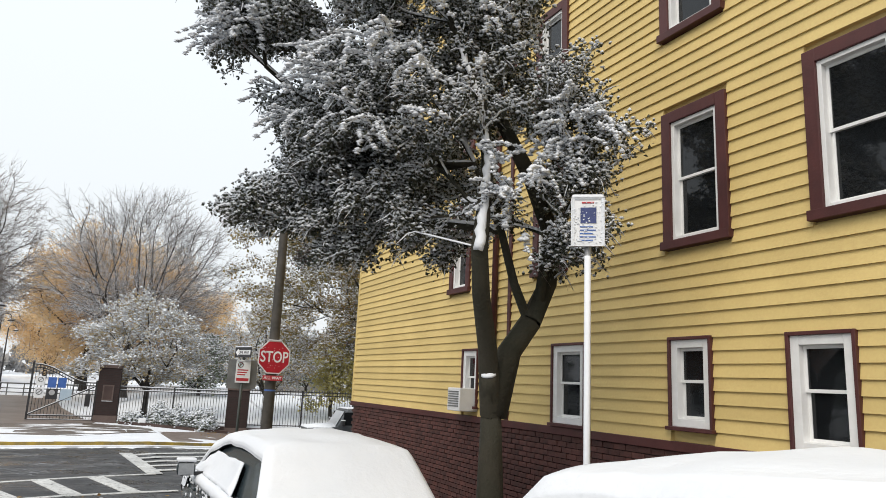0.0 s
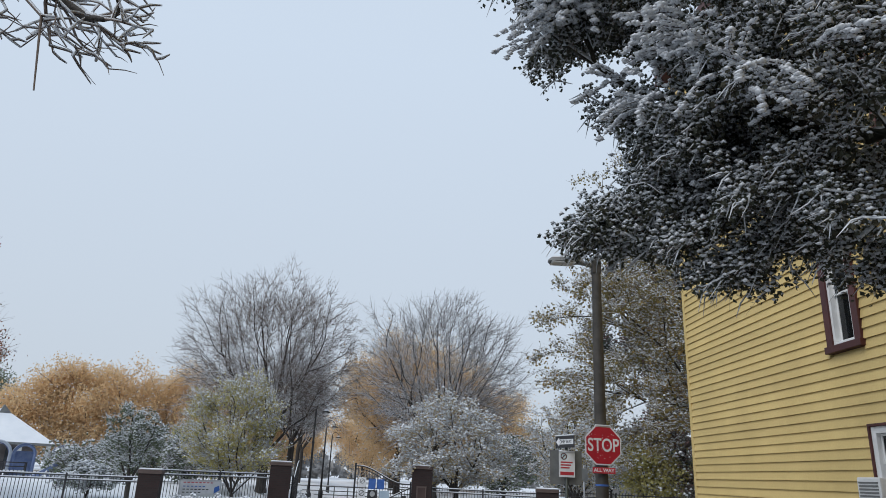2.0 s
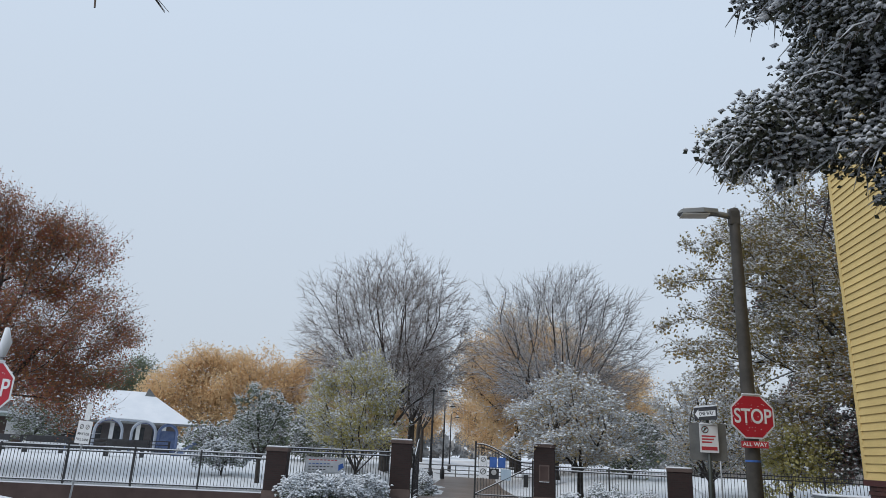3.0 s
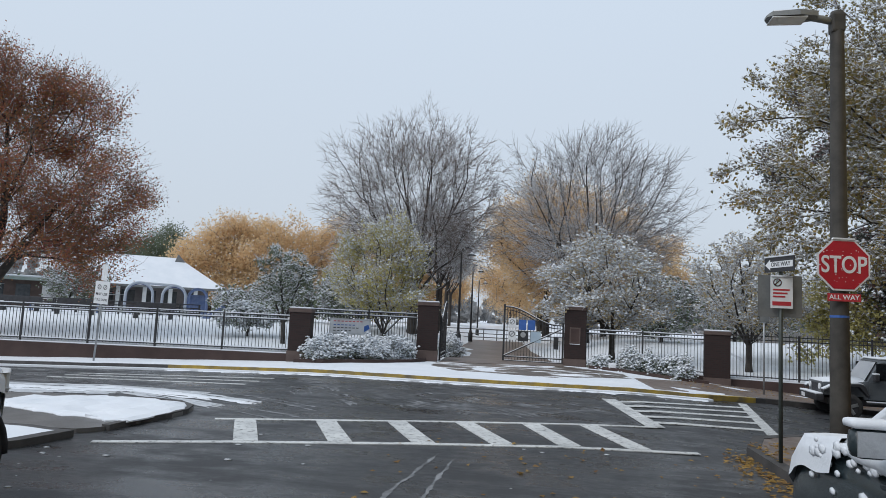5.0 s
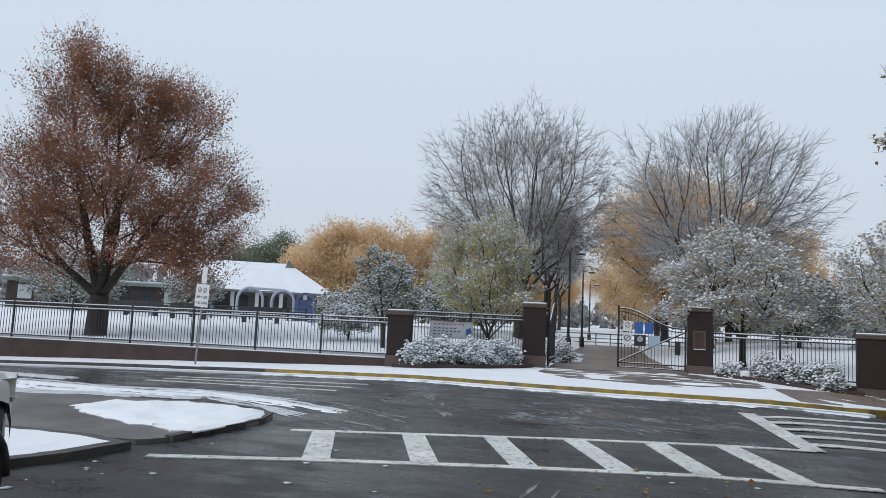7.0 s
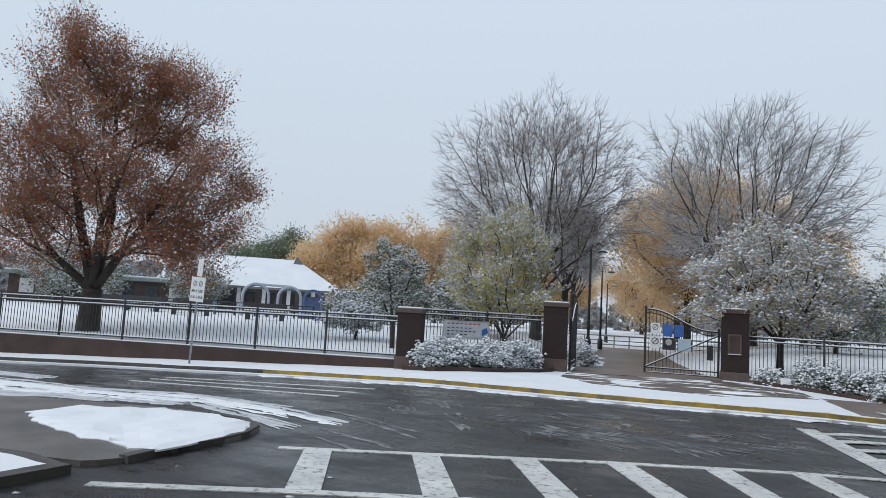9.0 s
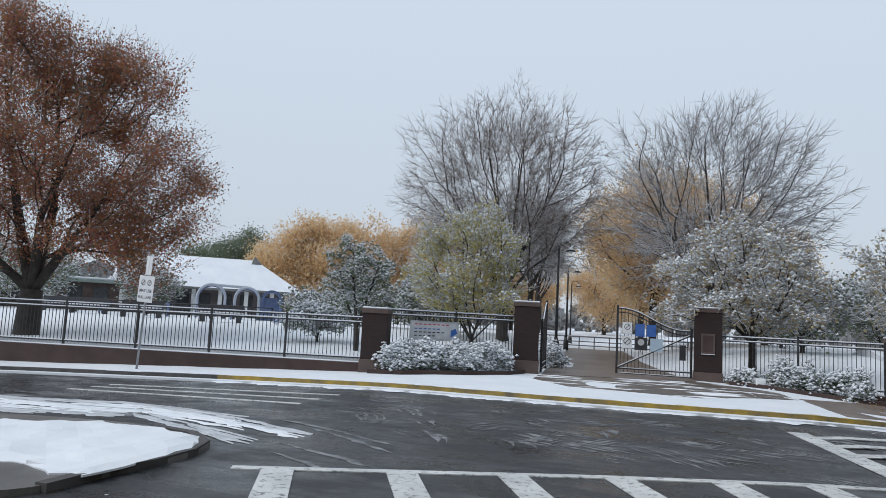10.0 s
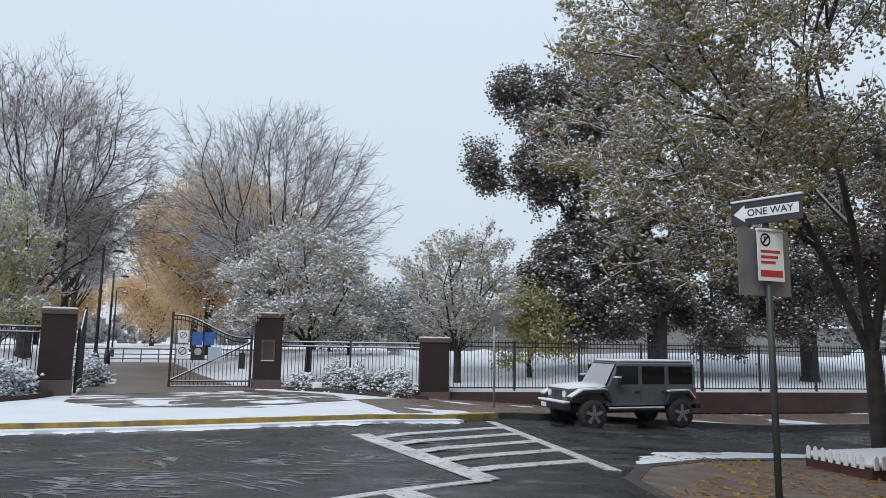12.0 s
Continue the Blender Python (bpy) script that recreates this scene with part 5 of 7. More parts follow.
# near street tree in front of the house, bowed under snow
make_tree(61, (3.95, 6.2, -0.75), [[(3.95, 6.2, -1), (3.95, 6.2, 0.4), (3.93, 6.2, 1.52)], [(3.93, 6.2, 1.1), (3.82, 6.1, 1.7), (3.58, 5.83, 2.15), (3.45, 5.66, 2.55), (3.55, 5.78, 3.0), (3.64, 5.9, 3.45), (3.6, 6.0, 4.1), (3.4, 6.2, 4.8)], [(3.97, 6.2, 1.1), (4.12, 6.2, 1.7), (4.32, 6.15, 2.0), (4.55, 6.2, 2.4), (4.6, 6.2, 2.9), (4.4, 6.3, 3.5), (4.1, 6.5, 4.2), (3.9, 6.6, 5.0)], [(4.30, 6.15, 2.0), (4.16, 6.2, 2.35), (4.05, 6.3, 2.9), (3.8, 6.45, 3.6)], [(3.6, 6.7, 3.6), (2.9, 7.3, 4.1), (2.2, 7.6, 4.4), (1.4, 7.4, 4.8)], [(4.42, 6.15, 2.2), (4.35, 5.95, 2.6), (4.6, 5.7, 3.4)]],
          [ell(3.5, 6.8, 4.2, 1.4, 1.6, 1.4, 3), ell(2.6, 7.5, 4.2, 0.9, 1.1, 1.1, 1.6), ell(3.2, 6.9, 5.7, 1.5, 1.7, 1.2, 3.0), ell(4.5, 5.75, 3.7, 0.42, 0.6, 0.85, 0.8), ell(2.85, 7.5, 3.15, 0.65, 0.7, 0.55, 0.8), ell(1.97, 7.75, 3.1, 0.42, 0.5, 0.35, 0.45), ell(3.7, 6.8, 2.95, 0.8, 1.1, 0.45, 0.7), ell(1.75, 7.5, 5.1, 0.9, 0.7, 0.5, 1.2), ell(1.3, 7.3, 5.7, 0.8, 0.7, 0.5, 0.7), ell(4.5, 5.7, 2.75, 0.3, 0.35, 0.35, 0.25), ell(2.8, 7.0, 3.6, 0.8, 0.9, 0.8, 1.1), ell(3.9, 6.4, 5.2, 0.6, 1.0, 0.9, 0.8)],
          3700, "leafy street tree bowed under heavy wet snow", bf=0.45, tip=0.0028, power=2.25, trunk_r=0.15, limb_r=((0.17, 0.08), (0.10, 0.035), (0.125, 0.05), (0.05, 0.025), (0.05, 0.02), (0.06, 0.02)), bark=BARK_GREEN, twigs=2, twig_len=0.2, twig_up=-0.9, twig_r=0.0024, leaves=34, leaf_size=0.042, leaf=LEAF_DARK, leaf_snow=0.52, snow=0.95, snow_size=2.3, spread=0.062, droop=0.8, snow_leaf_size=0.038, clump=(360, 0.21))
near_tree = [o for o in bpy.data.objects if o.parent is None and o.get("label", "").startswith("leafy street tree")][0]


def snow_boughs(parent, seed, shapes, count):
    """Bare drooping boughs thick with wet snow, on the outer face of the crown, each with side twigs."""
    rng = random.Random(seed)
    base = parent.matrix_world.translation
    wood, load = [], []
    for k in range(count):
        c, r, _ = shapes[k % len(shapes)]
        v = Vector((rng.gauss(-0.8, 0.5), rng.gauss(-0.8, 0.5), rng.gauss(0.1, 0.6))).normalized()
        p = Vector((c[0] + v.x * r[0] * 0.75, c[1] + v.y * r[1] * 0.75, c[2] + v.z * r[2] * 0.75)) - base
        d = Vector((v.x + rng.gauss(0, 0.5), v.y + rng.gauss(0, 0.5), rng.uniform(-0.3, 0.25))).normalized()
        for _ in range(rng.randint(3, 5)):
            line, q, e = [p], p.copy(), (d + Vector((rng.gauss(0, 0.45), rng.gauss(0, 0.45), rng.gauss(0, 0.25)))).normalized()
            n = rng.randint(4, 7)
            for _ in range(n):
                e = (e + Vector((rng.gauss(0, 0.22), rng.gauss(0, 0.22), rng.gauss(-0.14, 0.12)))).normalized()
                q = q + e * rng.uniform(0.05, 0.10)
                line.append(q.copy())
            thick = rng.uniform(0.012, 0.025)
            wood.append([(np.array(w), 0.006 * (1 - 0.7 * i / n)) for i, w in enumerate(line)])
            for a, b in zip(line, line[1:]):
                for _ in range(5):
                    w = a.lerp(b, rng.random())
                    load.append((w.x + rng.gauss(0, thick * 0.5), w.y + rng.gauss(0, thick * 0.5), w.z + thick * rng.uniform(0.0, 0.9)))
    tagged(tubes_mesh(wood, "bough_wood", BARK, parent), kind="stuff")
    tagged(lumps_mesh(load, 0.042, "bough_snow", parent, "wet snow heaped along drooping boughs", rng), kind="stuff")


snow_boughs(near_tree, 66, [ell(3.2, 6.6, 4.6, 1.5, 1.7, 1.5), ell(2.6, 7.4, 4.4, 1.0, 1.2, 1.2), ell(3.3, 6.5, 3.9, 1.3, 1.5, 0.9), ell(4.2, 5.9, 3.1, 0.7, 0.7, 0.7), ell(3.0, 6.9, 5.6, 1.5, 1.7, 1.2), ell(4.6, 5.7, 3.8, 0.4, 0.5, 0.7), ell(1.8, 7.5, 4.9, 0.9, 0.7, 0.5)], 84)
# snow plastered up the weather side of the left limb, and the sawn stump in the fork
limb_line = [Vector(p) - Vector((3.95, 6.2, -0.75)) for p in ((3.42, 5.61, 2.52), (3.52, 5.73, 3.0), (3.59, 5.82, 3.5), (3.54, 5.93, 4.1), (3.33, 6.13, 4.8))]
fine_line = [limb_line[i].lerp(limb_line[i + 1], k / 8) for i in range(4) for k in range(8)]
rng_limb = random.Random(12)
part("limb_snow", tube([p + Vector((rng_limb.gauss(0, 0.008), rng_limb.gauss(0, 0.008), 0)) for p in fine_line], [(0.05 - 0.0008 * k) * rng_limb.uniform(0.82, 1.18) for k in range(len(fine_line))], 9), SNOW, near_tree, "snow plastered up the limb", True)
part("stump", tube([Vector(p) - Vector((3.95, 6.2, -0.75)) for p in ((3.93, 6.2, 1.15), (3.87, 6.14, 1.35), (3.84, 6.1, 1.46))], [0.10, 0.075, 0.07], 12), BARK_GREEN, near_tree, "sawn limb stump", True)
part("stump_snow", tube([Vector(p) - Vector((3.95, 6.2, -0.75)) for p in ((3.84, 6.1, 1.461), (3.835, 6.095, 1.48), (3.83, 6.09, 1.50))], [0.072, 0.07, 0.03], 12), SNOW, near_tree, "", True)
# bare twigs of a tree on the west pavement that hang into the street
make_tree(62, (-7.7, 6.0, -0.8), [[(-7.7, 6, -1), (-7.5, 6, 2.6)], [(-7.5, 6, 2.2), (-5.6, 6.3, 4.3), (-3.2, 6.6, 4.7), (-2.4, 6.7, 4.3)], [(-7.5, 6, 2.6), (-7.8, 5.8, 5.0), (-8.2, 5.6, 7.0)], [(-3.2, 6.6, 4.7), (-2.6, 6.9, 4.5), (-2.0, 7.0, 4.15)], [(-2.9, 6.65, 4.55), (-2.35, 6.5, 4.0), (-2.25, 6.47, 3.4)]],
          [ell(-2.35, 6.8, 4.2, 0.9, 0.55, 0.35, 1.2), ell(-8.4, 5.6, 6.6, 2.2, 2.2, 1.8, 2)], 330, "bare street tree with snow-lined twigs", bf=0.35, tip=0.006, trunk_r=0.13, twigs=1, twig_len=0.24, twig_up=-0.25, twig_r=0.006, snow=0.9, snow_size=1.9)

# ---- lettering ----
def letters(text, size, mat, parent, m, name="lettering", depth=0.002, bold=0.0):
    c = bpy.data.curves.new("lettering", "FONT")
    c.body, c.size, c.align_x, c.align_y, c.extrude, c.offset = text, size, "CENTER", "CENTER", depth, bold
    tmp = bpy.data.objects.new("lettering", c)
    me = bpy.data.meshes.new_from_object(tmp)
    bpy.data.objects.remove(tmp)
    me.materials.append(mat)
    ob = new(name, me)
    ob.parent = parent
    ob.matrix_local = m @ pose(0, 0, 0, 90)
    return ob


def octagon(r):
    return [(r * math.cos(math.tau * (k + 0.5) / 8), r * math.sin(math.tau * (k + 0.5) / 8)) for k in range(8)]


def snow_flecks(parent, w, h, y, z, n, seed, round_only=False):
    """Wet flakes stuck to a sign face."""
    rng = random.Random(seed)
    bm = bmesh.new()
    for _ in range(n):
        r = rng.uniform(0.003, 0.009)
        a, b = rng.uniform(-w, w), rng.uniform(-h, h)
        if round_only and math.hypot(a, b) > w * 0.95:
            continue
        m = Matrix.Translation((a, y, z + b)) @ Matrix.Diagonal((r * rng.uniform(0.7, 1.6), 0.004, r, 1))
        bmesh.ops.create_icosphere(bm, subdivisions=1, radius=1, matrix=m)
    return tagged(part("snow_flecks", bm, SNOW, parent, "wet snow stuck to the sign"), kind="stuff")


def stop_face(parent, z, r, turn=0.0):
    s = part("stop_sign", prism([(x, z + zz) for x, zz in octagon(r)], 0.006), WHITE, parent, "red octagonal stop sign with a white rim")
    s.matrix_local = pose(0, -0.11, 0, rz=turn)
    part("red_field", prism([(x, z + zz) for x, zz in octagon(r * 0.93)], 0.004), STOP_RED, s).location = (0, -0.0045, 0)
    letters("STOP", r * 0.82, WHITE, s, pose(0, -0.007, z - 0.005), bold=0.004).scale = (0.82, 1.05, 1)
    top = prism([(x, zz) for x, zz in ((-r * 0.4, z + r * 0.92), (r * 0.4, z + r * 0.92), (r * 0.36, z + r * 0.97), (-r * 0.36, z + r * 0.98))], 0.05)
    part("snow_cap", top, SNOW, s, "line of snow on the rim").location = (0, -0.02, 0)
    snow_flecks(s, r * 0.9, r * 0.9, -0.006, z, 60, 5, True)
    return s


# street lamp at the corner, carrying the stop sign
LX, LY = 3.82, 14.85
lz = road_z(LX, LY) + 0.12
lamp = thing("street_lamp", pose(LX, LY, lz), "dark weathered street lamp carrying an all-way stop sign", "street lamp")
part("pole", tube([(0, 0, -0.1), (0, 0, 1.0), (0, 0, 6.0), (0, 0, 6.25)], [0.13, 0.12, 0.085, 0.08], 16), POLE_BROWN, lamp, "dark weathered round pole", True)
part("base", tube([(0, 0, -0.1), (0, 0, 0.25), (0, 0, 0.32)], [0.17, 0.17, 0.14], 16), POLE_BROWN, lamp)
part("arm", tube([(0, 0, 6.10), (-0.2, -0.03, 6.14), (-0.5, -0.1, 6.16)], [0.05, 0.05, 0.045], 10), SIGN_GREY, lamp, "", True)
part("pole_top", box(-0.09, -0.085, 5.95, 0.085, 0.085, 6.22, 0.03), POLE_BROWN, lamp)
head = part("lamp_head", loft([[(x, -0.11 - w, 6.12 + lo), (x, -0.11 - w * 0.8, 6.12 + hi), (x, -0.11 + w * 0.8, 6.12 + hi), (x, -0.11 + w, 6.12 + lo), (x, -0.11 - w, 6.12 + lo)] for x, w, lo, hi in ((-0.95, 0.06, 0.0, 0.03), (-0.9, 0.13, -0.01, 0.06), (-0.55, 0.16, -0.01, 0.08), (-0.3, 0.08, 0.0, 0.08))]), SIGN_GREY, lamp, "flat grey lamp head")
part("lens", box(-0.9, -0.24, 6.085, -0.45, 0.03, 6.102, 0.006), WHITE, head)
part("head_snow", box(-0.88, -0.2, 6.175, -0.4, -0.02, 6.215, 0.02), SNOW, lamp, "snow on the lamp head", True)
stop_face(lamp, 2.78, 0.36, 6).location.y = -0.14
plate = part("plate", box(-0.2, -0.15, 2.31, 0.2, -0.144, 2.41), RED, lamp, "small red plate")
letters("ALL WAY", 0.085, WHITE, plate, pose(0, -0.152, 2.36), bold=0.001)
part("band", tube([(0, 0, 2.10), (0, 0, 2.13)], 0.116, 16), BLUE, lamp, "blue tape band")

# regulation signs on a thin post beside it
PX, PY = 3.46, 16.0
pz = road_z(PX, PY) + 0.13
post = thing("sign_post", pose(PX, PY, pz), "thin green post with no-parking and one-way signs", "sign post")
part("post", tube([(0, 0, -0.1), (0, 0, 3.02)], 0.03, 8), DARK_GREEN, post, "", True)
part("big_sign", box(-0.31, 0.034, 2.10, 0.31, 0.042, 2.72, 0.003), SIGN_GREY, post, "grey back of a square sign")
np_sign = part("parking_sign", box(-0.155, -0.044, 2.34, 0.155, -0.036, 2.80, 0.003), WHITE, post, "white no-parking sign with red print")
part("ring", ring_mesh(0.06, 0.014, (-0.06, -0.048, 2.72)), RED, np_sign)
letters("P", 0.075, BLACK, np_sign, pose(-0.06, -0.046, 2.72))
for k in range(3):
    part("text_bar", box(-0.12, -0.047, 2.60 - 0.05 * k, 0.11 - 0.03 * k, -0.0445, 2.625 - 0.05 * k), RED, np_sign)
part("text_bar", box(-0.13, -0.047, 2.38, 0.13, -0.0445, 2.44), RED, np_sign)
part("snow_ledge", box(-0.15, -0.06, 2.80, 0.15, -0.02, 2.825, 0.008), SNOW, np_sign)
np_sign.location = (0, 0, -0.11)
one_way = part("one_way_sign", box(-0.42, -0.006, 0, 0.42, 0.006, 0.28, 0.003), BLACK, post, "black one-way sign with a white arrow")
one_way.matrix_local = pose(-0.035, -0.045, 2.77, rz=-70) @ Matrix.Scale(0.78, 4)
for sgn in (-1, 1):
    ar = part("arrow", prism([(-0.39 * sgn * -1 * -1, 0.14), (-0.25 * sgn, 0.245), (-0.25 * sgn, 0.2), (0.38 * sgn, 0.2), (0.38 * sgn, 0.08), (-0.25 * sgn, 0.08), (-0.25 * sgn, 0.035)], 0.003), WHITE, one_way)
    ar.location = (0, -0.0095 if sgn > 0 else 0.0065, 0)
letters("ONE WAY", 0.115, BLACK, one_way, pose(0.05, -0.0115, 0.14), bold=0.001)
letters("ONE WAY", 0.115, BLACK, one_way, pose(-0.05, 0.0115, 0.14, rz=180), bold=0.001)
part("snow_ledge", box(-0.42, -0.02, 0.281, 0.42, 0.02, 0.31, 0.01), SNOW, one_way)

# second stop sign on the west side
s2 = thing("stop_sign", pose(-7.2, 12.45, road_z(-7.2, 12.45) + 0.14), "red stop sign on a steel post crusted with snow", "stop sign")
part("post", tube([(0, 0, -0.1), (0, 0, 3.25)], 0.03, 8), GALV, s2, "", True)
stop_face(s2, 2.55, 0.40, 0)
topper = part("post_snow", tube([(0, 0.0, 3.0), (0.03, 0, 3.2), (0.0, 0, 3.42)], [0.05, 0.075, 0.03], 8), SNOW, s2, "lump of snow on the post", True)

# snow-crusted notice on a post by the house
q = thing("sign_post", pose(4.15, 5.05, road_z(4.15, 5.05) + 0.12), "steel post with a snow-crusted white notice", "sign post")
part("post", tube([(0, 0, -0.1), (0, 0, 3.62)], 0.028, 10), GALV, q, "", True)
part("post_snow", tube([(-0.018, -0.02, 0.2), (-0.02, -0.022, 1.5), (-0.018, -0.02, 3.25)], 0.027, 8), SNOW, q, "snow plastered on the post", True)
nb = part("notice", box(-0.16, -0.045, 2.9, 0.16, -0.036, 3.37, 0.02), WHITE, q, "white notice with a blue square of print")
nb.matrix_local = pose(0, 0, 0.72, rz=-38) @ Matrix.Diagonal((0.82, 1, 0.90, 1))
part("print_square", box(-0.075, -0.05, 3.12, 0.085, -0.046, 3.27), NAVY, nb)
for k in range(5):
    part("text_bar", box(-0.08, -0.05, 3.08 - 0.032 * k, 0.05 + 0.03 * (k % 2), -0.046, 3.09 - 0.032 * k), BLUE, nb)
part("text_bar", box(-0.06, -0.05, 3.31, 0.06, -0.046, 3.325), RED, nb)
part("snow_rim", box(-0.165, -0.052, 3.345, 0.165, -0.03, 3.40, 0.02), SNOW, nb, "", True)
part("snow_rim", box(-0.17, -0.05, 2.9, -0.135, -0.044, 3.36, 0.002), SNOW, nb)
part("snow_rim", box(0.135, -0.05, 2.9, 0.17, -0.044, 3.36, 0.002), SNOW, nb)
snow_flecks(nb, 0.15, 0.2, -0.05, 3.13, 120, 9)

# bicycle sign on the north pavement
b = thing("sign_post", pose(-15.1, 26.75, road_z(-15.1, 26.75) + 0.15, 0, 3, -12), "leaning steel post with a white bicycle sign", "sign post")
part("post", tube([(0, 0, -0.1), (0, 0, 3.35)], 0.032, 8), GALV, b, "", True)
bs = part("sign_face", box(-0.32, -0.045, 1.95, 0.32, -0.036, 2.72, 0.004), WHITE, b, "white bicycle sign")
for cx in (-0.13, 0.13):
    part("wheel_mark", ring_mesh(0.085, 0.02, (cx, -0.049, 2.52)), BLACK, bs)
letters("MAY USE", 0.13, BLACK, bs, pose(0, -0.047, 2.28), bold=0.001)
letters("FULL LANE", 0.115, BLACK, bs, pose(0, -0.047, 2.09), bold=0.001)
part("upper_sign", box(-0.12, -0.03, 2.75, 0.12, -0.022, 3.3, 0.004), WHITE, b, "narrow blank white sign")

# thin sign post on the east pavement by the fence
e = thing("sign_post", pose(7.55, 30.75, road_z(7.55, 29) + 0.15), "thin steel post with a narrow grey sign", "sign post")
part("post", tube([(0, 0, -0.1), (0, 0, 3.1)], 0.03, 8), GALV, e, "", True)
part("sign_face", box(-0.15, -0.045, 2.5, 0.15, -0.036, 2.98, 0.004), SIGN_GREY, e, "narrow grey sign seen from behind")

# banner on the fence beside the gate
bn = thing("banner", pose(-8.72, 30.15, -0.62, rz=41.5), "white printed banner tied to the park fence", "banner")
cloth = bmesh.new()
cols = 24
grid = [[cloth.verts.new((0.75 + 1.75 * i / cols, -0.05 + 0.012 * math.sin(i * 0.9 + j), 0.62 + 0.62 * j / 6 - 0.015 * math.sin(math.pi * i / cols))) for i in range(cols + 1)] for j in range(7)]
for r0, r1 in zip(grid, grid[1:]):
    for i in range(cols):
        cloth.faces.new((r0[i], r0[i + 1], r1[i + 1], r1[i]))
bmesh.ops.solidify(cloth, geom=cloth.faces[:], thickness=0.006)
part("cloth", cloth, WHITE, bn, "", True)
for z, w, mat in ((1.12, 1.3, RED), (0.98, 1.1, BLUE), (0.87, 1.2, BLACK), (0.76, 0.9, BLACK)):
    for k in range(int(w / 0.16)):
        part("text_bar", box(0.9 + 0.16 * k, -0.078, z - 0.016, 1.0 + 0.16 * k, -0.074, z + 0.016), mat, bn)
part("logo", prism([(2.2, 0.72), (2.44, 0.86), (2.38, 1.02), (2.2, 0.95)], 0.004), BLUE, bn, "blue leaf-shaped mark").location = (0, -0.08, 0)


# ---- shrubs before the fence ----
def make_shrub(seed, x, y, z, r, h, label, snow=0.55):
    return make_tree(seed, (x, y, z), (x, y, z + h * 0.3), [ell(x, y, z + h * 0.5, r, r * 0.8, h * 0.55, 1)], 170, label, bf=0.4, tip=0.006, twigs=2, twig_len=0.15, twig_r=0.005, leaves=20, leaf_size=0.06, leaf=LEAF_GREEN,
                     leaf_snow=snow, snow=0.6, snow_size=1.6, spread=0.09, category="shrub", name="shrub", clump=(22, 0.22), snow_leaf_size=0.10)


for i, (x, y, r, h) in enumerate(((-8.25, 29.75, 0.55, 0.65), (-7.55, 30.35, 0.7, 0.85), (-6.85, 31.0, 0.72, 0.9), (-6.2, 31.7, 0.7, 0.8), (-5.7, 32.5, 0.55, 0.7))):
    make_shrub(70 + i, x, y, -0.98, r, h, "low evergreen shrub heaped with snow", 0.8)
for i, (x, y, r, h) in enumerate(((2.35, 34.9, 0.5, 0.75), (3.5, 34.5, 0.62, 0.95), (4.35, 34.15, 0.7, 1.0), (5.35, 33.6, 0.68, 0.9))):
    make_shrub(80 + i, x, y, -1.28, r, h, "low grey-green shrub dusted with snow", 0.35)
for i, (x, y, r, h) in enumerate(((-4.5, 38.0, 0.6, 0.7), (-4.9, 39.4, 0.7, 0.8))):
    make_shrub(90 + i, x, y, -0.95, r, h, "low shrub beside the path under snow", 0.75)
bed = structure(slab("planting_bed", [(-8.9, 29.3), (-7.9, 29.35), (-6.4, 30.4), (-5.2, 31.9), (-4.9, 33.1), (-5.35, 33.4), (-8.75, 30.2)], SNOW, 0.24, 0.2, 0.6, rough=0.05), "snowy planting bed with a stone edge", "planting bed")
structure(strip([(-8.95, 29.28), (-7.9, 29.3), (-6.37, 30.35), (-5.13, 31.87), (-4.82, 33.1)], 0.12, WALL_STONE, "bed_edge", 0.27, thick=0.2), "low brown stone edge", "edging")
structure(slab("planting_bed", [(1.9, 34.6), (4.3, 33.6), (6.2, 32.9), (6.3, 33.7), (1.8, 35.5)], BRICK_PAVING, 0.24, 0.2, 0.6, rough=0.05), "leafy planting bed before the fence", "planting bed")
structure(strip([(1.85, 34.57), (4.28, 33.55), (6.2, 32.85)], 0.12, WALL_STONE, "bed_edge", 0.27, thick=0.2), "low brown stone edge", "edging")
marker = thing("plant_marker", (2.75, 34.25, road_z(2.75, 30) + 0.24), "small white box in the planting bed", "box")
part("body", box(-0.15, -0.08, 0, 0.15, 0.08, 0.22, 0.02), WHITE, marker)
# thin wet strip, bare of snow, on the pavement before the east bed and at the gate
structure(slab("pavement_bare", [(3.4, 27.0), (5, 27.75), (7, 29.1), (9.5, 29.6), (20, 28.4), (40, 26.0), (40, 30.6), (22, 31.5), (7.6, 33.6), (5.2, 32.8), (3.2, 31.2)], BRICK_PAVING, 0.156, 0.02, 1.0, rough=0.01), "wet brick pavement littered with leaves", "pavement")
structure(slab("gate_apron", [(-4.3, 33.3), (-4.2, 31.0), (-3.0, 29.2), (0.4, 28.6), (3.1, 30.6), (3.0, 32.6), (0.8, 35.0)], WALKWAY, 0.158, 0.02, 0.8, rough=0.01), "wet trodden paving before the gate", "pavement")


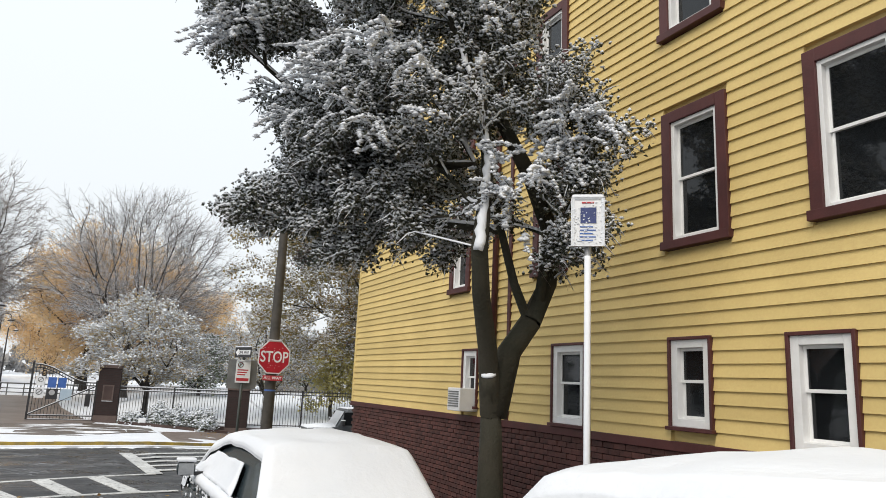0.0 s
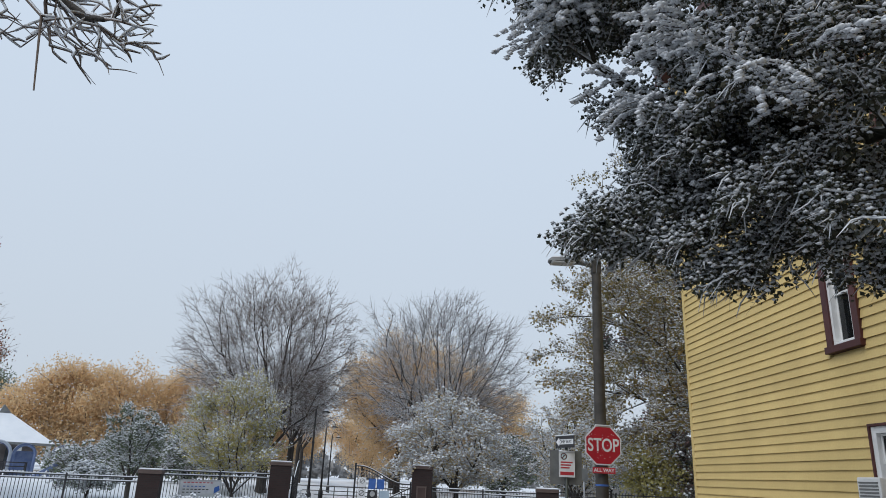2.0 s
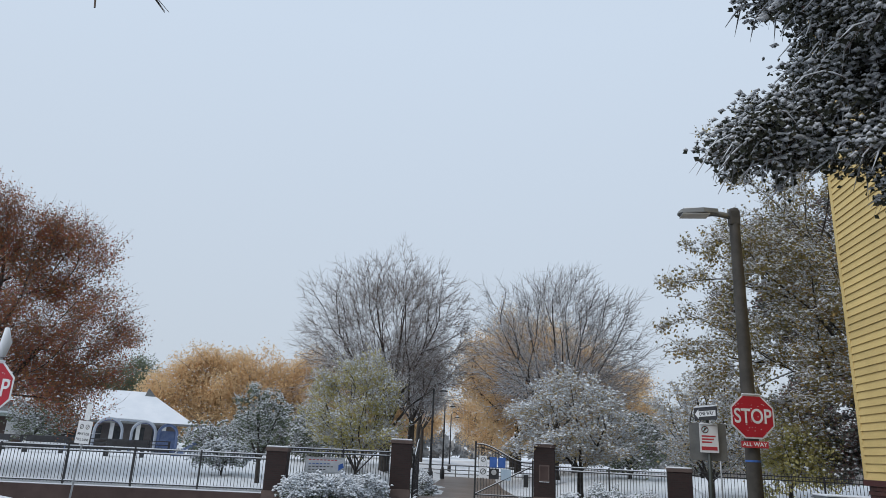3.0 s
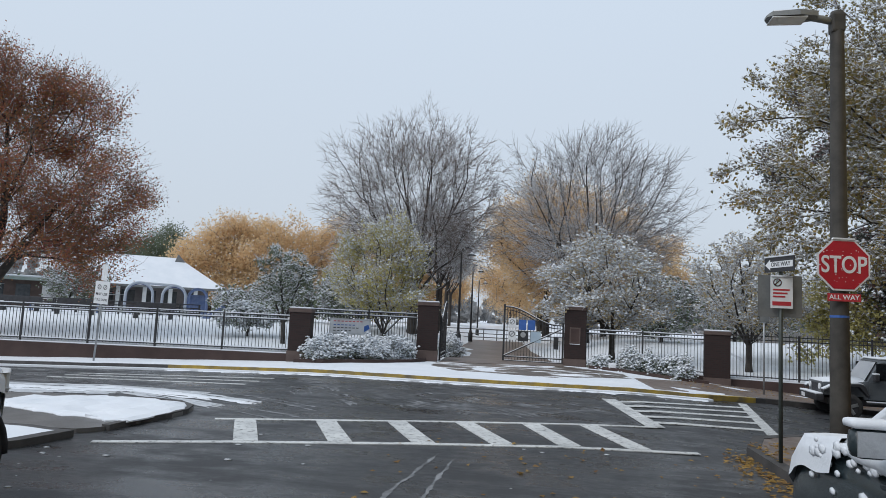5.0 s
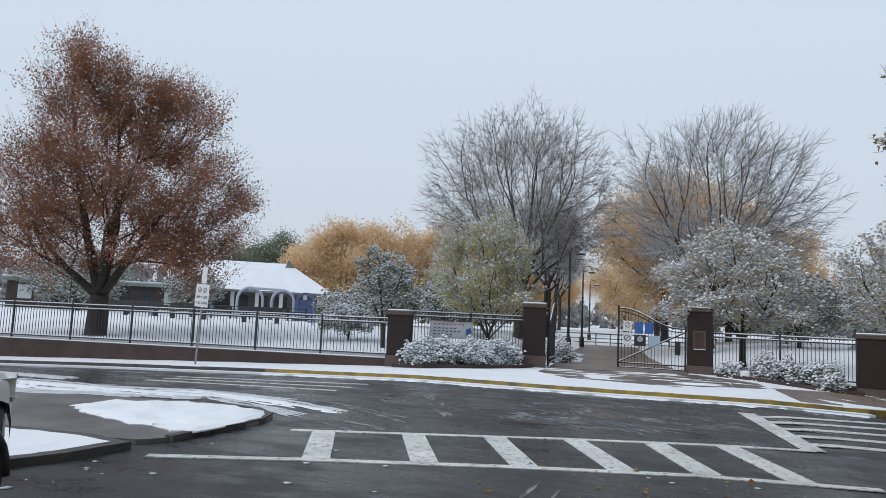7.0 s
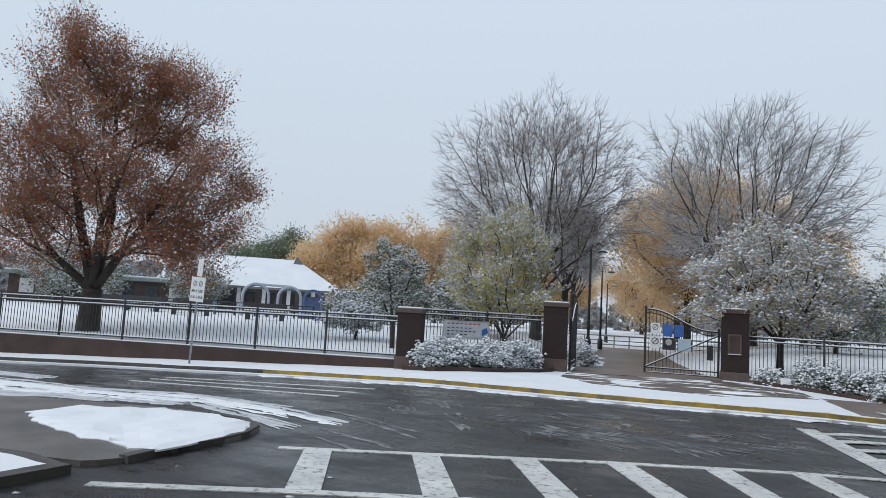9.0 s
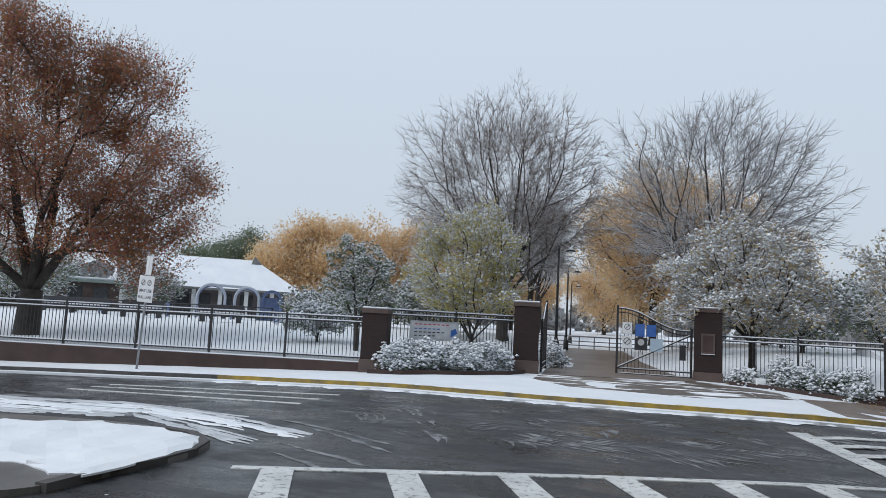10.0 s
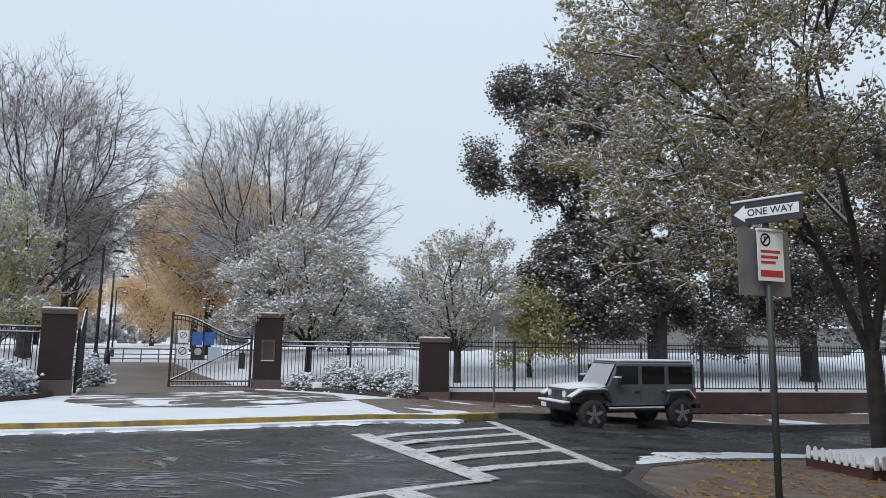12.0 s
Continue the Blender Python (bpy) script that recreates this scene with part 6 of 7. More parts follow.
# ---- park lamps ----
def make_park_lamp(x, y, z, h, label):
    p = thing("park_lamp", pose(x, y, z), label, "lamp", "lamps along the park path")
    part("base", tube([(0, 0, -0.1), (0, 0, 0.5), (0, 0, 0.6), (0, 0, 0.75)], [0.17, 0.17, 0.11, 0.09], 12), IRON, p, "", True)
    part("column", tube([(0, 0, 0.7), (0, 0, h)], [0.075, 0.05], 10), IRON, p, "", True)
    part("collar", tube([(0, 0, h * 0.62), (0, 0, h * 0.64)], 0.085, 10), IRON, p)
    arm = [(0.3 + 0.3 * math.cos(a), 0, h + 0.3 * math.sin(a)) for a in [math.pi - math.pi * k / 10 for k in range(11)]]
    part("arm", tube(arm, 0.024, 6), IRON, p, "curved swan-neck arm", True)
    head = part("shade", tube([(0.6, 0, h + 0.02), (0.6, 0, h - 0.07), (0.6, 0, h - 0.2)], [0.05, 0.1, 0.28], 14), IRON, p, "bell-shaped shade", True)
    part("bulb", tube([(0.6, 0, h - 0.19), (0.6, 0, h - 0.28)], [0.13, 0.06], 10), WHITE, head)
    part("shade_snow", tube([(0.6, 0, h + 0.03), (0.6, 0, h - 0.06), (0.6, 0, h - 0.14)], [0.05, 0.115, 0.19], 12), SNOW, p, "", True)


make_park_lamp(-5.0, 44.9, -0.62, 5.3, "black swan-neck lamp beside the path")
make_park_lamp(-5.5, 56.0, -0.75, 5.25, "black swan-neck lamp farther along the path")
make_park_lamp(-6.6, 72.0, -0.75, 5.25, "distant black park lamp")

# low grey railing where the path ends, across the far side of the park
rl = thing("railing", pose(-9.5, 62.4, -0.9), "low grey metal railing at the end of the park path", "railing")
for k in range(13):
    part("post", box(1.1 * k - 0.04, -0.04, -0.1, 1.1 * k + 0.04, 0.04, 0.95, 0.008), SIGN_GREY, rl)
for z in (0.25, 0.55, 0.9):
    part("rail", box(0, -0.03, z - 0.035, 13.2, 0.03, z + 0.035), SIGN_GREY, rl)
part("rail_snow", box(0, -0.035, 0.936, 13.2, 0.035, 0.98, 0.01), SNOW, rl, "snow on the rail")


# ---- pavilion and playground on the west lawn ----
CAR_GLASS_DIM = worn("dim_glass", (0.04, 0.045, 0.05), (0.07, 0.075, 0.08), 0.2, 3, 20)


def make_pavilion():
    p = thing("pavilion", pose(-33.5, 60.5, -0.05, rz=33), "low park pavilion with a snow-covered hipped roof", "pavilion")
    part("wall", box(-6.5, -3, 0, 4.0, 3, 2.3), worn("grey_brown_wall", (0.12, 0.105, 0.10), (0.17, 0.15, 0.145), 0.8, 2, 20), p, "dim brown brick wall")
    part("wing_wall", box(-20.0, -2.0, 0, -6.5, 3, 2.2), BROWN_STONE, p, "low brown brick wing")
    part("wing_eaves", box(-20.4, -2.5, 2.2, -6.5, 3.4, 2.45, 0.03), worn("grey_green_eaves", (0.20, 0.25, 0.23), (0.26, 0.30, 0.28), 0.6, 2, 20), p, "grey-green eaves")
    part("wing_snow", box(-20.3, -2.4, 2.452, -6.5, 3.3, 2.6, 0.05), SNOW, p, "snow on the wing's roof", True)
    for k in range(7):
        part("window", box(-19.2 + 1.8 * k, -2.05, 0.8, -18.2 + 1.8 * k, -1.98, 1.9), CAR_GLASS_DIM if k % 3 else WHITE_TRIM, p, "")
    for k in range(6):
        part("window", box(-5.9 + 1.6 * k, -3.05, 0.9, -4.9 + 1.6 * k, -2.98, 1.9), CAR_GLASS_DIM, p, "dark window")
    for k in range(7):
        part("column", box(-7.0 + 1.95 * k, -4.1, 0, -6.7 + 1.95 * k, -3.8, 2.3, 0.02), WHITE_TRIM, p)
    roof = bmesh.new()
    lo = [(-8, -4.6, 2.3), (5.2, -4.6, 2.3), (5.2, 4.2, 2.3), (-8, 4.2, 2.3)]
    hi = [(-4.5, -0.4, 4.9), (1.6, -0.4, 4.9)]
    v = [roof.verts.new(c) for c in lo + hi]
    for f in ((0, 1, 5, 4), (1, 2, 5), (2, 3, 4, 5), (3, 0, 4), (3, 2, 1, 0)):
        roof.faces.new([v[i] for i in f])
    bmesh.ops.recalc_face_normals(roof, faces=roof.faces[:])
    part("roof", roof, SNOW, p, "white snow-covered roof")
    part("fascia", box(-8.0, -4.62, 2.12, 5.2, -4.55, 2.3), SIGN_GREY, p)
    part("dormer", prism([(1.1, 4.2), (2.4, 4.2), (1.5, 5.2)], 1.2), SIGN_GREY, p, "dark gablet on the ridge").location = (0, -1.0, 0)
    return p


make_pavilion()


def arch(name, parent, x, w, h, mat, r=0.09):
    n = 14
    pts = [(x, 0, 0)] + [(x + w / 2 - w / 2 * math.cos(math.pi * k / n), 0, h - w / 2 + w / 2 * math.sin(math.pi * k / n)) for k in range(n + 1)] + [(x + w, 0, 0)]
    return part(name, tube(pts, r, 8), mat, parent, "", True)


PLAY_BLUE = worn("faded_blue_paint", (0.10, 0.15, 0.30), (0.17, 0.22, 0.36), 0.5, 4, 40)
pg = thing("playground_frame", pose(-27.9, 47.6, -0.35, rz=31), "blue-grey arched playground frame with snow", "play frame")
PALE = worn("pale_painted_steel", (0.42, 0.46, 0.52), (0.36, 0.40, 0.47), 0.5, 4, 40)
arch("arch", pg, 0.0, 1.7, 2.55, PALE)
arch("arch", pg, 2.3, 1.5, 2.45, PALE)
part("beam", tube([(0.9, 0, 2.52), (3.1, 0, 2.42)], 0.06, 8), PALE, pg)
arch("back_arch", pg, 0.0, 1.7, 2.5, NAVY, 0.085).location = (0, 0.5, 0)
arch("back_arch", pg, 2.3, 1.5, 2.4, NAVY, 0.085).location = (0, 0.5, 0)
part("beam_snow", tube([(0.9, 0, 2.6), (3.1, 0, 2.5)], 0.05, 8), SNOW, pg, "", True)
part("deck", box(0.2, -0.4, 0.55, 4.2, 0.8, 0.65, 0.02), BLACK, pg)
part("deck_snow", box(0.2, -0.4, 0.652, 4.2, 0.8, 0.72, 0.03), SNOW, pg)
for x0 in (0.4, 1.6, 2.8, 4.0):
    part("deck_leg", box(x0 - 0.05, -0.3, -0.1, x0 + 0.05, -0.2, 0.55), PLAY_BLUE, pg)
for x0 in (4.5, 6.7):
    hd = thing("play_hut", pose(-27.9 + x0 * math.cos(radians(31)) , 47.8 + x0 * math.sin(radians(31)), -0.35, rz=31), "small blue play hut with a rounded snowy top", "play hut", "playground huts")
    arch("front_arch", hd, -0.6, 1.2, 2.3, PLAY_BLUE, 0.1)
    part("back_wall", box(-0.55, 0.5, 0.1, 0.55, 0.58, 1.9, 0.03), PLAY_BLUE, hd)
    hood = bmesh.new()
    n = 12
    rows = [[hood.verts.new((-0.68 * math.cos(math.pi * k / n), yy, 1.72 + 0.66 * math.sin(math.pi * k / n))) for k in range(n + 1)] for yy in (-0.15, 0.7)]
    for k in range(n):
        hood.faces.new((rows[0][k], rows[0][k + 1], rows[1][k + 1], rows[1][k]))
    bmesh.ops.solidify(hood, geom=hood.faces[:], thickness=0.06)
    part("snow_top", hood, SNOW, hd, "", True)
play_deck = thing("play_ramp", pose(-27.9, 47.6, 0.0, rz=31), "long low dark play ramp with railings under snow", "play ramp")
part("deck", box(-5.0, -3.0, 0.22, 4.6, -2.2, 0.34, 0.02), BLACK, play_deck, "dark low deck")
part("deck_snow", box(-5.0, -3.0, 0.341, 4.6, -2.2, 0.40, 0.02), SNOW, play_deck, "", True)
for yy in (-3.0, -2.2):
    for z in (0.62, 0.85):
        part("rail", tube([(-5.0, yy, z), (4.6, yy, z)], 0.03, 6), BLACK, play_deck, "", True)
    for k in range(9):
        part("post", box(-5.03 + 1.2 * k, yy - 0.04, -0.1, -4.95 + 1.2 * k, yy + 0.04, 0.88), PLAY_BLUE if k % 3 == 0 else BLACK, play_deck)
slide = thing("slide", pose(-21.0, 44.5, -0.3, rz=20), "dark playground slide and climbing deck with snow", "slide")
part("chute", prism([(0, 0.2), (0.5, 0.2), (2.2, 1.5), (2.0, 1.6)], 0.5, None, 0.02), PLAY_BLUE, slide)
part("deck", box(2.1, -0.1, 1.35, 3.1, 0.9, 1.5, 0.03), BLACK, slide)
for x0, y0 in ((2.2, 0.0), (3.0, 0.0), (2.2, 0.8), (3.0, 0.8)):
    part("leg", box(x0 - 0.05, y0 - 0.05, -0.1, x0 + 0.05, y0 + 0.05, 2.2), PLAY_BLUE, slide)
part("chute_snow", prism([(0, 0.24), (0.5, 0.24), (2.0, 1.62), (1.95, 1.66)], 0.44), SNOW, slide).location = (0, 0.03, 0)
for i, (x0, y0, rz) in enumerate(((-30.5, 41.5, 12), (-26.0, 40.2, 12), (-21.0, 39.8, 8), (-34, 43, 15))):
    bench = thing("park_bench", pose(x0, y0, park_z(x0, y0) - 0.02, rz=rz), "dark park bench with snow on its seat", "bench", "park benches")
    part("seat", box(-1.1, -0.25, 0.4, 1.1, 0.25, 0.46, 0.01), BLACK, bench)
    part("backrest", box(-1.1, 0.22, 0.5, 1.1, 0.27, 0.88, 0.01), BLACK, bench)
    for xx in (-0.95, 0.95):
        part("leg", box(xx - 0.04, -0.22, -0.05, xx + 0.04, 0.22, 0.4), IRON, bench)
    part("seat_snow", box(-1.08, -0.24, 0.461, 1.08, 0.2, 0.53, 0.03), SNOW, bench, "", True)


# ---- distance: golden and grey trees behind ----
def far_tree(seed, x, y, r, h, leaf, label, count=420, leaves=16, size=0.42, z0=0.0, snow=0.03, bare=False):
    make_tree(seed, (x, y, z0), (x, y, z0 + h * 0.25), [ell(x, y, z0 + h * 0.6, r, r, h * 0.42, 3), ell(x + r * 0.3, y, z0 + h * 0.4, r * 0.9, r, h * 0.25, 1)], count, label, bf=0.5, tip=0.02, trunk_r=0.25, twigs=1 if not bare else 3, twig_len=0.9 if not bare else 1.3, twig_up=0.3,
              twig_r=0.014, leaves=int(leaves * 4.0), leaf_size=size * 0.40, leaf=leaf, leaf_snow=snow, snow=0.2, spread=0.55, clump=(60, r * 0.32) if not bare else None)


for i, (x, y, r, h) in enumerate(((-35.5, 74, 4.6, 9.4), (-30.5, 76, 5.0, 11.2), (-25.0, 78, 5.0, 10.6), (-19.5, 80, 5.0, 10.2), (-14, 84, 4.6, 10.2))):
    far_tree(100 + i, x, y, r, h, LEAF_GOLD, "golden autumn tree in the park distance", 480, 26, 0.5)
for i, (x, y, r, h) in enumerate(((0.0, 57, 4.4, 11.8), (4.6, 63, 4.6, 11.4), (-0.6, 70, 4.4, 12.0), (8.6, 68, 3.8, 9.0), (-4.6, 96, 4.4, 9.0))):
    far_tree(110 + i, x, y, r, h, LEAF_GOLD, "golden autumn tree beside the path", 460, 24, 0.4, snow=0.06)
far_tree(120, -46, 82, 4.2, 9.8, LEAF_GREEN, "grey-green tree behind the pavilion", 420, 26, 0.5)
far_tree(121, -52, 84, 4.2, 8.2, LEAF_GREEN, "grey-green tree behind the pavilion", 380, 26, 0.5)
for i, (x, y) in enumerate(((-7.4, 52), (-8.2, 58), (-8.6, 64), (-9.4, 72))):
    make_tree(130 + i, (x, y, 0), (x, y, 3.0), [ell(x, y, 6.6, 2.6, 2.6, 3.6, 1)], 420, "slim bare tree lining the path", bf=0.8, tip=0.012, trunk_r=0.16, twigs=3, twig_len=0.9, twig_up=0.5, twig_r=0.011, twig=TWIG_GREY, snow=0.8, snow_size=2.0)
for i, (x, y, r, h) in enumerate(((-14, 52, 2.6, 3.6), (-17.5, 50, 2.4, 3.0), (-40, 46, 4, 4.6), (-46, 50, 4, 5), (-35, 52, 2.4, 3.4), (12, 52, 3, 4.6), (16, 56, 3.4, 5.0), (7.5, 56, 3.0, 4.6), (-52, 44, 4, 5.5), (-12.5, 47, 2.4, 3.0), (6.5, 46, 2.8, 3.6), (-18.5, 46, 2.0, 1.9))):
    make_tree(140 + i, (x, y, 0), (x, y, 0.6), [ell(x, y, h * 0.55, r, r, h * 0.5, 1)], 480, "snow-laden shrubbery in the park", bf=0.6, tip=0.011, twigs=3, twig_len=0.6, twig=TWIG_GREY, twig_r=0.010, leaves=4, leaf_size=0.22, leaf=LEAF_GREEN, leaf_snow=0.7, snow=0.85, snow_size=1.4, spread=0.3, category="bush", name="bush", snow_leaf_size=0.13)
# a long wood and low banks of buildings, snowfall haze put into their grey
rngw = random.Random(5)
pts_w = []
for k in range(2600):
    a = radians(rngw.uniform(-75, 75))
    d = rngw.uniform(105, 150)
    hh = 5.5 + 2.8 * noise.noise(Vector((a * 7, 0, 0))) + rngw.uniform(-1, 1)
    x, y = d * math.sin(a) - 4, 10 + d * math.cos(a)
    pts_w.append((x, y, rngw.uniform(0.0, 1.0) ** 0.8 * hh))
HAZE_TINT = leaf_mat("haze_tinted_grey", [(0.2, (0.22, 0.22, 0.22)), (0.5, (0.33, 0.33, 0.33)), (0.8, (0.42, 0.40, 0.38))])
fw = leaves_mesh(pts_w * 5, 2.2, "distant_wood", HAZE_TINT, None, "", rngw, 0.0)
tagged(fw, "wood beyond the park, greyed with painted haze", "wood", kind="stuff")


# ---- cars ----
CAR_DARK = worn("dark_car_paint", (0.02, 0.03, 0.035), (0.028, 0.04, 0.045), 0.25, 2, 30, relief=0.0)
CAR_GREY = worn("gunmetal_car_paint", (0.085, 0.095, 0.105), (0.11, 0.12, 0.13), 0.3, 2, 30, relief=0.0)
RUBBER = worn("tyre_rubber", (0.02, 0.02, 0.02), (0.035, 0.034, 0.033), 0.85, 6, 60)
RIM = worn("alloy_rim", (0.32, 0.33, 0.34), (0.42, 0.43, 0.44), 0.35, 5, 40, metal=0.8)


def car_glass_build(nt, b):
    b.inputs["Base Color"].default_value = (0.012, 0.014, 0.016, 1)
    b.inputs["Roughness"].default_value = 0.05


CAR_GLASS = material("dark_car_glass", car_glass_build)


def make_wheel(parent, x, y, z, r, w, out):
    t = part("wheel", bmesh.new(), RUBBER, parent)
    t.location = (x, y, z)
    ty = bmesh.new()
    prof = [(r * 0.66, -w / 2), (r * 0.9, -w / 2), (r * 0.98, -w * 0.36), (r, -w * 0.15), (r, w * 0.15), (r * 0.98, w * 0.36), (r * 0.9, w / 2), (r * 0.66, w / 2)]
    n = 28
    rings = [[ty.verts.new((pr * math.cos(math.tau * k / n), py, pr * math.sin(math.tau * k / n))) for pr, py in prof] for k in range(n)]
    for k in range(n):
        for j in range(len(prof) - 1):
            ty.faces.new((rings[k][j], rings[(k + 1) % n][j], rings[(k + 1) % n][j + 1], rings[k][j + 1]))
    part("tyre", ty, RUBBER, t, "", True)
    rim = tube([(0, -w * 0.42, 0), (0, w * 0.42, 0)], r * 0.67, 28)
    part("rim_barrel", rim, BLACK, t)
    sp = bmesh.new()
    for k in range(5):
        own = box(-0.045, out * w * 0.42 - 0.012, 0.03, 0.045, out * w * 0.42 + 0.03 * out, r * 0.64, 0.008)
        bmesh.ops.rotate(own, verts=own.verts[:], cent=(0, 0, 0), matrix=Matrix.Rotation(math.tau * k / 5, 3, "Y"))
        join(sp, own)
    part("rim", sp, RIM, t, "five-spoke alloy rim")
    part("hub", tube([(0, out * w * 0.4, 0), (0, out * w * 0.52, 0)], r * 0.2, 16), RIM, t)


def body_ring(x, w, z0, z1, crown):
    half = [(w * 0.82, z0), (w * 0.97, z0 + 0.1), (w, z0 + 0.28), (w * 0.985, z1 - 0.2), (w * 0.95, z1 - 0.06), (w * 0.84, z1), (w * 0.45, z1 + crown * 0.8), (0, z1 + crown)]
    pts = [(x, -a, b) for a, b in half] + [(x, a, b) for a, b in half[-2::-1]]
    return pts + [(x, w * 0.5, z0 - 0.02), (x, -w * 0.5, z0 - 0.02), pts[0]]


def cabin_ring(x, wb, wt, z0, z1):
    half = [(wb, z0), (wb * 0.98, z0 + 0.04), (wt, z1 - 0.1), (wt * 0.93, z1 - 0.03), (wt * 0.7, z1), (0, z1 + 0.02)]
    return [(x, -a, b) for a, b in half] + [(x, a, b) for a, b in half[-2::-1]]


def make_car(name, m, label, paint, L=4.5, W=1.82, H=1.62, snow=0.07, tall=0.0, wr=0.35, over=0.88, category="car"):
    """A crossover that faces local +x, standing on z = 0."""
    c = thing(name, m, label, category)
    w, T = W / 2, tall
    H = H + T
    xs = [-L / 2, -L / 2 + 0.12, -L / 2 + 0.5, -L / 4, 0, L * 0.18, L * 0.3, L / 2 - 0.45, L / 2 - 0.14, L / 2]
    belt = [T + v for v in (0.78, 0.92, 0.98, 0.98, 0.97, 0.96, 0.95, 0.88, 0.78, 0.62)]
    wid = [0.86, 0.95, 0.99, 1, 1, 1, 0.99, 0.96, 0.89, 0.74]
    z0s = [0.42, 0.34, 0.27, 0.25, 0.25, 0.25, 0.25, 0.27, 0.30, 0.38]
    body = loft([body_ring(x, w * k, z, b, 0.06) for x, k, z, b in zip(xs, wid, z0s, belt)])
    bm_body = part("body", body, paint, c, "", True)
    cx = [-L / 2 + 0.22, -L / 2 + 0.62, -L / 2 + 1.1, -0.15, L * 0.05, L * 0.29]
    ch = [1.0 + T, 1.42 + T, H - 0.03, H, H - 0.06, 0.99 + T]
    cabin = loft([cabin_ring(x, w * 0.9, w * (0.9 - 0.22 * min(1, (h - T - 0.95) / 0.6)), 0.93 + T, h) for x, h in zip(cx, ch)])
    part("cabin", cabin, paint, c, "", True)
    def glass_panel(name, quad, lab=""):
        bm = bmesh.new()
        f = bm.faces.new([bm.verts.new(p) for p in quad])
        bmesh.ops.solidify(bm, geom=[f], thickness=0.01)
        return part(name, bm, CAR_GLASS, c, lab)
    for s in (-1, 1):
        yb, yt = s * (w * 0.9 + 0.006), s * (w * 0.70 + 0.006)
        glass_panel("side_window", [(-L / 2 + 1.2, yb, 1.03 + T), (-0.05, yb, 1.03 + T), (-0.05, yt, H - 0.14), (-L / 2 + 1.35, yt, H - 0.15)], "dark side window")
        glass_panel("side_window", [(0.03, yb, 1.03 + T), (L * 0.23, yb, 1.03 + T), (L * 0.115, yt, H - 0.17), (0.03, yt, H - 0.14)], "dark side window")
        for x in (-L / 2 + 0.85, L / 2 - over):
            make_wheel(c, x, s * (w - 0.075), wr, wr, 0.22, s)
            arch_pts = [(x + (wr + 0.06) * math.cos(a), s * (w * 0.985 + 0.006), wr + (wr + 0.06) * math.sin(a)) for a in [math.pi * k / 14 for k in range(15)]]
            part("wheel_arch", tube(arch_pts, 0.035, 6), BLACK, c, "black wheel-arch trim", True)
            # solid black drum stands in for the shadow inside the wheel arch
            part("wheel_well", tube([(x, s * (w - 0.3), wr + 0.02), (x, s * (w + 0.004), wr + 0.02)], wr + 0.035, 24), BLACK, c)
        mir = part("mirror", box(L * 0.09, s * (w + 0.02), 1.02 + T, L * 0.09 + 0.12, s * (w + 0.22), 1.17 + T, 0.055), paint, c, "wing mirror", True)
        part("mirror_snow", box(L * 0.09 - 0.01, s * (w + 0.02), 1.165 + T, L * 0.09 + 0.13, s * (w + 0.225), 1.21 + T, 0.02), SNOW, mir, "", True)
        part("mirror_glass", box(L * 0.09 - 0.006, s * (w + 0.045), 1.035 + T, L * 0.09 + 0.004, s * (w + 0.205), 1.155 + T), RIM, mir)
        part("mirror_stalk", box(L * 0.1, s * (w * 0.9), 1.02 + T, L * 0.1 + 0.05, s * (w + 0.03), 1.06 + T), BLACK, mir)
        part("headlight", box(L / 2 - 0.3, s * (w * 0.5), 0.66 + T, L / 2 - 0.07, s * (w * 0.84), 0.80 + T, 0.04), WHITE, c, "headlight")
        part("tail_light", box(-L / 2 - 0.01, s * (w * 0.55), 0.78 + T, -L / 2 + 0.16, s * (w * 0.9), 0.98 + T, 0.03), RED, c, "red tail light")
        for xx in (-0.75, 0.45):
            part("door_handle", box(xx, s * (w + 0.0), 0.86 + T, xx + 0.18, s * (w + 0.025), 0.89 + T, 0.008), paint, c)
    part("rear_bumper", box(-L / 2 - 0.05, -w * 0.85, 0.38, -L / 2 + 0.14, w * 0.85, 0.6, 0.05), BLACK, c)
    part("front_bumper", box(L / 2 - 0.2, -w * 0.78, 0.34, L / 2 + 0.05, w * 0.78, 0.56, 0.06), BLACK, c)
    # snow: a soft quilt over roof, screens and bonnet, patchy along the flanks
    def quilt(bm, amount, seed):
        bmesh.ops.subdivide_edges(bm, edges=bm.edges[:], cuts=3, use_grid_fill=True)
        for v in bm.verts:
            n = noise.noise(Vector((v.co.x * 3 + seed, v.co.y * 3, v.co.z * 3)))
            v.co.z += amount * (0.75 + 0.5 * n)
        return bm
    top = []
    for x, h in zip([-L / 2 + 0.10, -L / 2 + 0.22, -L / 2 + 0.62, -L / 2 + 1.1, -0.5, -0.15, L * 0.05, L * 0.17, L * 0.305], [1.0 + T, 1.06 + T, 1.43 + T, H - 0.02, H, H, H - 0.06, 1.33 + T, 1.0 + T]):
        wb = w * 0.9 + 0.03
        wt = w * (0.9 - 0.22 * min(1, (h - T - 0.95) / 0.6)) + 0.03
        half = [(wt + 0.012, h - 0.12), (wt + 0.015, h - 0.105), (wt + 0.018, h - 0.095), (wt + 0.012, h - 0.07), (wt * 0.93, h - 0.01), (wt * 0.6, h + 0.02), (0, h + 0.035)]
        top.append([(x, -a, b) for a, b in half] + [(x, a, b) for a, b in half[-2::-1]])
    cover = loft(top, cap=False)
    bmesh.ops.subdivide_edges(cover, edges=cover.edges[:], cuts=3, use_grid_fill=True)
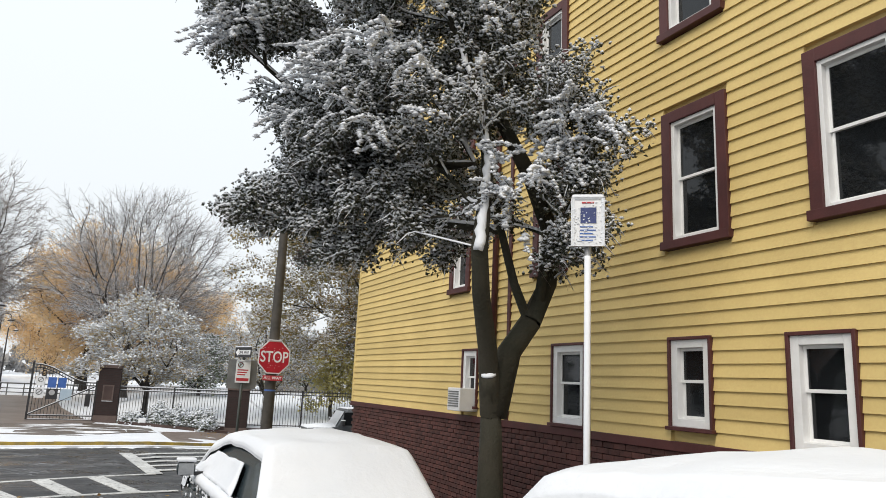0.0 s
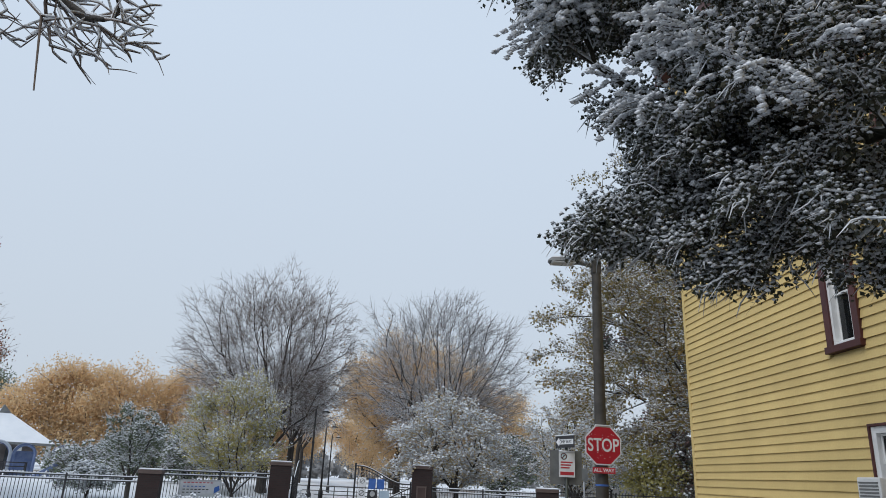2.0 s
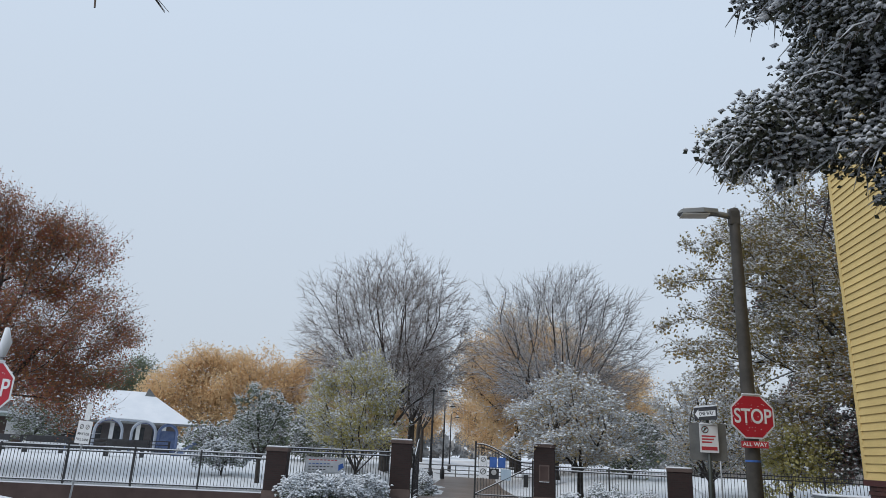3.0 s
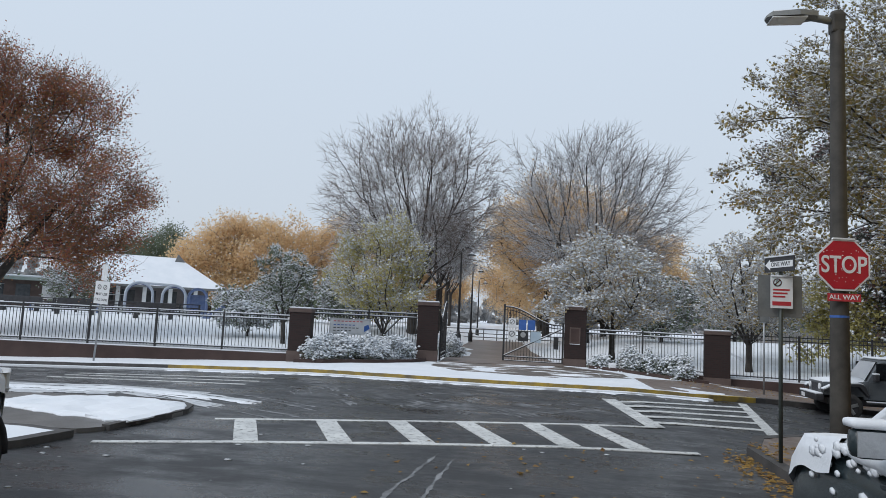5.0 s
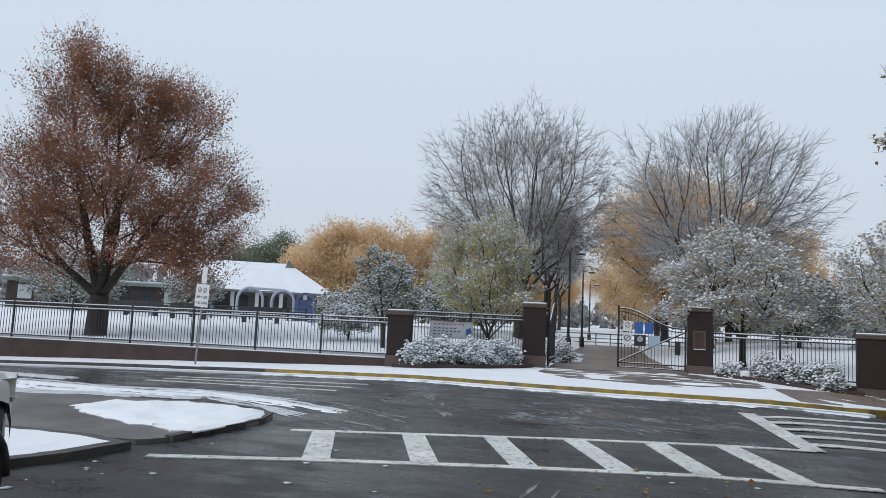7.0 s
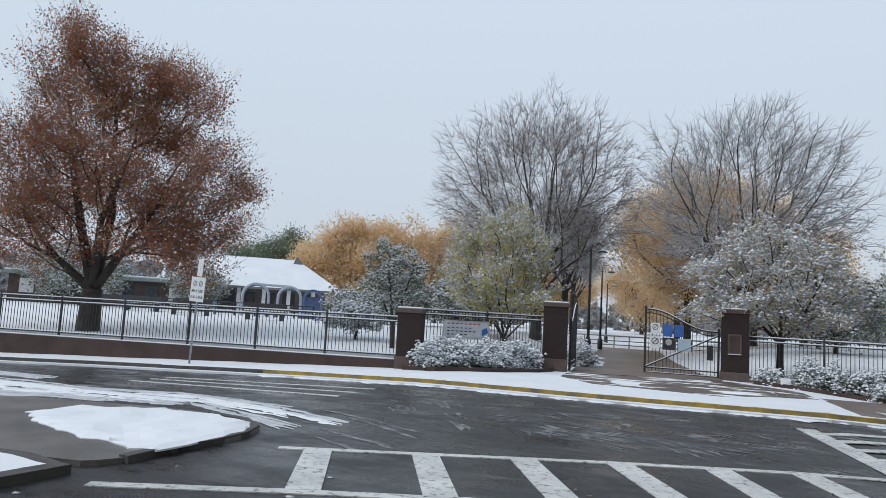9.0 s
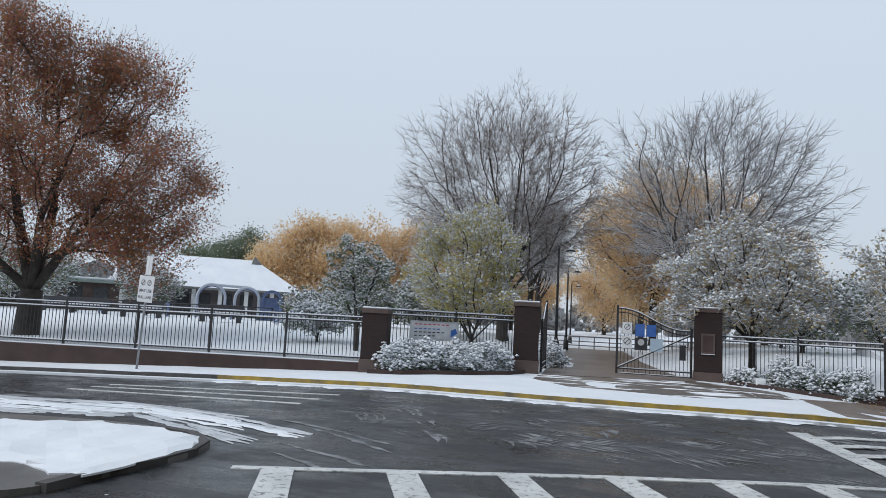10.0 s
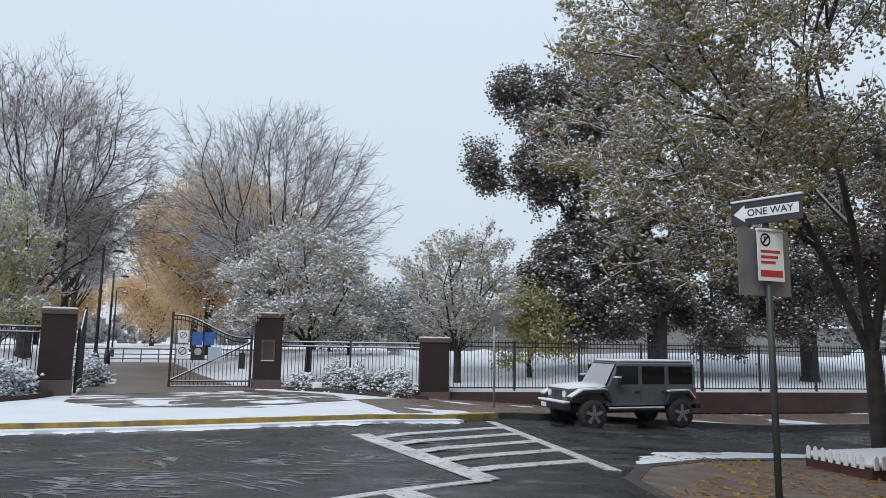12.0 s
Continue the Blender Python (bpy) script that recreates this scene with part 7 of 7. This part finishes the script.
    for v in cover.verts:
        n = noise.noise(Vector((v.co.x * 2.2, v.co.y * 2.2, v.co.z * 2.2)))
        high = min(1.0, max(0.0, (v.co.z - T - 1.0) / 0.4))
        v.co.z += snow * high * (0.8 + 0.5 * n) + (0.05 * n if v.co.z < 1.01 + T else 0)
        v.co.y += 0.012 * n
    part("roof_snow", cover, SNOW, c, "thick snow over roof and screens", True)
    for s in (-1, 1):
        yb, yt = s * (w * 0.9 + 0.026), s * (w * 0.735 + 0.034)
        for quad in ([(-L / 2 + 1.12, yb, 1.03 + T), (L * 0.25, yb, 1.03 + T), (L * 0.085, yt, H - 0.19), (-L / 2 + 1.35, yt, H - 0.19)],):
            sheet = bmesh.new()
            f = sheet.faces.new([sheet.verts.new(p) for p in quad])
            bmesh.ops.subdivide_edges(sheet, edges=sheet.edges[:], cuts=9, use_grid_fill=True)
            for v in sheet.verts:
                k = noise.noise(v.co * 4.0)
                v.co.y += s * 0.005 * k
                v.co.z += 0.02 * noise.noise(v.co * 6.0)
            bmesh.ops.solidify(sheet, geom=sheet.faces[:], thickness=0.012)
            part("window_snow", sheet, SNOW, c, "snow stuck to the side window", True)
        ridge = [(-L / 2 + 0.35 + (L * 0.77 - 0.35) * k / 30, s * w * (0.95 + 0.02 * noise.noise(Vector((k * 0.7, s, 0)))), 0.975 + T) for k in range(31)]
        part("belt_snow", tube(ridge, [0.02 + 0.05 * min(1, k / 4, (30 - k) / 4) * (0.9 + 0.4 * noise.noise(Vector((k * 0.45, s, 5)))) for k in range(31)], 8), SNOW, c, "ridge of snow along the windows", True)
    hood = [[(x, -w * kk * 1.012, b + T - 0.20), (x, -w * kk * 0.985, b + T - 0.07)] + [(x, k * w * kk * 0.93, b + T + 0.012 + 0.05 * (1 - k * k)) for k in (-1, -0.85, -0.5, 0, 0.5, 0.85, 1)] + [(x, w * kk * 0.985, b + T - 0.07), (x, w * kk * 1.012, b + T - 0.20)] for x, b, kk in ((L * 0.27, 0.965, 1.0), (L * 0.36, 0.935, 0.985), (L / 2 - 0.42, 0.885, 0.965), (L / 2 - 0.13, 0.785, 0.9), (L / 2 + 0.02, 0.62, 0.76), (L / 2 + 0.035, 0.46, 0.74))]
    part("bonnet_snow", quilt(loft(hood, cap=False), snow * 0.7, 4), SNOW, c, "snow on the bonnet", True)
    rng = random.Random(7)
    clots = bmesh.new()
    for _ in range(260):
        s = rng.choice((-1, 1))
        x = rng.uniform(-L / 2 + 0.5, L / 2 - 0.75)
        z = 0.98 + T - abs(rng.gauss(0, 0.2))
        r = rng.uniform(0.012, 0.038)
        if z < 0.42:
            continue
        bmesh.ops.create_icosphere(clots, subdivisions=1, radius=1, matrix=Matrix.Translation((x, s * w * 0.985, z)) @ Matrix.Diagonal((r * 1.9, 0.009, r, 1)))
    tagged(part("flank_snow", clots, SNOW, c, "patches of snow sticking to the flanks", True), kind="stuff")
    return c


make_car("parked_car", pose(2.64, 8.33, road_z(2.6, 8.15), 0, 1.2, 90), "dark crossover parked at the kerb under thick snow", CAR_DARK, 4.8, 1.80, 1.48, 0.08, 0.28, 0.38)
make_car("parked_car", pose(2.70, 2.3, road_z(2.7, 2.6) + 0.02, 0, 6.0, 90), "dark car parked at the kerb buried in snow", CAR_DARK, 4.5, 1.78, 1.70, 0.10)
make_car("parked_car", pose(-5.98, 8.8, road_z(-6.0, 9.2), 0, 1.0, 90) @ Matrix.Scale(1.08, 4), "dark sport-utility car with snow on its bonnet", CAR_DARK, 4.7, 1.84, 1.60, 0.07, 0.31, 0.42, 0.64)


def make_jeep(m):
    c = thing("off_road_car", m, "grey boxy four-door off-road car dusted with snow", "car")
    part("tub", box(-1.95, -0.76, 0.62, 0.95, 0.76, 1.16, 0.05), CAR_GREY, c, "gunmetal body tub")
    part("chassis", box(-1.9, -0.6, 0.42, 1.9, 0.6, 0.64, 0.03), BLACK, c)
    hood = loft([[(x, -k, 0.7), (x, -k, z), (x, -k * 0.8, z + 0.05), (x, 0, z + 0.07), (x, k * 0.8, z + 0.05), (x, k, z), (x, k, 0.7)] for x, k, z in ((0.9, 0.72, 1.13), (1.5, 0.66, 1.10), (2.0, 0.60, 1.06))])
    part("bonnet", hood, CAR_GREY, c)
    part("bonnet_snow", loft([[(x, -k, z), (x, -k * 0.8, z + 0.075), (x, 0, z + 0.10), (x, k * 0.8, z + 0.075), (x, k, z)] for x, k, z in ((0.9, 0.7, 1.135), (1.5, 0.64, 1.105), (2.02, 0.58, 1.06))], cap=True), SNOW, c, "snow on the bonnet", True)
    gr = part("grille", box(2.0, -0.56, 0.68, 2.05, 0.56, 1.08, 0.015), CAR_GREY, c, "upright slotted grille")
    for k in range(7):
        part("slot", box(2.046, -0.27 + 0.085 * k, 0.74, 2.056, -0.225 + 0.085 * k, 1.02), BLACK, gr)
    for s in (-1, 1):
        part("headlight", tube([(2.04, s * 0.42, 0.93), (2.075, s * 0.42, 0.93)], 0.09, 16), WHITE, gr, "round headlight")
        part("fender", prism([(0.95, 1.0), (1.1, 1.08), (1.75, 1.05), (2.1, 0.86), (2.1, 0.80), (1.72, 0.96), (1.12, 0.99), (0.9, 0.72), (0.85, 0.72)], 0.26, None, 0.01), BLACK, c, "flared front fender").location = (0, s * 0.79 - 0.13, 0)
        part("fender_snow", prism([(0.98, 1.06), (1.1, 1.12), (1.75, 1.09), (2.1, 0.9), (2.1, 0.87), (1.75, 1.055), (1.1, 1.085)], 0.25), SNOW, c, "snow on the fender").location = (0, s * 0.79 - 0.125, 0)
        part("rear_fender", prism([(-0.85, 0.72), (-1.0, 1.0), (-1.65, 1.03), (-1.85, 0.8), (-1.78, 0.78), (-1.6, 0.95), (-1.05, 0.93), (-0.9, 0.72)], 0.2, None, 0.01), BLACK, c, "flared rear fender").location = (0, s * 0.82 - 0.1, 0)
        part("fender_snow", prism([(-0.97, 1.01), (-1.0, 1.045), (-1.65, 1.07), (-1.87, 0.82), (-1.83, 0.82), (-1.63, 1.035)], 0.19), SNOW, c, "").location = (0, s * 0.82 - 0.095, 0)
        part("sill", box(-0.85, s * 0.80 - 0.06, 0.5, 0.9, s * 0.80 + 0.06, 0.56, 0.02), BLACK, c, "side step")
        part("sill_snow", box(-0.85, s * 0.80 - 0.055, 0.561, 0.9, s * 0.80 + 0.055, 0.59, 0.01), SNOW, c)
        for x0, x1, nm in ((-0.12, 0.82, "front_door"), (-0.98, -0.15, "rear_door")):
            d = part(nm, box(x0, s * 0.765 - 0.012, 0.64, x1, s * 0.765 + 0.012, 1.15, 0.01), CAR_GREY, c)
            part("door_handle", box(x0 + 0.05, s * 0.79, 0.98, x0 + 0.2, s * 0.79 + s * 0.025 + (0.001 if s > 0 else 0), 1.02), BLACK, d)
            part("door_window", box(x0 + 0.05, s * 0.752 - 0.012, 1.2, x1 - (0.2 if nm == "front_door" else 0.05), s * 0.752 + 0.012, 1.70, 0.01), CAR_GLASS, d, "dark door window")
        part("quarter_window", box(-1.87, s * 0.752 - 0.012, 1.2, -1.08, s * 0.752 + 0.012, 1.70, 0.01), CAR_GLASS, c, "dark rear side window")
        mi = part("mirror", box(0.62, s * 0.8, 1.18, 0.74, s * 1.0, 1.38, 0.03), BLACK, c, "black wing mirror")
        part("mirror_snow", box(0.61, s * 0.8, 1.381, 0.75, s * 1.0, 1.42, 0.015), SNOW, mi)
        for x in (1.42, -1.38):
            make_wheel(c, x, s * 0.79, 0.40, 0.40, 0.25, s)
    part("hardtop", loft([[(x, -0.76, 1.16), (x, -0.70 * k, h - 0.06), (x, -0.62 * k, h), (x, 0.62 * k, h), (x, 0.70 * k, h - 0.06), (x, 0.76, 1.16)] for x, k, h in ((-1.97, 1, 1.79), (-1.9, 1.02, 1.81), (0.42, 1.02, 1.81), (0.5, 1.0, 1.79), (0.86, 1.02, 1.17))]), CAR_GREY, c, "square hard top")
    ws = bmesh.new()
    f = ws.faces.new([ws.verts.new(p) for p in ((0.87, -0.66, 1.2), (0.87, 0.66, 1.2), (0.535, 0.6, 1.75), (0.535, -0.6, 1.75))])
    bmesh.ops.solidify(ws, geom=[f], thickness=0.012)
    wsp = part("windscreen", ws, CAR_GLASS, c, "windscreen under snow")
    ws2 = bmesh.new()
    f = ws2.faces.new([ws2.verts.new(p) for p in ((0.895, -0.64, 1.2), (0.895, 0.64, 1.2), (0.565, 0.58, 1.74), (0.565, -0.58, 1.74))])
    bmesh.ops.solidify(ws2, geom=[f], thickness=0.02)
    part("windscreen_snow", ws2, SNOW, wsp)
    part("roof_snow", box(-1.95, -0.66, 1.812, 0.46, 0.66, 1.87, 0.025), SNOW, c, "thin snow on the roof", True)
    part("front_bumper", box(2.05, -0.78, 0.52, 2.28, 0.78, 0.70, 0.03), BLACK, c, "black steel bumper")
    part("bumper_snow", box(2.06, -0.76, 0.701, 2.27, 0.76, 0.76, 0.025), SNOW, c, "", True)
    part("rear_bumper", box(-2.15, -0.76, 0.52, -1.95, 0.76, 0.68, 0.03), BLACK, c)
    part("plate_bar", box(2.281, -0.5, 0.55, 2.288, -0.2, 0.67), WHITE, c, "plain pale plate")
    spare = part("spare_wheel", tube([(-1.98, 0, 1.05), (-2.2, 0, 1.05)], 0.39, 24), RUBBER, c, "spare wheel on the tailgate")
    part("tail_light", box(-1.99, -0.76, 0.85, -1.94, -0.62, 1.1, 0.01), RED, c)
    part("tail_light", box(-1.99, 0.62, 0.85, -1.94, 0.76, 1.1, 0.01), RED, c)


make_jeep(pose(10.35, 28.15, road_z(10.3, 28) + 0.0, 0, 0, 178))

# small planter with a white picket edge round the corner tree
pl = thing("tree_planter", pose(8.6, 20.35, road_z(9, 20) + 0.12, rz=-4), "low red-brick planter edged with white pickets and snow", "planter")
part("border", box(0, -1.3, -0.1, 3.6, 0, 0.2, 0.02), HOUSE_BRICK, pl, "low red-brick border")
part("soil_snow", box(0.0, -1.3, 0.201, 3.6, 0.0, 0.30, 0.045), SNOW, pl, "snow filling the planter", True)
for k in range(24):
    part("picket", prism([(0.05 + 0.15 * k, 0.18), (0.13 + 0.15 * k, 0.18), (0.13 + 0.15 * k, 0.36), (0.09 + 0.15 * k, 0.40), (0.05 + 0.15 * k, 0.36)], 0.02), WHITE_TRIM, pl).location = (0, -1.32, 0)
for k in range(8):
    o = part("picket", prism([(0.05 + 0.15 * k, 0.18), (0.13 + 0.15 * k, 0.18), (0.13 + 0.15 * k, 0.36), (0.09 + 0.15 * k, 0.40), (0.05 + 0.15 * k, 0.36)], 0.02), WHITE_TRIM, pl)
    o.matrix_local = pose(-0.02, 0, 0, rz=-90)

# red-brick house across the corner, behind the street tree
rb = thing("brick_house", pose(24, 14, -1.9), "tall red-brick house behind the street tree", "house")
part("wall", box(0, -8, -0.5, 9, 4.5, 9.5), PIER_BRICK, rb)
part("roof", box(-0.25, -8.3, 9.5, 9.3, 4.8, 9.9, 0.05), WHITE_TRIM, rb)
for zz in (1.2, 4.2, 7.0):
    for k in range(3):
        wn = part("window", box(1.0 + 2.7 * k, 4.46, zz, 2.1 + 2.7 * k, 4.56, zz + 1.6, 0.01), WHITE_TRIM, rb, "white-framed window")
        part("pane", box(1.1 + 2.7 * k, 4.561, zz + 0.1, 2.0 + 2.7 * k, 4.568, zz + 1.5), CAR_GLASS, wn)
        wn = part("window", box(-0.06, -7.0 + 3.6 * k, zz, 0.04, -5.9 + 3.6 * k, zz + 1.6, 0.01), WHITE_TRIM, rb, "white-framed window")
        part("pane", box(-0.068, -6.9 + 3.6 * k, zz + 0.1, -0.061, -6.0 + 3.6 * k, zz + 1.5), CAR_GLASS, wn)

# far grey banks: long low building with white snow line beyond the east lawn
fb = thing("low_building", pose(14, 62, 0.0, rz=-8), "long low building beyond the lawn in painted haze grey", "building")
# wall takes the same grey, so its haze is colour too
part("wall", box(0, 0, 0, 40, 6, 2.6), HAZE_TINT, fb)
part("roof_snow", box(-0.3, -0.4, 2.6, 40.3, 6.4, 2.85, 0.05), SNOW, fb, "snow on the flat roof")
mound = structure(slab("snow_bank", [(9, 38.5), (20, 37.5), (34, 37), (34, 46), (9, 48)], SNOW, 0.22, 0.4, 1.5, park_z, rough=0.25, lip=0.3), "soft bank of snow on the lawn", "snow bank")

# fallen leaves on the corner pavement and in the gutter
rngl = random.Random(17)
litter = []
for _ in range(2200):
    x, y = rngl.uniform(3.0, 8.5), rngl.uniform(12.5, 21.0)
    if y > 17.6 + (x - 3.0) * 0.62 and x < 6:
        continue
    on = x > 3.45
    litter.append((x, y, road_z(x, y) + (0.145 if on else 0.012)))
for _ in range(260):
    x, y = 3.25 - abs(rngl.gauss(0, 0.25)), rngl.uniform(12.6, 17.0)
    litter.append((x, y, road_z(x, y) + rngl.uniform(0.008, 0.03)))
for _ in range(700):
    x = rngl.uniform(4.5, 26)
    y = rngl.uniform(29.9, 33.2)
    litter.append((x, y, road_z(x, y) + 0.17))
for _ in range(160):
    x = rngl.uniform(-2.5, 3.3)
    litter.append((x + 0.3, rngl.uniform(9, 16.5), road_z(x, 13) + 0.012))
fl = leaves_mesh(litter, 0.085, "fallen_leaves", LEAF_FALLEN, None, "", rngl, 0.0, 0.95)
tagged(fl, "scattered yellow and brown fallen leaves", "leaves", kind="stuff")
# slush clods on the road
rngc = random.Random(3)
clods = bmesh.new()
for _ in range(46):
    x, y = rngc.choice(((rngc.uniform(-6.5, -5.0), rngc.uniform(10, 14)), (rngc.uniform(-6, 3), rngc.uniform(12, 17)), (rngc.uniform(-11, 5), 25.75 + rngc.uniform(-0.2, 0.15))))
    r = rngc.uniform(0.008, 0.035)
    bmesh.ops.create_icosphere(clods, subdivisions=1, radius=1, matrix=Matrix.Translation((x, y, road_z(x, y) + r * 0.2)) @ Matrix.Diagonal((r * 1.9, r * 1.3, r * 0.3, 1)))
cl = link_mesh("slush_clods", clods, SLUSH, smooth=True)
tagged(cl, "small clods of slush on the road", "slush", kind="stuff")
# snow swept along the gutter of the north kerb
structure(strip([(-30, 24.0), (-18, 25.6), (-11, 25.97), (-2, 25.87), (2.5, 26.17), (5.0, 27.25)], 0.30, SNOW, "gutter_snow", 0.06, thick=0.07), "thin line of snow in the gutter", "snow")
gs = thing("gutter_snow", (0, 0, 0), "ragged patch of snow along the kerb", "snow", kind="structure")
for k, (off, wd) in enumerate(((0.0, 0.55), (0.45, 0.4), (-0.3, 0.4), (0.8, 0.25))):
    ragged([(5.6 + 0.4 * k, 21.0 + off), (7, 21.5 + off), (10, 21.95 + off), (16, 21.7 + off)], wd, SNOW, "crust", 760 + k, 0.03, gs)

# ---- clapboards: each board its own piece, cut round the windows ----
EXPOSE = 0.135
courses = int((EAVES - SIDING) / EXPOSE)
for k in range(courses):
    z = SIDING + k * EXPOSE
    zc = z + EXPOSE / 2
    holes = sorted((w[0], w[1]) for w in WINDOWS if w[2] - 0.02 < z + EXPOSE - 0.02 and w[3] > z + 0.02)
    y = HOUSE_S
    for a, b in holes + [(HOUSE_N - 0.05, HOUSE_N)]:
        if a - y > 0.03:
            me = bpy.data.meshes.new("clapboard")
            prof = ((WX + 0.03, z + 0.0), (WX - 0.026, z + 0.0), (WX - 0.002, z + EXPOSE + 0.012), (WX + 0.03, z + EXPOSE + 0.012))
            vs = [(px, yy, pz) for yy in (y, a) for px, pz in prof]
            me.from_pydata(vs, [], [(0, 1, 2, 3), (7, 6, 5, 4), (0, 4, 5, 1), (1, 5, 6, 2), (2, 6, 7, 3), (3, 7, 4, 0)])
            me.materials.append(YELLOW)
            ob = new("clapboard", me)
            ob.parent = HOUSE
        y = max(y, b)

# ---- bricks of the base: the stretch by the pavement piece by piece, the rest joined ----
bme = bpy.data.meshes.new("brick")
own = box(-0.02, -0.0975, -0.031, 0.045, 0.0975, 0.031)
bmesh.ops.bevel(own, geom=[e for e in own.edges], offset=0.004, segments=1, affect="EDGES")
own.to_mesh(bme)
own.free()
bme.materials.append(HOUSE_BRICK)
rngb = random.Random(23)
rest_v, rest_f = [], []
made = 0
for row in range(27):
    z = SIDING - 0.14 - row * 0.073
    for col in range(92):
        y = -1.0 + col * 0.206 + (0.103 if row % 2 else 0)
        if y > HOUSE_N - 0.1 or z < road_z(WX, y) + 0.02:
            continue
        dx = rngb.uniform(-0.004, 0.004)
        if 8.4 < y < 13.6 and row < 13 and made < 300:
            ob = new("brick", bme)
            ob.parent = HOUSE
            ob.location = (WX + dx, y, z)
            made += 1
        else:
            o = len(rest_v)
            x0, x1 = WX - 0.02 + dx, WX + 0.045
            rest_v += [(xx, yy, zz) for xx in (x0, x1) for yy in (y - 0.0975, y + 0.0975) for zz in (z - 0.031, z + 0.031)]
            rest_f += [(o, o + 1, o + 3, o + 2), (o, o + 4, o + 5, o + 1), (o + 2, o + 3, o + 7, o + 6), (o + 1, o + 5, o + 7, o + 3), (o, o + 2, o + 6, o + 4)]
me = bpy.data.meshes.new("brickwork")
me.from_pydata(rest_v, [], rest_f)
me.materials.append(HOUSE_BRICK)
ob = new("brickwork", me)
ob.parent = HOUSE
tagged(ob, "rough red-brown bricks of the base", kind="stuff")
